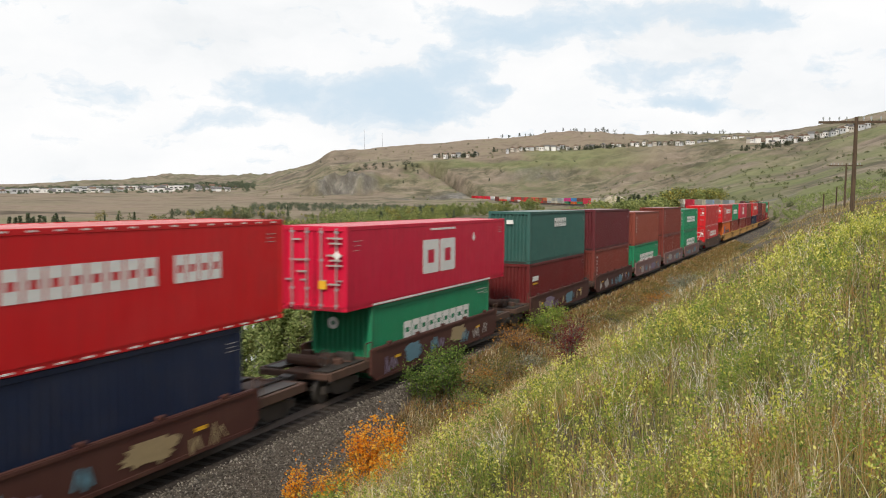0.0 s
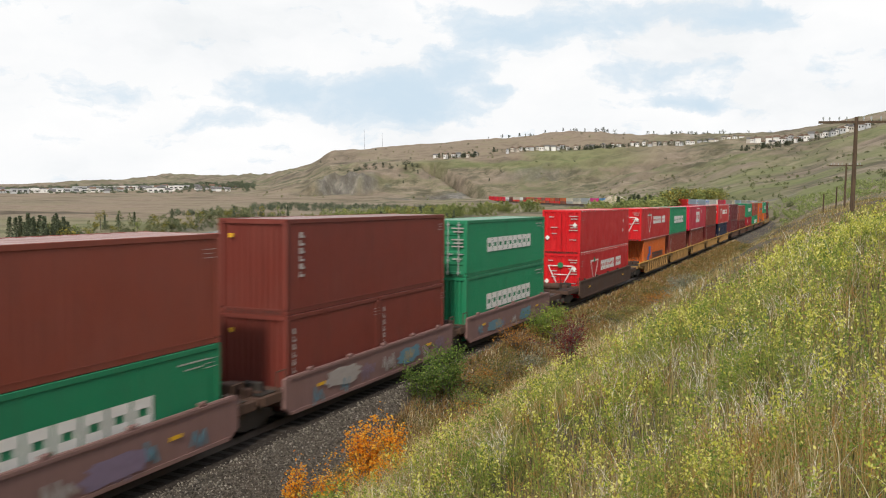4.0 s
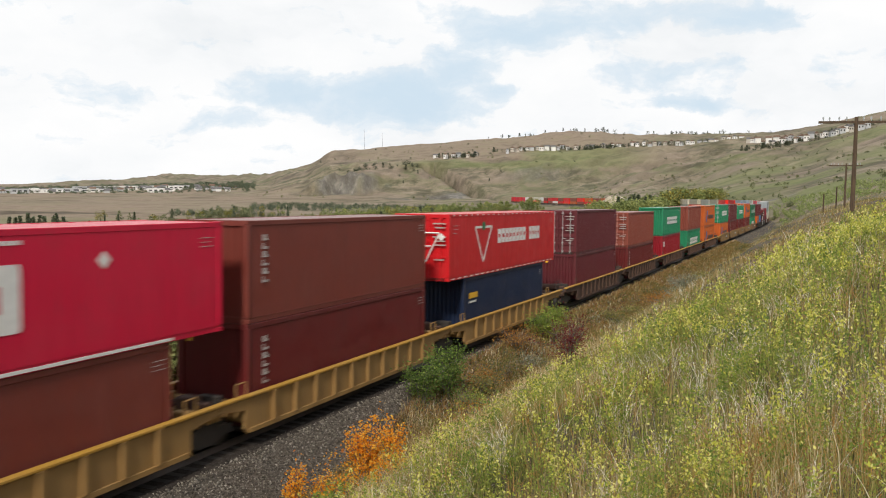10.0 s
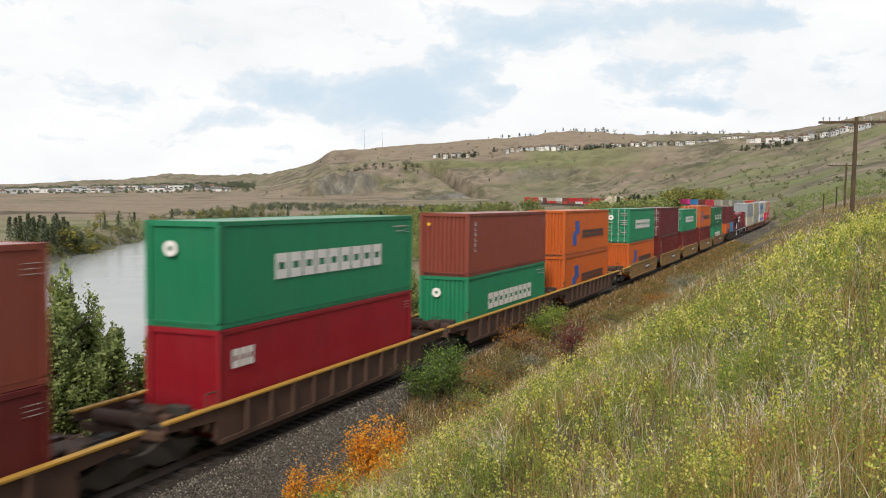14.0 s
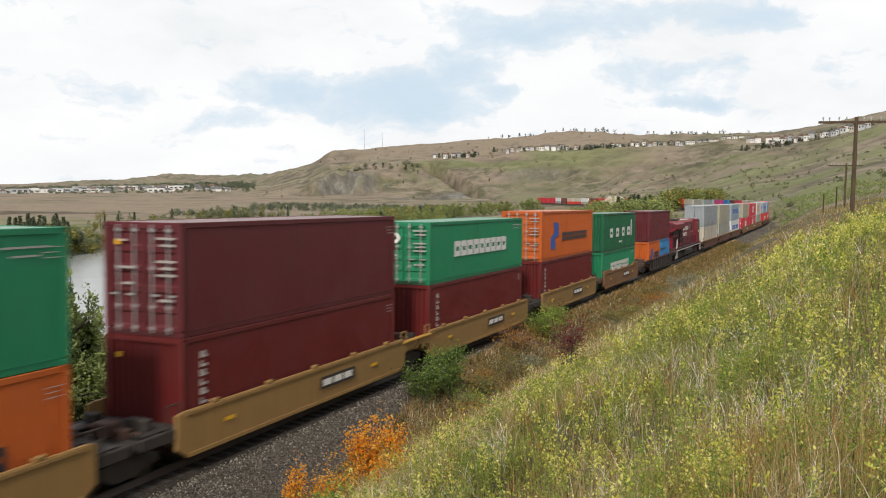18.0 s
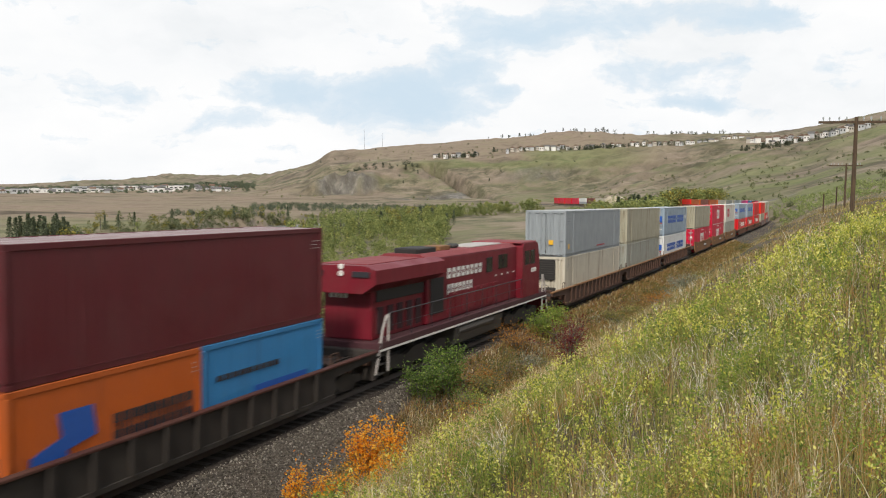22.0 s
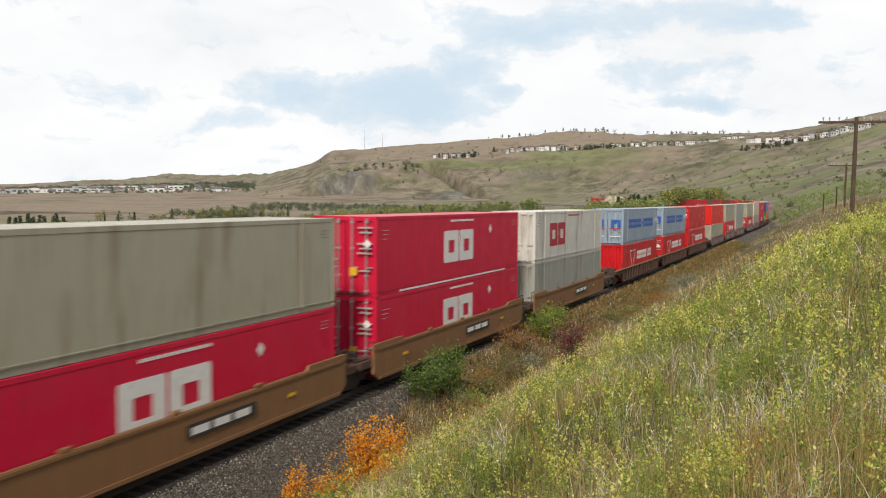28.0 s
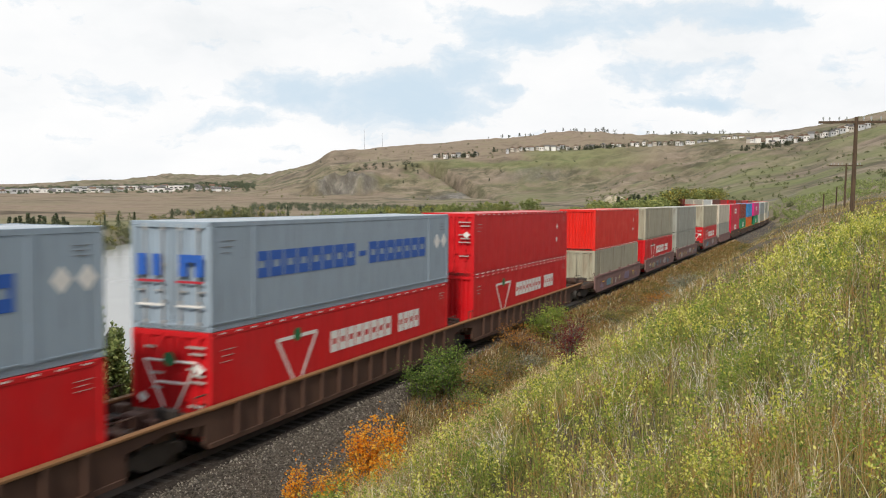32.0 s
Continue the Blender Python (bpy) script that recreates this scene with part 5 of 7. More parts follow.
    for tx in (-6.6, 6.6):
        tr = p("truck", lambda bm: box(bm, -2.6, 2.6, -0.9, 0.9, 0.5, 0.9), M_DARK, "grimy six-wheel truck", m=pose(tx, 0, 0))
        for sy in (-1, 1):
            p("side_frame", lambda bm: prism(bm, [(-2.75, 0.45), (-2.75, 0.85), (-2.2, 0.95), (-1.2, 0.78), (-0.4, 1.0), (0.4, 1.0), (1.2, 0.78), (2.2, 0.95), (2.75, 0.85), (2.75, 0.45), (2.1, 0.4), (1.2, 0.25), (0.5, 0.4), (-0.5, 0.4), (-1.2, 0.25), (-2.1, 0.4)], -0.1, 0.1), M_GRIME, parent=tr, m=pose(0, sy * 1.15, 0))
            for x in (-2.0, 0, 2.0):
                p("wheel", lambda bm: (rod(bm, (0, -0.07, 0), (0, 0.07, 0), 0.53, 24), rod(bm, (0, -0.3, 0), (0, -0.07, 0), 0.16, 10)), M_STEEL, parent=tr, m=pose(x, sy * 0.7535, 0.53, 0, 0, 0 if sy < 0 else 180))
    # steps, couplers, rails
    for sx in (-1, 1):
        p("pilot", lambda bm: box(bm, sx * 10.75 - 0.12, sx * 10.75 + 0.12, -1.45, 1.45, 0.3, 1.4, 0.04), M_LOCO if sx > 0 else M_GRIME)
        p("coupler", lambda bm: box(bm, sx * 11.2 - 0.4, sx * 11.2 + 0.4, -0.16, 0.16, 0.75, 1.08, 0.05), M_STEEL)
        for sy in (-1, 1):
            for z in (0.45, 0.8, 1.12):
                p("step", lambda bm: box(bm, sx * 10.35 - 0.3, sx * 10.35 + 0.3, sy * 1.38 - 0.12, sy * 1.38 + 0.12, z, z + 0.05), M_STEEL)
            p("end_handrail", lambda bm: (rod(bm, (sx * 10.75, sy * 1.46, 0.5), (sx * 10.2, sy * 1.46, 2.1), 0.045, 6), rod(bm, (sx * 10.2, sy * 1.46, 2.1), (sx * 9.9, sy * 1.46, 2.55), 0.045, 6), rod(bm, (sx * 9.75, sy * 1.46, 0.5), (sx * 9.75, sy * 1.46, 2.6), 0.045, 6)), M_CODE, "grey-white grab rail")
    for sy in (-1, 1):
        p("walkway_handrail", lambda bm: ([rod(bm, (x, sy * 1.46, 1.6), (x, sy * 1.46, 2.62), 0.018, 5) for x in np.arange(-9.7, 6, 1.95)], rod(bm, (-9.75, sy * 1.46, 2.62), (6.0, sy * 1.46, 2.62), 0.022, 6), rod(bm, (-9.75, sy * 1.46, 2.15), (6.0, sy * 1.46, 2.15), 0.012, 5)), M_MARK_DARK, "thin dark walkway handrail")
    return root


# ---------- the train ----------
MOVERS = []      # thing, place along the track at the start, height above the rail
UNITS = []


def unit(c, upper, lower, style, ribs=True):
    """One well with its load: c is the middle's place along the track at the start. Loads: kind, then 40, 53 or 20, l for low, d for doors towards the front of the train."""
    UNITS.append((c, upper, lower, style, ribs))


unit(15.0, "leaf 53 d", "navy 40", "red_brown", False)
unit(35.0, "mono 53 d", "green 40 l", "red_brown", False)
unit(53.7, "teal 40", "badged 40", "red_brown", False)
unit(68.9, "maroon 40", "brown 40", "red_brown", False)
unit(83.7, "rust 40", "green 40 l", "pink", False)
unit(99.1, "brown 40", "brown 20+brown 20", "pink", False)
unit(113.9, "green 40 d l", "green 40", "pink", False)
unit(136.05, "plainred 53 d", "leaf 53 d", "brown", False)
unit(157.9, "leaf 53 d", "orange 40", "yellow")
unit(173.2, "green 40", "brown 40", "yellow")
unit(189.4, "mono 53", "brown 40", "yellow")
unit(204.8, "brown 40", "dark 40", "yellow")
unit(221.3, "leaf 53 d", "navy 40", "yellow")
unit(241.05, "maroon 40 d", "maroon 40", "brown")
unit(258.15, "rustplain 40 d", "dark 40 l", "brown")
unit(276.0, "green 40", "cherry 40", "brown")
unit(294.3, "rust 40", "green 40", "brown")
unit(310.8, "orange 40", "orange 40", "brown")
unit(331.15, "green 40 d", "orange 40", "yellow", False)
unit(346.95, "maroon 40 d", "dark 40", "yellow", False)
unit(362.4, "green 40 d l", "dark 40", "yellow", False)
unit(378.2, "orange 40 d", "dark 40", "yellow", False)
unit(393.9, "forest 40", "green 40 l", "tan", False)
unit(413.2, "maroon 40", "orange 20 l+blue 20 l", "dark")
unit(456.6, "grey 53 d", "cream 53", "rusty")
unit(475.75, "olive 53 d", "pale 53 d", "rusty")
unit(494.9, "haul 53 d", "haulwhite 53 d", "rusty")
unit(518.5, "olive 53", "mono 53 d", "tan", False)
unit(537.6, "mono 53 d", "mono 53 d", "tan", False)
unit(556.8, "creammono 53 d", "pale 53 d", "tan", False)
unit(580.8, "haul 53 d", "leaf 53", "rusty")
unit(600.7, "haul 53 d", "leaf 53 d", "rusty")
unit(619.9, "plainred 53 d", "leaf 53", "rusty")
unit(643.6, "scarlet 53", "olive 53 d", "pink", False)
unit(663.3, "olive 53 d", "leaf 53", "pink", False)
unit(682.6, "pale 53 d", "pale 53 d", "pink", False)
unit(706.6, "olive 53 d", "leaf 53 d", "pink", False)
unit(726.1, "cream 53 d", "pale 53 d", "pink", False)
unit(745.6, "mono 53 d", "mono 53 d", "brown", False)
unit(763.4, "brown 40", "green 40", "brown")
unit(779.9, "blue 40", "orange 40", "brown")
unit(798.6, "magenta 53", "green 40", "brown")
unit(820.0, "grey 53", "pale 53", "brown")
random.seed(5)
for i, kinds in enumerate("pale+cream cream+grey orange+brown rust+plainred orange+plainred scarlet+rust rust+orange plainred+scarlet rust+leaf plainred+white leaf+rust brown+plainred white+pale cream+leaf cream+scarlet brown+maroon haulwhite+grey mono+mono plainred+mono mono+leaf leaf+mono".split()):
    up, lo = (k if k in KIND else "haulwhite" for k in kinds.split("+"))
    unit(842.0 + 19.2 * i, up + " 53", lo + " 53", "brown")


def build_train():
    protos = {}
    size = {"53": 16.15, "40": 12.19, "20": 6.06}

    def load(spec, c, up, far=False):
        bits = spec.split()
        L, h = size[bits[1]], 2.591 if "l" in bits[2:] else 2.896
        near = "door" if "d" in bits[2:] else "front"
        key = (bits[0], L, h, near, far)
        if key in protos:
            ob = copy_thing(protos[key], along(c, 0, up))
        else:
            ob = protos[key] = container(bits[0], L, h, near, far)
        MOVERS.append((ob, c, up))
        return up + h

    for i, (c, upper, lower, style, ribs) in enumerate(UNITS):
        wl = lambda u: 16.35 if " 53" in u[2] else 12.4
        L = wl(UNITS[i])
        prev = c - UNITS[i - 1][0] - (L + wl(UNITS[i - 1])) / 2 if i else 3.2
        nxt = UNITS[i + 1][0] - c - (L + wl(UNITS[i + 1])) / 2 if i + 1 < len(UNITS) else 3.0
        jn, jf = (round(min(max(g / 2, 1.2), 3.6), 1) for g in (prev, nxt))
        far = i > 36
        key = ("car", L, style, ribs, jn, jf, far)
        if key in protos:
            car = copy_thing(protos[key], along(c))
        else:
            car = protos[key] = well_car(L, style, ribs, jn, jf, far)
        MOVERS.append((car, c, 0.0))
        if "+" in lower:
            a, b = lower.split("+")
            top = load(a, c - 3.06, 0.35)
            load(b, c + 3.06, 0.35)
        else:
            top = load(lower, c, 0.35, far)
        load(upper, c, top + 0.012, far)
    MOVERS.append((locomotive(), 433.4, 0.0))


build_train()


# ---------- poles ----------
M_POLE = Nodes("weathered_pole_wood", 0.9)
M_POLE.color(M_POLE.ramp(M_POLE.noise(M_POLE.coords(scale=(8, 8, 0.6)), 3, 6), [(0.3, (0.045, 0.030, 0.019, 1)), (0.7, (0.11, 0.070, 0.040, 1))]))
M_POLE = M_POLE.m
M_INSUL = flat("grey_insulator", (0.35, 0.38, 0.38, 1), 0.3)


def utility_pole(x, y, h, turn, arms=1):
    root = tagged(new("utility_pole"), "old brown wooden utility pole with a crossarm", "pole", "poles along the track")
    root.matrix_basis = pose(x, y, ground_at(x, y) - 0.3, 0, 0, turn)
    bm = bmesh.new()
    rod(bm, (0, 0, 0), (0.06, 0, h + 0.2), 0.125, 12, 0.09)
    part("post", done("post", bm, M_POLE), root)
    for a in range(arms):
        z = h - 0.05 - 0.6 * a
        bm = bmesh.new()
        box(bm, -1.72, 1.72, -0.06, 0.06, z - 0.06, z + 0.06, 0.01)
        arm = part("crossarm", done("crossarm", bm, M_POLE), root)
        for xx in (-1.5, -1.2, -0.75, -0.4, 0.4, 0.75, 1.2, 1.5):
            bm = bmesh.new()
            rod(bm, (xx, 0, z + 0.05), (xx, 0, z + 0.2), 0.02, 6)
            rod(bm, (xx, 0, z + 0.15), (xx, 0, z + 0.27), 0.05, 8, 0.03)
            part("insulator", done("insulator", bm, M_INSUL), arm)
    return root


utility_pole(20.5, 44.4, 10.52 - ground_at(20.5, 44.4), -10)
utility_pole(44.4, 98.0, 9.3 - ground_at(44.4, 98.0), -12)


def fence_post(x, y, top):
    z = ground_at(x, y)
    bm = bmesh.new()
    rod(bm, (0, 0, -0.3), (0.03, 0, top - z), 0.09, 8, 0.07)
    post = tagged(new("fence_post", done("fence_post", bm, M_POLE)), "weathered grey-brown wooden fence post on the bank", "post")
    post.matrix_basis = pose(x, y, z)


fence_post(41.2, 96.0, 5.9)
fence_post(44.8, 101.0, 6.6)


# ---------- plants ----------
def leaf_material(name, stops, glow=0.35, rough=0.75, patch=0.0, size=0.6):
    """Leaves that let some light through, each piece of its own tone."""
    k = Nodes(name, rough, spec=0.2)
    geo = k.n("NewGeometry")
    fac = geo.outputs["Random Per Island"]
    if patch:
        sub, add = k.n("Math"), k.n("Math")
        sub.operation = add.operation = "MULTIPLY_ADD"
        sub.inputs[1].default_value, sub.inputs[2].default_value = 2.6 * patch, -1.3 * patch + 0.5 * patch
        add.inputs[1].default_value = 1 - patch
        k.link(k.noise(k.coords(), size, 3, 0.5), sub.inputs[0])
        k.link(fac, add.inputs[0])
        k.link(sub.outputs["Value"], add.inputs[2])
        fac = add.outputs["Value"]
    c = k.ramp(fac, stops)
    k.color(c)
    tr, mx = k.n("BsdfTranslucent"), k.n("MixShader", Fac=glow)
    k.link(c, tr.inputs["Color"])
    k.link(k.b.outputs["BSDF"], mx.inputs[1])
    k.link(tr.outputs["BSDF"], mx.inputs[2])
    k.link(mx.outputs["Shader"], k.t.nodes["Material Output"].inputs["Surface"])
    return k.m


def c3(r, g, b):
    return (r, g, b, 1)


M_WEED = leaf_material("yellow_green_weed", [(0.0, c3(.065, .12, .028)), (0.3, c3(.15, .23, .045)), (0.6, c3(.29, .35, .07)), (0.85, c3(.46, .47, .10)), (1.0, c3(.62, .59, .2))], 0.45, 0.75, 0.5, 0.6)
M_BLOSSOM = leaf_material("yellow_leaf_tips", [(0.0, c3(.40, .43, .06)), (0.5, c3(.60, .57, .10)), (1.0, c3(.80, .76, .30))], 0.45)
M_GREEN_BLADE = leaf_material("green_grass", [(0.0, c3(.065, .08, .022)), (0.3, c3(.165, .18, .045)), (0.55, c3(.28, .27, .08)), (0.8, c3(.42, .36, .13)), (1.0, c3(.66, .58, .34))], 0.4, 0.75, 0.35, 0.9)
M_TAN_BLADE = leaf_material("dry_grass", [(0.0, c3(.19, .10, .035)), (0.3, c3(.31, .20, .075)), (0.55, c3(.40, .30, .135)), (0.8, c3(.54, .45, .27)), (1.0, c3(.80, .74, .58))], 0.25, 0.75, 0.3, 0.7)
M_GOLD_BLADE = leaf_material("golden_grass", [(0.0, c3(.36, .25, .10)), (0.5, c3(.60, .48, .22)), (1.0, c3(.88, .80, .54))], 0.35, 0.7, 0.3, 0.6)
M_RUST_BLADE = leaf_material("rust_grass", [(0.0, c3(.12, .06, .025)), (0.5, c3(.24, .125, .045)), (1.0, c3(.34, .22, .095))], 0.25, 0.75, 0.4, 0.4)
M_BRUSH = leaf_material("autumn_brush", [(0.0, c3(.04, .05, .018)), (0.3, c3(.115, .125, .036)), (0.58, c3(.20, .18, .058)), (0.78, c3(.31, .18, .05)), (0.92, c3(.40, .22, .06)), (1.0, c3(.46, .40, .24))], 0.25, 0.75, 0.45, 0.35)
M_ORANGE_LEAF = leaf_material("orange_leaf", [(0.0, c3(.60, .17, .012)), (0.5, c3(.84, .36, .025)), (1.0, c3(.90, .60, .09))], 0.5)
M_GOLD_LEAF = leaf_material("golden_leaf", [(0.0, c3(.42, .30, .04)), (0.5, c3(.62, .46, .06)), (1.0, c3(.80, .66, .16))], 0.45)
M_RUST_LEAF = leaf_material("rust_leaf", [(0.0, c3(.22, .09, .02)), (0.5, c3(.40, .17, .035)), (1.0, c3(.52, .30, .08))], 0.35)
M_GREEN_LEAF = leaf_material("green_leaf", [(0.0, c3(.055, .10, .025)), (0.6, c3(.13, .21, .045)), (1.0, c3(.27, .34, .08))], 0.4)
M_POPLAR_LEAF = leaf_material("poplar_leaf", [(0.0, c3(.14, .19, .07)), (0.5, c3(.28, .34, .12)), (1.0, c3(.50, .52, .22))], 0.5, 0.6, 0.3, 0.8)
M_SAGE = leaf_material("silver_sage", [(0.0, c3(.14, .15, .10)), (0.6, c3(.25, .26, .18)), (1.0, c3(.40, .40, .31))], 0.25)
M_PALE_BLADE = leaf_material("bleached_grass", [(0.0, c3(.42, .36, .24)), (0.5, c3(.66, .61, .46)), (1.0, c3(.88, .85, .74))], 0.2, 0.6)
M_OCHRE_BLADE = leaf_material("ochre_stalks", [(0.0, c3(.30, .13, .03)), (0.5, c3(.48, .24, .06)), (1.0, c3(.62, .38, .13))], 0.25)
# distance haze is put into this grey-green foliage colour
M_FAR_WOODS = leaf_material("hazy_wood_foliage", [(0.0, c3(.085, .105, .075)), (0.6, c3(.13, .155, .10)), (1.0, c3(.20, .205, .12))], 0.3, 0.8, 0.4, 0.02)
M_RED_LEAF = leaf_material("dark_red_leaf", [(0.0, c3(.09, .012, .016)), (1.0, c3(.19, .035, .035))], 0.3)
M_CONIFER = leaf_material("spruce_needles", [(0.0, c3(.078, .10, .062)), (1.0, c3(.165, .185, .105))], 0.15)
M_WOODS = leaf_material("wood_foliage", [(0.0, c3(.08, .11, .04)), (0.4, c3(.18, .22, .075)), (0.75, c3(.30, .32, .11)), (1.0, c3(.46, .41, .12))], 0.35, 0.75, 0.35, 0.12)
M_BANK_WOODS = leaf_material("shaded_wood_foliage", [(0.0, c3(.085, .10, .055)), (0.45, c3(.15, .17, .085)), (0.8, c3(.23, .23, .11)), (1.0, c3(.33, .29, .12))], 0.3, 0.8, 0.4, 0.08)
M_HILL_TREE = leaf_material("dark_hill_foliage", [(0.0, c3(.045, .056, .040)), (0.6, c3(.080, .092, .060)), (1.0, c3(.13, .135, .08))], 0.2, 0.8)
M_YELLOW_WOODS = leaf_material("yellow_wood_foliage", [(0.0, c3(.10, .11, .035)), (0.6, c3(.22, .21, .055)), (1.0, c3(.42, .34, .07))], 0.35)
M_BARK = flat("grey_bark", (0.13, 0.115, 0.095, 1), 0.9)


def blades(P, h, w, bend, rng):
    """Narrow bent blades of grass, three triangles each."""
    n = len(P)
    a, lean = rng.uniform(0, 6.283, n), rng.uniform(0.15, 1.0, n) * bend
    side = np.stack([np.cos(a), np.sin(a), np.zeros(n)], -1) * (w / 2)[:, None]
    b = rng.uniform(0, 6.283, n)
    out = np.stack([np.cos(b), np.sin(b), np.zeros(n)], -1)
    up = np.array([0, 0, 1.0])
    mid = P + up * (h * 0.6)[:, None] + out * (h * lean * 0.3)[:, None]
    tip = P + up * (h * (1 - 0.35 * lean))[:, None] + out * (h * lean)[:, None]
    V = np.stack([P - side, P + side, mid - side * 0.7, mid + side * 0.7, tip], 1).reshape(-1, 3)
    base = np.arange(n)[:, None] * 5
    F = (base[:, None] + np.array([[0, 1, 3], [0, 3, 2], [2, 3, 4]])[None]).reshape(-1, 3)
    return V, F


def arcs(P, length, w, rng):
    """Long drooping blades in five steps."""
    n, m = len(P), 6
    a, b = rng.uniform(0, 6.283, n), rng.uniform(0, 6.283, n)
    side = np.stack([np.cos(a), np.sin(a), np.zeros(n)], -1) * (w / 2)[:, None]
    out = np.stack([np.cos(b), np.sin(b), np.zeros(n)], -1)
    droop = rng.uniform(0.4, 1.9, n)
    V, c = [], P.copy()
    for i in range(m):
        t = i / (m - 1)
        ang = droop * t * 1.3 + 0.1
        taper = 1 - 0.85 * t
        V += [c - side * taper, c + side * taper]
        c = c + (np.array([0, 0, 1.0]) * np.cos(ang)[:, None] + out * np.sin(ang)[:, None]) * (length / (m - 1))[:, None]
    V = np.stack(V, 1).reshape(-1, 3)
    q = np.array([[2 * i, 2 * i + 1, 2 * i + 3, 2 * i + 2] for i in range(m - 1)])
    F = (np.arange(n)[:, None, None] * (2 * m) + q[None]).reshape(-1, 4)
    return V, F


def leaves(P, size, rng, flatten=0.5, long=1.6):
    """Pointed leaves, one folded quad each."""
    n = len(P)
    d = rng.normal(size=(n, 3))
    d[:, 2] = d[:, 2] * flatten + 0.25
    d /= np.linalg.norm(d, axis=1)[:, None]
    e = np.cross(d, rng.normal(size=(n, 3)))
    e /= np.linalg.norm(e, axis=1)[:, None] + 1e-9
    s = (size * rng.uniform(0.6, 1.3, n))[:, None]
    V = np.stack([P, P + d * s * long * 0.45 + e * s * 0.5, P + d * s * long, P + d * s * long * 0.45 - e * s * 0.5], 1).reshape(-1, 3)
    F = (np.arange(n)[:, None] * 4 + np.arange(4)).reshape(-1, 4)
    return V, F


def scatter(bins, lift, hi_d, rng):
    """Points on the bank, thinner with the distance from the lookout; the edge creeps over the ballast further on."""
    out = []
    for r0, r1, per in bins:
        n = int(per * (r1 * r1 - r0 * r0) * 0.7)
        r, a = np.sqrt(rng.uniform(r0 * r0, r1 * r1, n)), rng.uniform(-0.7, 0.7, n)
        x, y = r * np.sin(a), r * np.cos(a)
        tuft = 0.16 * np.clip(r / 10, 0.8, 4)                # plants stand in tufts
        j = rng.randint(0, max(1, n // 9), n)
        x, y = x[j] + rng.normal(size=n) * tuft[j], y[j] + rng.normal(size=n) * tuft[j]
        r = np.hypot(x, y)
        d, s = beside(x, y)
        edge = np.interp(s, [14, 22, 27, 32, 60, 120], [4.1, 3.6, 3.0, 2.2, 1.95, 2.1]) + lift
        ok = (d > edge + 0.45 * waves(x, y, 5, 61)) & (d < hi_d) & (s > 1)
        x, y = x[ok], y[ok]
        out.append(np.stack([x, y, land(x, y), r[ok], d[ok], s[ok]], -1))
    return np.concatenate(out)


def stuff(name, V, F, mat, label, category):
    return tagged(new(name, mesh_of(name, V, F, mat)), label, category, kind="stuff")


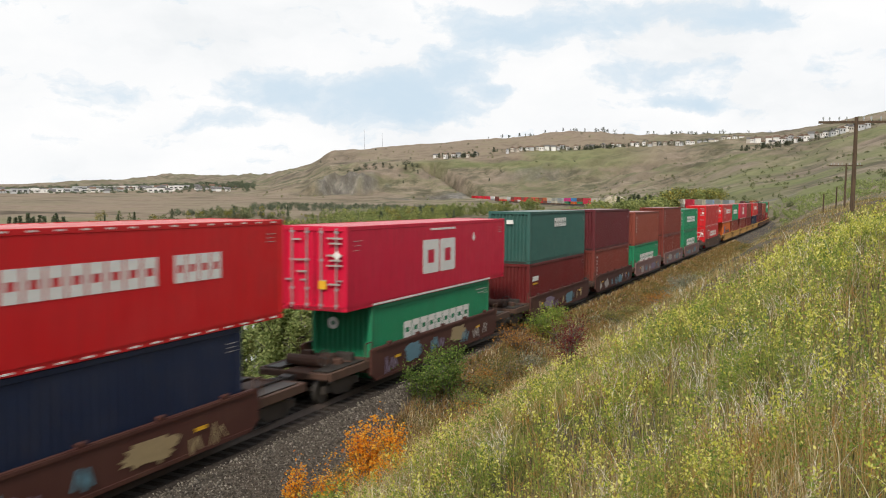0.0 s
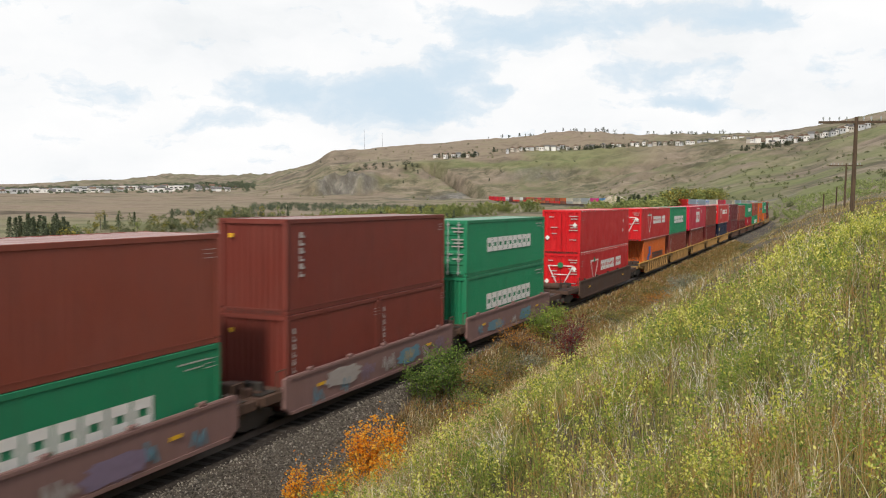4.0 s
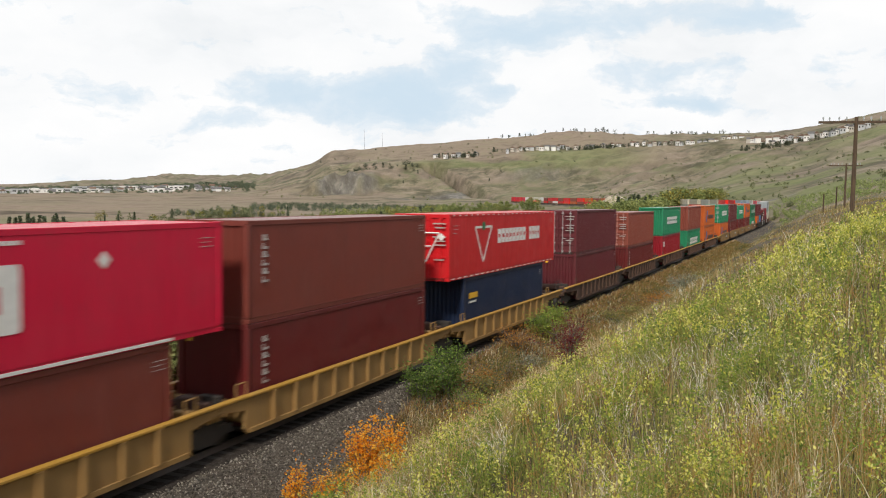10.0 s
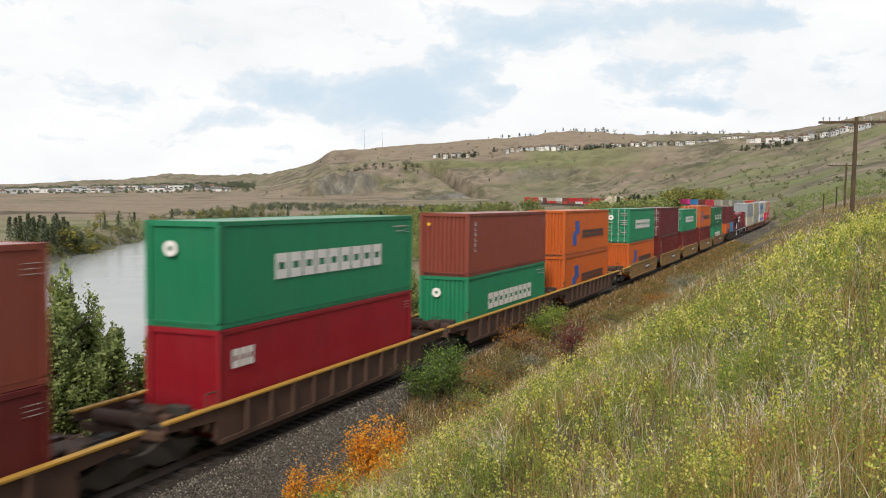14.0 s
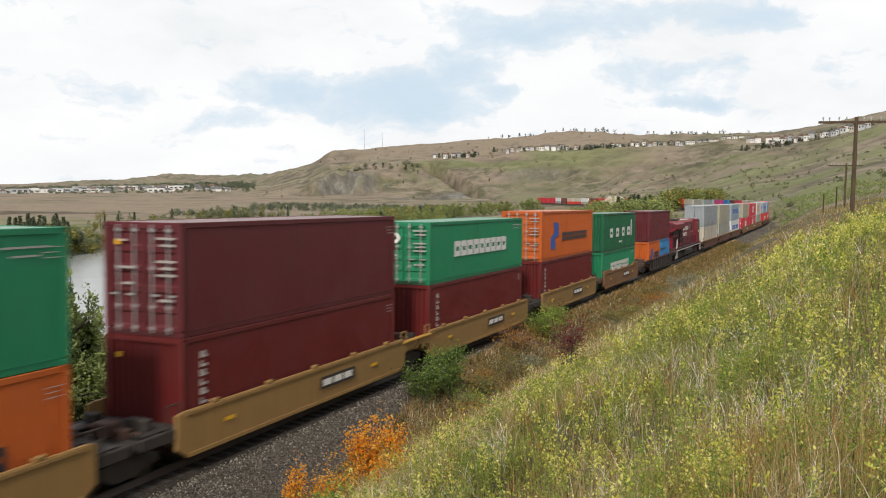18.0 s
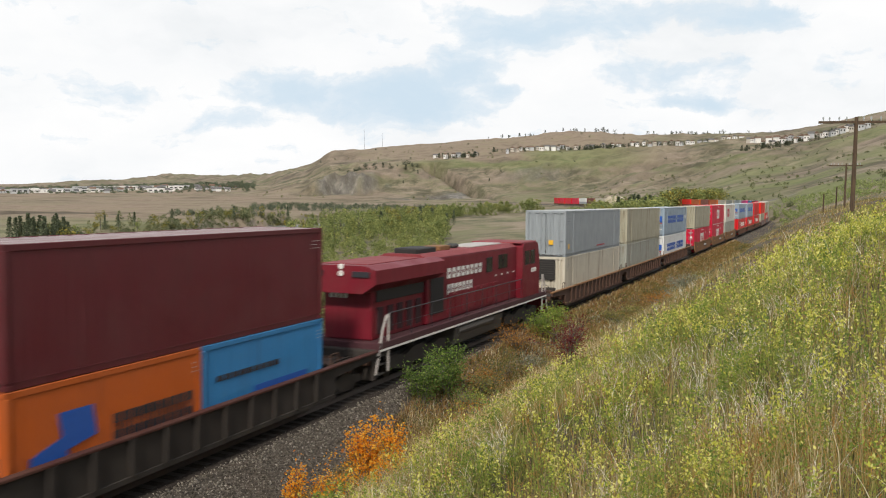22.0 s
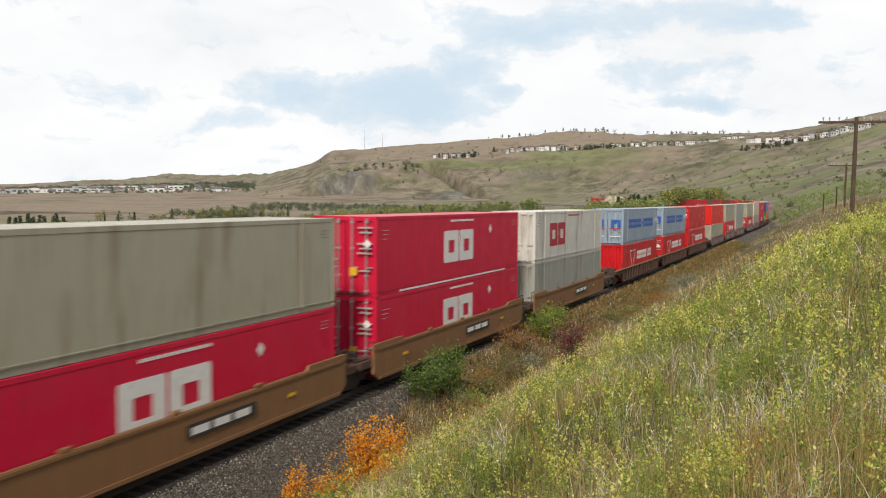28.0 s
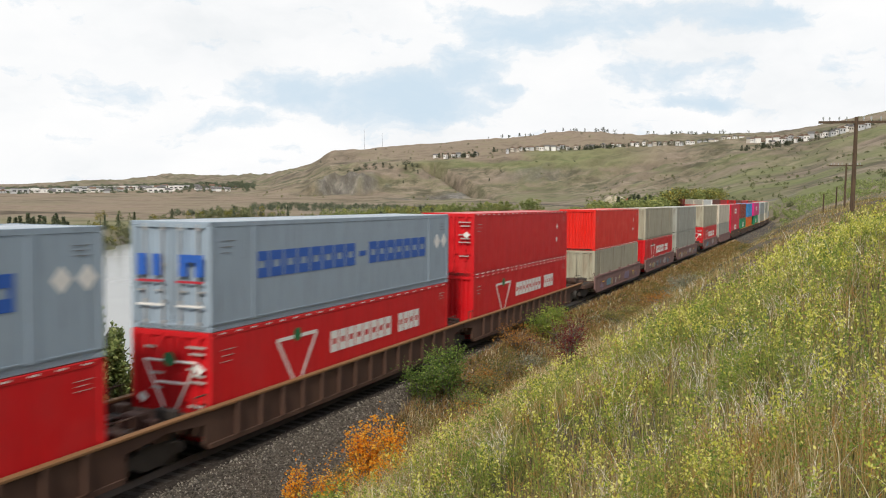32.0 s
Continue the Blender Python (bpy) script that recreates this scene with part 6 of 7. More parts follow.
def build_bank():
    rng = np.random.RandomState(3)
    grow = lambda r: np.clip(r / 10, 0.5, 7.0)

    def in_bloom(P, blur):
        """The yellow-green stretch near the lookout and along the brow."""
        d, s = P[:, 4], P[:, 5]
        reach = np.interp(d, [4, 8, 9, 10, 12, 14, 15.5, 17.5, 20, 24], [4, 9, 18, 23, 27, 31, 35, 46, 60, 64])
        return reach * (1 + 0.22 * waves(P[:, 0], P[:, 1], 8, 71)) + rng.normal(0, 1, len(P)) * blur > s

    def plants(Q, many, height, size, spread):
        """Stems with leaves towards the top."""
        k = grow(Q[:, 3])
        h = height * np.clip(1.05 - Q[:, 3] / 170, 0.6, 1.0) * rng.uniform(0.5, 1.2, len(Q)) * (1 + 0.45 * waves(Q[:, 0], Q[:, 1], 1.6, 77))
        n = np.clip(many / k ** 0.7, 6, many).astype(int)
        idx = np.repeat(np.arange(len(Q)), n)
        t = rng.uniform(0.12, 1.0, len(idx)) ** 0.65
        sp = spread * k[idx] ** 0.85 * (0.45 + 0.7 * t)
        base = Q[idx, :3] + np.stack([rng.normal(size=len(idx)) * sp, rng.normal(size=len(idx)) * sp, h[idx] * t], -1)
        return leaves(base, size * k[idx] ** 0.75, rng, 0.7, 1.9)

    def sprigs(Q, many, height, size, blossom):
        """Upright stems with leaves close about them; the topmost turn yellow on some."""
        k = grow(Q[:, 3])
        h = height * np.clip(1.05 - Q[:, 3] / 170, 0.6, 1.0) * rng.uniform(0.55, 1.25, len(Q)) * (1 + 0.35 * waves(Q[:, 0], Q[:, 1], 1.6, 77))
        n = np.clip(many / k ** 0.6, 5, many).astype(int)
        idx = np.repeat(np.arange(len(Q)), n)
        lean = rng.normal(size=(len(Q), 2)) * 0.13
        t = rng.uniform(0.1, 1.0, len(idx)) ** 0.8
        sp = 0.026 * k[idx] ** 0.9 * (1.35 - 0.7 * t)
        base = Q[idx, :3] + np.stack([rng.normal(size=len(idx)) * sp + lean[idx, 0] * h[idx] * t, rng.normal(size=len(idx)) * sp + lean[idx, 1] * h[idx] * t, h[idx] * t], -1)
        top = (t > 0.62) & blossom[idx]
        for sel, mat, name, label, q in ((~top, M_WEED, "weeds", "yellow-green leafy weeds on the bank", 1.0), (top, M_BLOSSOM, "yellow_weed_tips", "yellow leaf clusters at the tips of the weeds", 1.15)):
            V, F = leaves(base[sel], q * size * k[idx][sel] ** 0.72, rng, 1.3, 1.7)
            stuff(name, V, F, mat, label, "weeds")
        V, F = blades(Q[:, :3], h, 0.006 * k ** 0.85, 0.2, rng)
        stuff("weed_stems", V, F, M_GREEN_BLADE, "green upright weed stems", "weeds")

    P = scatter([(2.5, 9, 118), (9, 16, 62), (16, 30, 30), (30, 60, 9), (60, 150, 2.2), (150, 340, 0.4)], 0.4, 40, rng)
    bright = in_bloom(P, 2.0)
    patch = 0.8 * waves(P[:, 0], P[:, 1], 1.7, 73) - 0.45 * waves(P[:, 0], P[:, 1], 7, 83) + 0.35 * rng.normal(size=len(P)) - 0.3 * smooth(1.0, 4, P[:, 0]) * (1 - smooth(8, 13, P[:, 3])) - 0.4 * (1 - smooth(5.0, 6.5, P[:, 3])) * (P[:, 0] > 0.6)
    Q = P[bright & (patch > -0.08)]
    tips = 0.9 * waves(Q[:, 0], Q[:, 1], 2.4, 75) + 0.5 * rng.normal(size=len(Q)) - 0.25 * smooth(6, 12, Q[:, 3]) + 0.5 * smooth(16, 26, Q[:, 3]) > 0.0
    sprigs(Q, 33, 0.64, 0.019, tips)
    V, F = plants(P[~bright & (patch > -0.15)], 20, 0.40, 0.0145, 0.075)
    stuff("brush", V, F, M_BRUSH, "brown and rust autumn brush on the bank", "brush")
    S = P[~bright & (P[:, 3] < 70) & (waves(P[:, 0], P[:, 1], 5, 95) > 0.55)]
    V, F = plants(S, 22, 0.42, 0.015, 0.08)
    stuff("sagebrush", V, F, M_SAGE, "silvery grey-green sage on the bank", "brush")
    # grass
    G = scatter([(2.5, 9, 470), (9, 16, 260), (16, 30, 135), (30, 60, 48), (60, 150, 10), (150, 340, 1.0)], 0.0, 46, rng)
    bright = in_bloom(G, 4.0)
    patch = 0.7 * waves(G[:, 0], G[:, 1], 2.2, 81) + 0.45 * waves(G[:, 0], G[:, 1], 7, 83) + 0.4 * rng.normal(size=len(G))
    is_tan = np.where(bright, patch > 0.38, patch > -0.15)
    for sel, mat, name, label, hgt in ((~is_tan, M_GREEN_BLADE, "green_grass", "green grass blades on the bank", 0.42), (is_tan, M_TAN_BLADE, "dry_grass", "dry tan grass blades on the bank", 0.56)):
        Q = G[sel]
        k = grow(Q[:, 3])
        h = hgt * np.clip(1.05 - Q[:, 3] / 170, 0.6, 1.0) * rng.uniform(0.35, 1.35, len(Q))
        V, F = blades(Q[:, :3] - np.array([0, 0, 0.03]), h, 0.0075 * k ** 0.85 * rng.uniform(0.6, 1.5, len(Q)), 0.55, rng)
        stuff(name, V, F, mat, label, "grass")
    # bleached drooping blades and ochre seed stalks in clumps
    A = scatter([(2.5, 9, 360), (9, 16, 130), (16, 30, 34), (30, 60, 7)], 0.6, 40, rng)
    w1 = waves(A[:, 0], A[:, 1], 1.9, 85) + 0.6 * waves(A[:, 0], A[:, 1], 6, 87) + 0.25 * smooth(0, 5, A[:, 0])
    k = grow(A[:, 3])
    for sel, mat, name, label, lng, wid in ((w1 > 0.36, M_PALE_BLADE, "bleached_grass", "bleached drooping grass blades on the bank", 0.52, 0.0105), (w1 < -0.4, M_OCHRE_BLADE, "ochre_stalks", "ochre dry stalks among the weeds", 0.58, 0.0065)):
        Q = A[sel]
        V, F = arcs(Q[:, :3] - np.array([0, 0, 0.03]), lng * rng.uniform(0.5, 1.25, len(Q)), wid * k[sel] ** 0.8 * rng.uniform(0.6, 1.4, len(Q)), rng)
        stuff(name, V, F, mat, label, "grass")
    # pale golden grass down the lower bank
    n = 24000
    s, d = rng.uniform(7, 32, n), rng.uniform(4.6, 11.0, n)
    th, x, y = (np.interp(s, PATH_S, a) for a in (PATH_TH, PATH_X, PATH_Y))
    x, y = x + d * np.cos(th), y - d * np.sin(th)
    r = np.hypot(x, y)
    keep = (waves(x, y, 2.6, 99) + 0.5 * rng.normal(size=n) > np.interp(d, [5, 8, 9.5, 11], [-0.2, 0.0, 0.55, 1.0])) & (r > 5)
    x, y, r = x[keep], y[keep], r[keep]
    V, F = blades(np.stack([x, y, land(x, y) - 0.03], -1), 0.58 * rng.uniform(0.5, 1.3, len(x)), 0.013 * grow(r) ** 0.85, 0.6, rng)
    stuff("golden_grass", V, F, M_GOLD_BLADE, "pale golden dry grass on the lower bank", "grass")
    # rank growth along the toe of the bank
    n = 52000
    s = 15 + 150 * rng.uniform(0, 1, n) ** 1.5
    edge = np.interp(s, [14, 22, 27, 32, 45, 120], [4.1, 3.6, 3.0, 2.1, 1.8, 1.9])
    d = edge + 3.6 * rng.uniform(0, 1, n) ** 1.3
    th, x, y = (np.interp(s, PATH_S, a) for a in (PATH_TH, PATH_X, PATH_Y))
    x, y = x + d * np.cos(th), y - d * np.sin(th)
    r = np.hypot(x, y)
    k = grow(r)
    z = land(x, y)
    half = rng.rand(n) < 0.36
    for sel, mat, name, label in ((half, M_TAN_BLADE, "toe_grass", "dry brown grass along the ballast"), (~half, M_RUST_BLADE, "rust_grass", "rust-brown grass along the ballast")):
        V, F = blades(np.stack([x, y, z - 0.03], -1)[sel], (0.42 * rng.uniform(0.4, 1.4, n))[sel], (0.009 * k ** 0.85)[sel], 0.9, rng)
        stuff(name, V, F, mat, label, "grass")
    pick = rng.rand(n) < 0.16
    V, F = plants(np.stack([x, y, z, r, d, s], -1)[pick], 14, 0.36, 0.018, 0.10)
    stuff("toe_brush", V, F, M_BRUSH, "brown brush along the ballast", "brush")
    # weeds beyond the track
    n = 5000
    s, d = rng.uniform(8, 130, n), -rng.uniform(3.9, 11, n) ** 1.0
    th, x, y = (np.interp(s, PATH_S, a) for a in (PATH_TH, PATH_X, PATH_Y))
    x, y = x + d * np.cos(th), y - d * np.sin(th)
    base = np.repeat(np.stack([x, y, land(x, y)], -1), 8, 0) + rng.normal(size=(8 * n, 3)) * np.array([0.3, 0.3, 0.18]) + np.array([0, 0, 0.35])
    V, F = leaves(base, np.full(len(base), 0.15), rng)
    stuff("lineside_weeds", V, F, M_POPLAR_LEAF, "green weeds beside the track", "weeds")


build_bank()


def shrub(x, y, height, width, mat, label, n_leaf, size, seed, name="shrub", sink=0.0, stems=7):
    """A bush: forked stems and many leaves, uneven in outline."""
    rng = np.random.RandomState(seed)
    root = tagged(new(name), label, "bush")
    root.matrix_basis = pose(x, y, ground_at(x, y) - sink)
    bm = bmesh.new()
    tips = []
    for i in range(stems):
        a, q = rng.uniform(0, 6.283), rng.uniform(0.15, 0.5) * width
        hgt = height * rng.uniform(0.55, 0.98)
        b = Vector((q * math.cos(a), q * math.sin(a), hgt))
        mid = Vector((b.x * 0.35, b.y * 0.35, hgt * 0.5))
        rod(bm, (0.05 * math.cos(a), 0.05 * math.sin(a), -0.1), mid, 0.018, 5, 0.012)
        rod(bm, mid, b, 0.012, 5, 0.004)
        tips += [(mid.lerp(b, u), 0.12 * width * (1.25 - 0.85 * u)) for u in np.linspace(-0.3, 1.0, 7)]
        for _ in range(3):
            u = rng.uniform(0.2, 0.8)
            st = mid.lerp(b, u)
            e = st + Vector((rng.normal() * 0.2 * width, rng.normal() * 0.2 * width, abs(rng.normal()) * 0.18 * height))
            rod(bm, st, e, 0.008, 4, 0.003)
            tips += [(st.lerp(e, 0.5), 0.1 * width), (e, 0.09 * width)]
    part("branchwork", done("branchwork", bm, M_BARK), root, "thin grey stems")
    pick = rng.randint(0, len(tips), n_leaf)
    base = np.array([tuple(tips[i][0]) for i in pick]) + rng.normal(size=(n_leaf, 3)) * np.array([[tips[i][1]] for i in pick])
    base[:, 2] = np.clip(base[:, 2], 0.05, None)
    V, F = leaves(base, np.full(n_leaf, size), rng)
    part("foliage", mesh_of("foliage", V, F, mat), root)
    return root


shrub(-2.05, 22.6, 2.1, 1.0, M_ORANGE_LEAF, "bright orange young aspen beside the ballast", 2100, 0.047, 1, stems=9)
shrub(-1.25, 22.2, 1.7, 0.8, M_ORANGE_LEAF, "orange aspen shoots beside the ballast", 1000, 0.046, 2, stems=8)
shrub(-2.75, 21.2, 1.05, 1.2, M_ORANGE_LEAF, "low orange aspen shoots beside the ballast", 900, 0.042, 12)
shrub(-1.5, 20.8, 0.95, 1.3, M_ORANGE_LEAF, "low orange aspen shoots on the bank", 700, 0.042, 13)
shrub(-3.45, 20.4, 1.5, 0.7, M_ORANGE_LEAF, "small orange aspen at the ballast edge", 800, 0.045, 3)
shrub(-2.45, 19.8, 0.95, 1.1, M_WEED, "yellow-green low bush at the ballast edge", 700, 0.05, 4)
shrub(-1.0, 21.4, 0.8, 1.0, M_GOLD_LEAF, "low golden shoots on the bank", 600, 0.042, 14)
shrub(-0.75, 31.6, 1.5, 1.5, M_GREEN_LEAF, "leafy green bush at the foot of the bank", 2600, 0.05, 5, stems=13)
shrub(0.15, 33.2, 2.1, 1.9, M_GREEN_LEAF, "tall leafy green bush at the foot of the bank", 3600, 0.055, 15, stems=12)
shrub(1.7, 33.4, 1.2, 1.7, M_BRUSH, "spreading brown autumn bush at the foot of the bank", 1900, 0.045, 6, stems=12)
shrub(1.0, 31.2, 0.9, 1.5, M_WEED, "low yellow-green bush on the bank", 1200, 0.045, 16, stems=11)
shrub(3.5, 24.4, 1.75, 1.25, M_RED_LEAF, "dark red leafy bush on the bank", 1500, 0.036, 7, stems=16)
shrub(5.2, 46.5, 1.25, 2.3, M_WEED, "yellow-green bush on the bank", 2400, 0.065, 8, stems=14)
shrub(6.3, 49.5, 1.2, 1.8, M_WEED, "green bush on the bank", 2000, 0.065, 9, stems=12)
shrub(3.6, 42.5, 1.2, 2.6, M_RUST_LEAF, "rusty orange bush on the bank", 1500, 0.045, 10, stems=16)
shrub(2.6, 37.5, 1.0, 2.4, M_BRUSH, "brown autumn bush on the bank", 1900, 0.045, 11, stems=14)


def build_hummocks():
    """Low autumn bushes scattered up the slope beyond the weeds."""
    rng = np.random.RandomState(33)
    looks = ((M_BRUSH, "low olive-brown bush on the bank"), (M_RUST_LEAF, "low rust-coloured bush on the bank"), (M_SAGE, "low silvery sage bush on the bank"), (M_BRUSH, "low brown autumn bush on the bank"), (M_GREEN_BLADE, "low olive-green bush on the bank"))
    for i in range(22):
        s, d = 27 + 68 * rng.uniform(0, 1) ** 1.4, rng.uniform(2.6, 10.0)
        m = along(s, d)
        mat, label = looks[i % len(looks)]
        w = rng.uniform(1.2, 2.4)
        shrub(m.translation.x, m.translation.y, rng.uniform(0.5, 0.95), w, mat, label, int(620 * w), 0.036 * (0.75 + s / 90), 60 + i, stems=12)


build_hummocks()


# ---------- trees ----------
def crown_arrays(kind, seed, fine=1.0):
    """Leaf clumps of one tree of unit height."""
    rng = np.random.RandomState(seed)
    fat = max(1.0, fine ** -0.55) if fine < 1 else 1.0
    if kind == "conifer":
        n = int(420 * fine)
        t = rng.uniform(0, 1, n) ** 0.75
        a, r = rng.uniform(0, 6.283, n), (1 - t) * 0.17 * rng.uniform(0.35, 1.1, n) + 0.008
        P = np.stack([r * np.cos(a), r * np.sin(a), 0.06 + 0.94 * t - 0.25 * r], -1)
        return leaves(P, np.full(n, 0.05 * fat), rng, 0.4, 1.5)
    if kind == "bushy":
        n = int(620 * fine)
        g = rng.normal(size=(n, 3))
        g /= np.linalg.norm(g, axis=1)[:, None]
        q = rng.randint(0, 7, n)
        c = rng.normal(size=(7, 3)) * np.array([0.15, 0.15, 0.17]) + np.array([0, 0, 0.42])
        P = c[q] + g * (0.24 * rng.uniform(0.5, 1.05, n))[:, None]
        P[:, 2] = np.clip(P[:, 2], 0.02, None)
        return leaves(P, np.full(n, 0.045 * fat), rng, 1.0, 1.2)
    if kind == "tall" and fine > 1:
        n, m = int(620 * fine), 26
        z0 = rng.uniform(0.04, 0.72, m)
        a, tilt = rng.uniform(0, 6.283, m), rng.uniform(0.15, 0.75, m) * (1.1 - 0.7 * z0)
        ln = rng.uniform(0.16, 0.36, m) * (1.15 - 0.5 * z0)
        z0[0], tilt[0], ln[0] = 0.5, 0.04, 0.5
        j, u = rng.randint(0, m, n), rng.uniform(0, 1, n)
        P = np.stack([np.cos(a[j]) * np.sin(tilt[j]) * ln[j] * u, np.sin(a[j]) * np.sin(tilt[j]) * ln[j] * u, z0[j] + np.cos(tilt[j]) * ln[j] * u], -1)
        P += rng.normal(size=(n, 3)) * (0.034 * (1.15 - 0.8 * u))[:, None]
        P[:, 2] = np.clip(P[:, 2], 0.02, 1.02)
        return leaves(P, np.full(n, 0.0195), rng, 1.0, 1.45)
    lumps = 9 if kind == "round" else 20
    n = int(620 * fine)
    c = []
    for i in range(lumps):
        t = rng.uniform(0.25, 0.92) if kind == "round" else rng.uniform(0.06, 0.93)
        wide = 0.26 * math.sin(math.pi * min(1, t * 0.95)) ** 0.7 if kind == "round" else 0.20 * (1.1 - t)
        a = rng.uniform(0, 6.283)
        c.append((wide * math.cos(a), wide * math.sin(a), t, (0.12 if kind == "round" else 0.085) * rng.uniform(0.7, 1.25)))
    c = np.array(c)
    j = rng.randint(0, lumps, n)
    g = rng.normal(size=(n, 3))
    g /= np.linalg.norm(g, axis=1)[:, None]
    P = c[j, :3] + g * (c[j, 3] * rng.uniform(0.55, 1.1, n))[:, None]
    return leaves(P, np.full(n, (0.034 if kind == "round" else 0.017 if fine > 1 else 0.03) * fat), rng, 1.0, 1.3)


def trunk_mesh(kind, seed):
    rng = np.random.RandomState(seed + 100)
    bm = bmesh.new()
    rod(bm, (0, 0, -0.05), (0.01, 0, 0.5), 0.02, 7, 0.012)
    rod(bm, (0.01, 0, 0.5), (0.02, 0.01, 0.95), 0.012, 6, 0.002)
    if kind != "conifer":
        for _ in range(7):
            z, a = rng.uniform(0.25, 0.7), rng.uniform(0, 6.283)
            rod(bm, (0, 0, z), (0.17 * math.cos(a), 0.17 * math.sin(a), z + rng.uniform(0.1, 0.25)), 0.008, 5, 0.002)
    return done("trunk", bm, M_BARK)


TREES = {}
for kind, mat in (("round", M_WOODS), ("tall", M_POPLAR_LEAF), ("conifer", M_CONIFER), ("yellow", M_YELLOW_WOODS)):
    for v in range(4):
        V, F = crown_arrays("round" if kind == "yellow" else kind, 7 * v + len(kind), 8.0 if kind == "tall" else 1.0)
        TREES[kind, v] = (trunk_mesh(kind, v), mesh_of("crown", V, F, mat))
TREE_LABEL = dict(round="broad green tree on the river bank, leaves turning", tall="slender green poplar beside the track", conifer="dark green spruce on the river bank", yellow="poplar with yellow autumn leaves on the river bank")
TREE_NAME = dict(round="deciduous_tree", tall="poplar_tree", conifer="spruce_tree", yellow="yellow_poplar_tree")


def tree(kind, x, y, h, rng, spread=1.0):
    root = tagged(new(TREE_NAME[kind]), TREE_LABEL[kind], "tree")
    root.matrix_basis = pose(x, y, ground_at(x, y) - 0.1, 0, 0, rng.uniform(0, 360)) @ Matrix.Diagonal((h * spread, h * spread, h, 1))
    tm, cm = TREES[kind, rng.randint(0, 4)]
    part("trunk", tm, root, "grey trunk and limbs")
    part("crown", cm, root)
    return root


def wood(name, pts, mat, label, fine=0.5, kinds=("round",)):
    """Many trees too far off to tell apart, as one."""
    rng = np.random.RandomState(len(pts))
    Vs, Fs, off = [], [], 0
    base = [crown_arrays(kinds[i % len(kinds)], 50 + i, fine) for i in range(6)]
    zs = land(np.array([p[0] for p in pts]), np.array([p[1] for p in pts]))
    for (x, y, h), z in zip(pts, zs):
        V, F = base[rng.randint(0, 6)]
        a = rng.uniform(0, 6.283)
        R = np.array([[math.cos(a), -math.sin(a), 0], [math.sin(a), math.cos(a), 0], [0, 0, 1]])
        Vs.append((V * np.array([1.25, 1.25, 1.0])) @ R.T * h + np.array([x, y, z - 0.04 * h]))
        Fs.append(F + off)
        off += len(V)
    return stuff(name, np.concatenate(Vs), np.concatenate(Fs), mat, label, "trees")


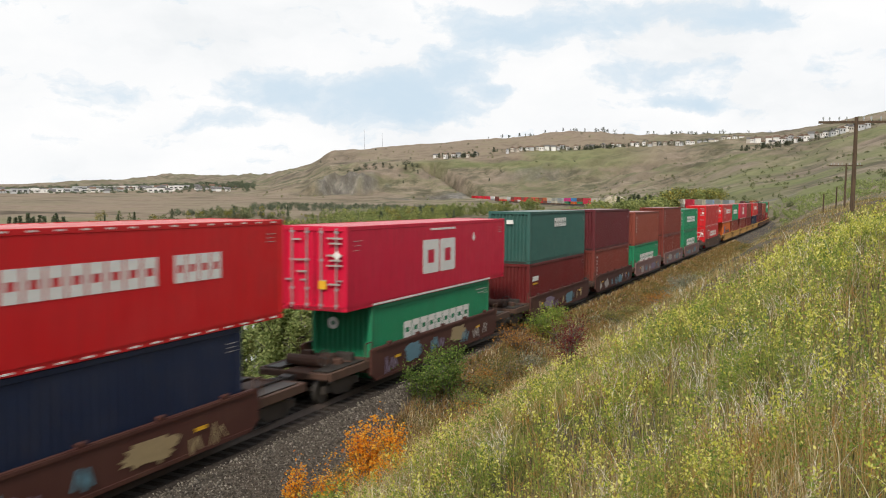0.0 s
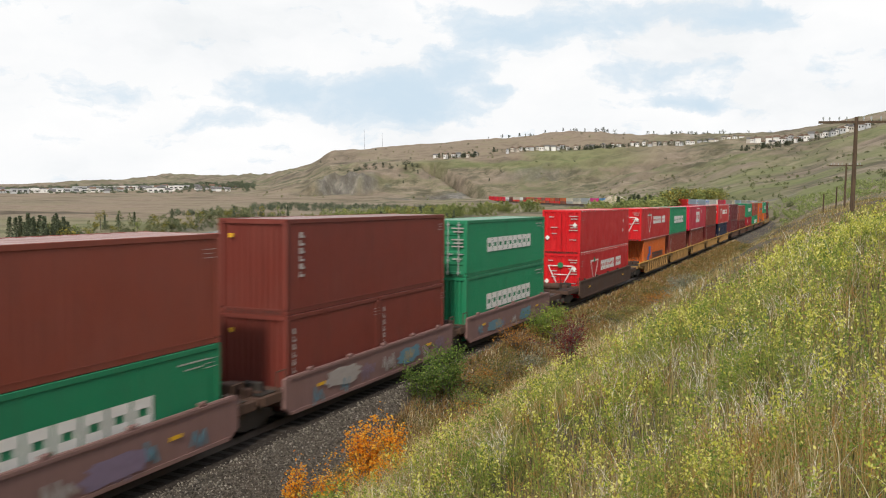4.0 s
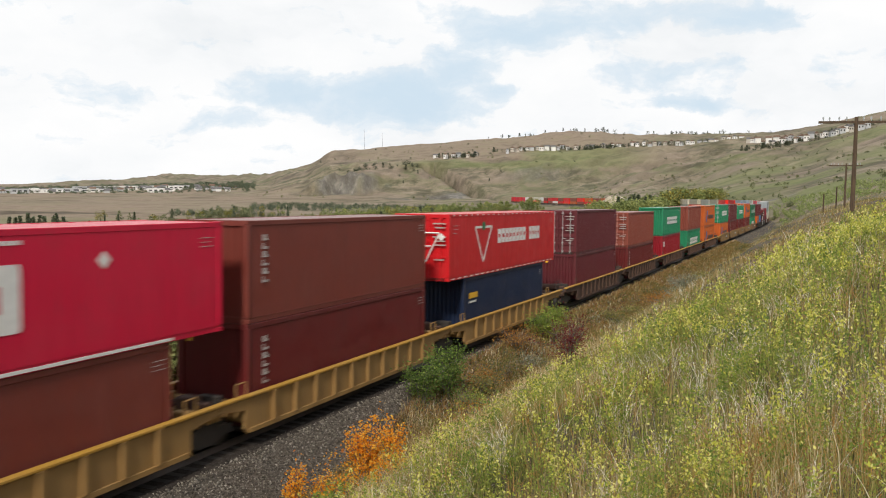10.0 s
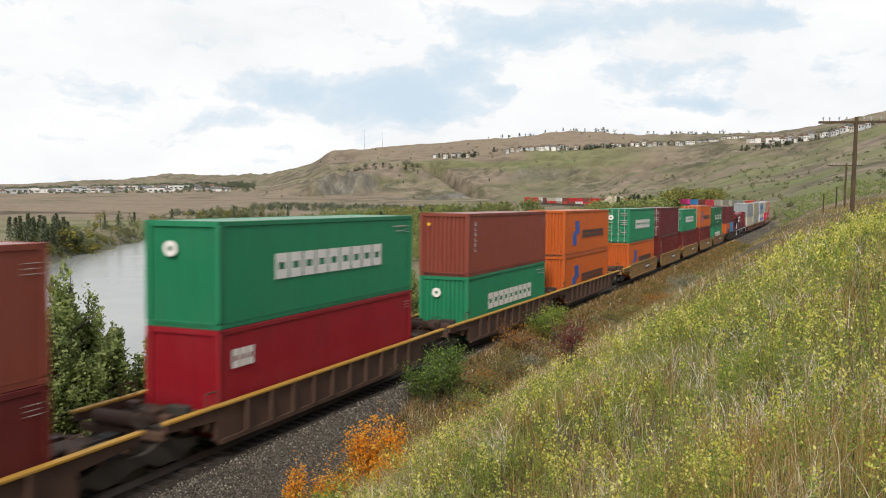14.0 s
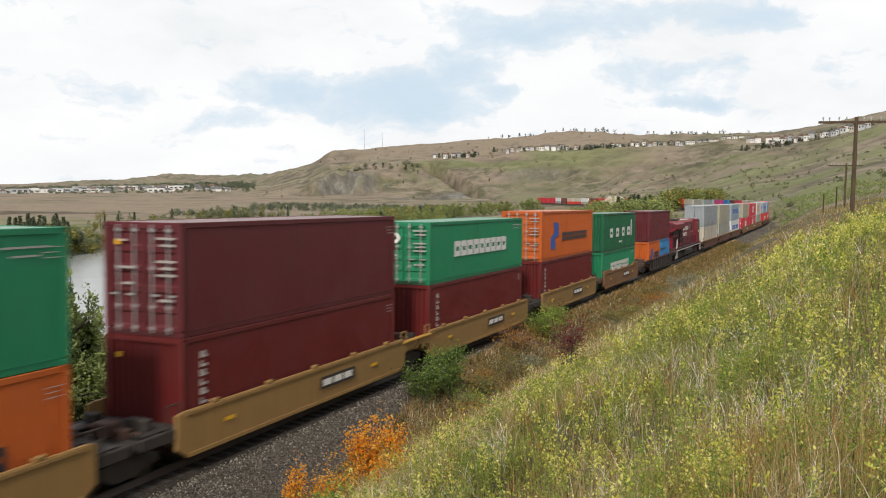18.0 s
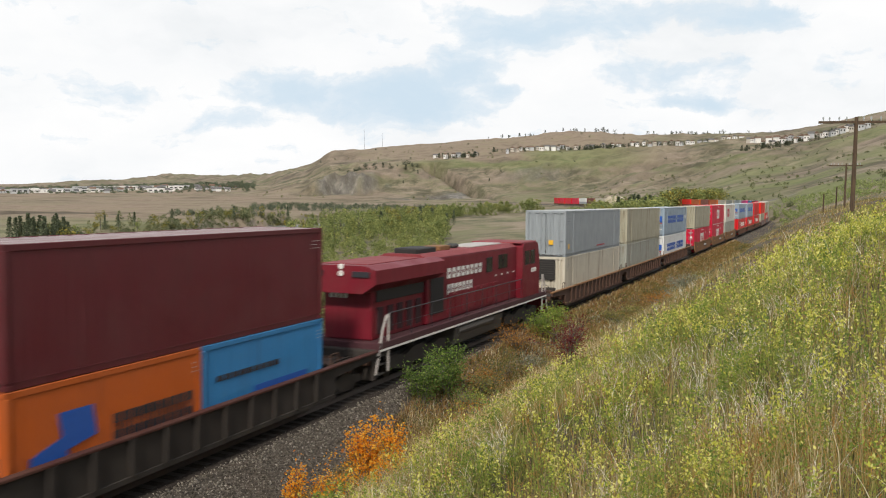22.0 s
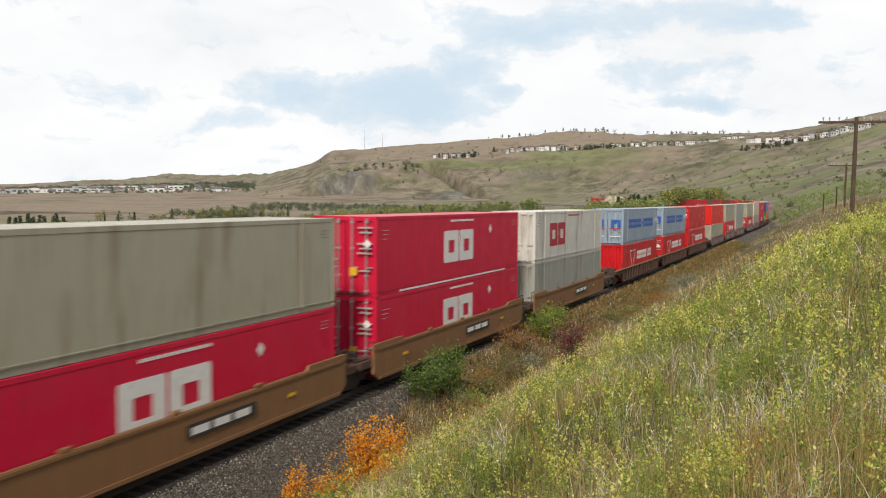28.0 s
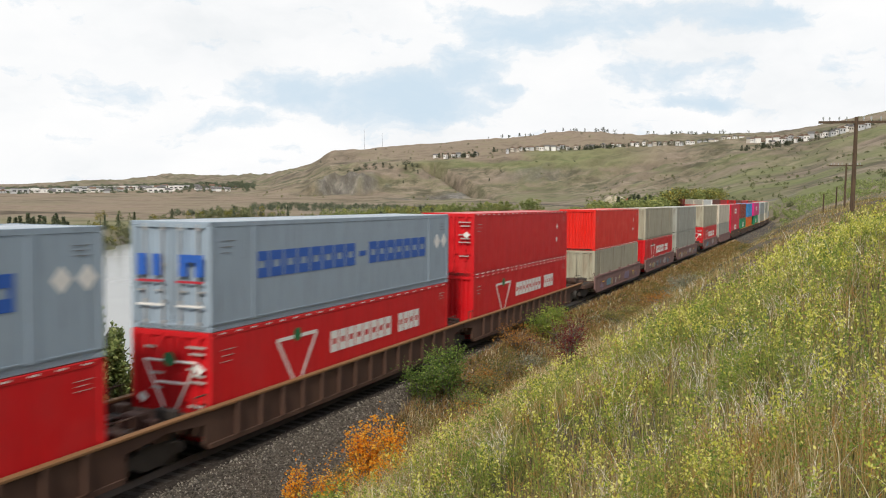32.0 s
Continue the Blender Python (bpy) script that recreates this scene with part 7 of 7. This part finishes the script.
def build_trees():
    rng = np.random.RandomState(21)
    # young poplars and willows between the track and the river
    for s, d, h, sp in ((17, -7.5, 4.6, 1.1), (21, -8.5, 6.4, 1.0), (24, -8.0, 7.2, 0.8), (25.2, -8.2, 6.4, 0.8), (23, -7.5, 5.6, 1.25), (22, -8.5, 5.8, 1.2), (24.5, -9.0, 5.6, 1.3), (23.2, -9.5, 6.2, 1.2), (21.5, -7.0, 5.0, 1.3), (25.5, -7.6, 4.6, 1.3), (22.6, -7.2, 5.2, 0.9), (27, -8.8, 5.2, 0.9), (30, -7.2, 4.8, 1.2), (33, -9.2, 5.4, 1.0), (37, -7.6, 4.8, 1.2), (42, -8.6, 5.4, 1.1), (47, -7.4, 4.4, 1.2),
                        (53, -8.6, 5.0, 1.2), (60, -8.0, 4.6, 1.2), (68, -9.2, 5.2, 1.1), (78, -8.5, 4.8, 1.2), (19, -6.2, 3.4, 1.5), (23, -6.4, 3.6, 1.5), (29, -6.3, 3.4, 1.6), (32, -6.6, 3.8, 1.5), (36, -6.2, 3.2, 1.6), (40, -6.4, 3.4, 1.6), (45, -6.3, 3.2, 1.6), (22, -11.0, 6.6, 1.0), (29, -11.5, 6.2, 1.0), (40, -11.0, 6.2, 1.2), (51, -11.0, 6.2, 1.2), (25, -12.5, 6.4, 0.8), (35, -13.0, 6.6, 1.0), (46, -13.5, 7.0, 1.0), (58, -13.0, 6.6, 1.0)):
        m = along(s, d)
        tree("tall", m.translation.x, m.translation.y, h, rng, sp)
    for i in range(46):
        m = along(rng.uniform(15, 34) if i < 26 else rng.uniform(34, 80), -rng.uniform(5.8, 9.5))
        tree("tall", m.translation.x, m.translation.y, rng.uniform(3.0, 5.0), rng, rng.uniform(1.2, 1.7))
    # wood on the near bank of the river
    pts = []
    for _ in range(520):
        y = rng.uniform(230, 660)
        lo = np.interp(y, RIVER_Y, RIVER_X) + RIVER_HALF + 12
        x = rng.uniform(lo, max(lo + 25, 0.01 * y - 4))
        pts.append((x, y, rng.uniform(4.0, 12.0) * (0.7 if y < 330 else 1)))
    wood("riverside_wood", pts, M_WOODS, "mixed green autumn wood along the river", 0.6, ("round", "tall"))
    for _ in range(36):
        y = rng.uniform(335, 520)
        x = np.interp(y, RIVER_Y, RIVER_X) + RIVER_HALF + rng.uniform(10, 60)
        tree("round" if rng.rand() < 0.7 else "yellow", x, y, rng.uniform(7, 12), rng, 1.1)
    for x, y in ((-12, 470), (-6, 480), (2, 455), (-30, 430), (6, 500)):
        tree("conifer", x, y, rng.uniform(8, 11), rng)
    # belt on the far bank
    pts, pts_y = [], []
    for i in range(620):
        y = rng.uniform(205, 620)
        x = np.interp(y, RIVER_Y, RIVER_X) - RIVER_HALF - 4.5 - abs(rng.normal()) * (4 if i % 2 else 13)
        (pts_y if rng.rand() < 0.16 else pts).append((x, y, rng.uniform(1.8, 3.6) if i % 2 else rng.uniform(2.5, 8.0) * (0.75 + 0.45 * math.sin(y / 17.0))))
    wood("far_bank_wood", pts, M_BANK_WOODS, "green trees along the far river bank", 0.4, ("bushy", "tall", "bushy"))
    wood("yellow_bank_wood", pts_y, M_YELLOW_WOODS, "yellow poplars along the far river bank", 0.4, ("bushy",))
    for _ in range(40):
        y = rng.uniform(318, 366)
        tree("conifer", np.interp(y, RIVER_Y, RIVER_X) - RIVER_HALF - 7 - abs(rng.normal()) * 10, y, rng.uniform(7, 11.5), rng, 1.0)
    for _ in range(16):
        y = rng.uniform(330, 600)
        tree(("conifer", "yellow", "round")[rng.randint(3)], np.interp(y, RIVER_Y, RIVER_X) - RIVER_HALF - 10 - abs(rng.normal()) * 8, y, rng.uniform(6, 9.5), rng, 1.0)
    # trees inside the bend
    pts, pts_y = [], []
    for _ in range(300):
        y = rng.uniform(370, 480)
        x = rng.uniform(64, float(np.interp(y, PATH_Y, PATH_X)) - 9)
        b = x / y
        if b > 0.25:
            y = rng.uniform(530, 600)
            x = b * y
        top = np.interp(b, [0.1, 0.137, 0.14, 0.168, 0.172, 0.182, 0.184, 0.20, 0.204, 0.25, 0.26, 0.33], [-1, -1.5, -5, -5, -1.2, -1.2, -5, -3, 0.2, 0.8, 4, 3.5])
        h = (top - ground_at(x, y)) * rng.uniform(0.78, 1.04)
        if h > 2:
            (pts_y if (0.168 < b < 0.184 or b > 0.25) and rng.rand() < 0.6 else pts).append((x, y, h))
    wood("bend_wood", pts, M_WOODS, "green trees inside the railway bend", 0.45, ("bushy", "round"))
    wood("yellow_bend_wood", pts_y, M_YELLOW_WOODS, "yellowing trees inside the railway bend", 0.45, ("bushy",))
    for x in (87, 90, 93, 97, 101, 88, 95):
        y = rng.uniform(405, 440)
        tree("conifer", x, y, max(3.0, rng.uniform(-0.6, 1.2) - ground_at(x, y)), rng)
    # woods below the hills and on the plain
    pts = [(rng.uniform(-160, 10), rng.uniform(700, 860), rng.uniform(2.5, 5)) for _ in range(260)]
    pts += [(-150 + 0.05 * rng.normal() * 300, rng.uniform(560, 760), rng.uniform(3, 6)) for _ in range(60)]
    wood("valley_wood", pts, M_FAR_WOODS, "distant trees across the valley", 0.3, ("bushy",))
    pts = []
    for _ in range(620):
        b, r = math.radians(rng.uniform(-27, -12.0)), rng.uniform(1620, 1820)
        pts.append((r * math.sin(b), r * math.cos(b), rng.uniform(5, 10)))
    for _ in range(170):
        b, r = math.radians(rng.uniform(-27, -12)), rng.uniform(1420, 1640)
        pts.append((r * math.sin(b), r * math.cos(b), rng.uniform(3.5, 7)))
    wood("town_trees", pts, M_FAR_WOODS, "hazy grey-green trees round the far town", 0.2, ("bushy",))
    pts = []
    for _ in range(50):
        b, r = math.radians(rng.uniform(-8, 24)), rng.uniform(1250, 1850)
        pts.append((r * math.sin(b), r * math.cos(b), rng.uniform(2.5, 5.5)))
    for b0, b1, r, n in ((-6.3, -1.5, 1330, 26), (2.8, 11.5, 1860, 30), (13.5, 16.0, 1850, 9), (3.0, 17.0, 1507, 130), (9.0, 11.0, 1500, 30), (18.5, 26, 1225, 100), (12.0, 17.5, 1850, 12), (-0.6, 2.2, 1455, 34), (-0.2, 2.4, 1435, 16)):
        for _ in range(n):
            b, q = math.radians(rng.uniform(b0, b1)), r + rng.normal() * 12
            pts.append((q * math.sin(b), q * math.cos(b), rng.uniform(4, 8.5)))
    wood("hill_trees", pts, M_HILL_TREE, "dark trees scattered over the hills", 0.22, ("bushy", "conifer", "bushy"))
    pts = []
    for _ in range(900):
        b, r = math.radians(rng.uniform(9, 28)), rng.uniform(330, 1150)
        if waves(np.array([r * math.sin(b)]), np.array([r * math.cos(b)]), 120, 91)[0] > -0.1:
            pts.append((r * math.sin(b), r * math.cos(b), rng.uniform(1.0, 3.2)))
    for _ in range(260):
        b, r = math.radians(rng.uniform(-12, 12)), rng.uniform(1120, 1800)
        if waves(np.array([r * math.sin(b)]), np.array([r * math.cos(b)]), 160, 93)[0] > 0.0:
            pts.append((r * math.sin(b), r * math.cos(b), rng.uniform(1.5, 3.6)))
    wood("hill_scrub", pts, M_BANK_WOODS, "low scrub scattered over the slopes", 0.1, ("bushy",))
    # green brush across the bank ahead
    pts = [(along(s, d).translation.x, along(s, d).translation.y, rng.uniform(1.2, 3.0)) for s, d in zip(rng.uniform(235, 420, 260), rng.uniform(6, 42, 260))]
    wood("hillside_brush", pts, M_POPLAR_LEAF, "green brush on the slope above the track", 0.35)


build_trees()


def mound(x, y, w, dp, h):
    rng = np.random.RandomState(4)
    u, v = np.meshgrid(np.linspace(-1, 1, 33), np.linspace(-1, 1, 17))
    r = np.clip(1 - (np.abs(u) ** 2.6 + np.abs(v) ** 2.2), 0, 1) ** 0.5
    X, Y = x + u * w, y + v * dp
    Z = land(X, Y) - 0.5 + h * r * (1 + 0.15 * waves(X, Y, 9, 97)) * (0.8 + 0.2 * u)
    idx = np.arange(X.size).reshape(X.shape)
    F = np.stack([idx[:-1, :-1], idx[:-1, 1:], idx[1:, 1:], idx[1:, :-1]], -1).reshape(-1, 4)
    k = Nodes("pale_earth", 0.95)
    k.color(k.ramp(k.noise(k.coords(), 0.5, 6), [(0.3, (0.30, 0.25, 0.17, 1)), (0.7, (0.46, 0.41, 0.32, 1))]))
    tagged(new("earth_mound", mesh_of("earth_mound", np.stack([X, Y, Z], -1).reshape(-1, 3), F, k.m, True)), "pale heap of earth beside the far track", "mound")


mound(112.0, 600.0, 13.0, 6.0, 10.5)


# ---------- houses ----------
WALLS = [flat("house_wall_" + n, c, 0.8) for n, c in (("white", (0.72, 0.71, 0.69, 1)), ("cream", (0.50, 0.46, 0.40, 1)), ("grey", (0.45, 0.46, 0.47, 1)))]
ROOFS = [flat("roof_" + n, c, 0.9) for n, c in (("grey", (0.13, 0.125, 0.125, 1)), ("brown", (0.16, 0.105, 0.075, 1)))]


def house(x, y, turn, w, dp, h, wall, roof, name="house", label="pale suburban house with a pitched roof", flat_roof=False):
    root = tagged(new(name), label, "house")
    root.matrix_basis = pose(x, y, ground_at(x, y) - 0.6, 0, 0, turn)

    def walls(bm):
        box(bm, -w / 2, w / 2, -dp / 2, dp / 2, 0, h)
        return bm

    def top(bm):
        if flat_roof:
            return box(bm, -w / 2 - 0.3, w / 2 + 0.3, -dp / 2 - 0.3, dp / 2 + 0.3, h, h + 0.8)
        return prism(bm, [(-w / 2 - 0.5, h), (w / 2 + 0.5, h), (0, h + w * 0.42)], -dp / 2 - 0.5, dp / 2 + 0.5)

    key = (name, w, dp, h, wall.name)
    part("wall", once(("hw",) + key, lambda: done("wall", walls(bmesh.new()), wall)), root)
    part("roof", once(("hr",) + key + (roof.name,), lambda: done("roof", top(bmesh.new()), roof)), root)
    for k in range(2 if not flat_roof else 3):
        xx = (-0.25 + 0.5 * k) * w if not flat_roof else (-0.3 + 0.3 * k) * w
        part("window", once(("win",) + key, lambda: done("window", box(bmesh.new(), -w * 0.09, w * 0.09, -dp / 2 - 0.06, -dp / 2 + 0.02, h * 0.5, h * 0.78), M_GLASS_DARK)), root, m=pose(xx, 0, 0))
    return root


def build_houses():
    rng = np.random.RandomState(8)
    for b0, b1, r0, r1, n in ((3.9, 8.2, 1490, 1500, 13), (11.8, 18.6, 1505, 1470, 20), (18.8, 25.6, 1330, 1150, 25), (-0.6, 2.2, 1440, 1450, 6), (8.2, 11.6, 1500, 1510, 6)):
        for i in range(n):
            t = (i + 0.5 + rng.uniform(-0.3, 0.3)) / n
            b, r = math.radians(b0 + (b1 - b0) * t), r0 + (r1 - r0) * t + rng.normal() * 13
            w = (5.0, 6.0, 7.0)[rng.randint(3)]
            house(r * math.sin(b), r * math.cos(b), -math.degrees(b) + rng.choice([0, 0, 0, 90]) + rng.uniform(-20, 20), w, 7.5, (5.6, 7.0)[rng.randint(2)], WALLS[rng.choice([0, 0, 1, 2])], ROOFS[rng.randint(2)])
    for i in range(74):
        b = math.radians(rng.uniform(-26.5, -13))
        r = rng.uniform(1480, 1700)
        if b < math.radians(-16) and rng.rand() < 0.4:
            house(r * math.sin(b), r * math.cos(b), -math.degrees(b), (26.0, 44.0)[rng.randint(2)], 18.0, (5.0, 6.5)[rng.randint(2)], WALLS[rng.choice([0, 0, 2])], WALLS[2] if rng.rand() < 0.5 else WALLS[0], "warehouse", "long pale industrial building with a flat roof", True)
        else:
            house(r * math.sin(b), r * math.cos(b), -math.degrees(b) + rng.choice([0, 90]), (8.0, 9.5)[rng.randint(2)], 9.0, (3.6, 4.4)[rng.randint(2)], WALLS[rng.choice([0, 1, 2])], ROOFS[rng.choice([0, 0, 0, 1])])
    for b, h in ((-5.05, 42), (-3.9, 30)):
        x, y = 1880 * math.sin(math.radians(b)), 1880 * math.cos(math.radians(b))
        bm = bmesh.new()
        rod(bm, (0, 0, -1), (0, 0, h), 0.22, 5, 0.14)
        mast = tagged(new("radio_mast"), "thin steel radio mast on the hilltop", "mast")
        mast.matrix_basis = pose(x, y, ground_at(x, y))
        part("shaft", done("shaft", bm, M_STEEL), mast)


build_houses()


# ---------- moving things ----------
def motions():
    times = [0.8 * i for i in range(41)]
    for ob, c, up in MOVERS:
        walk(ob, [(t, along(c - float(np.interp(t, RUN_T, RUN)), 0, up)) for t in times])
    walk(SKY, [(0, pose(0, 0, 0)), (32, pose(0, 0, 0, 0, 0, -0.75))])


motions()
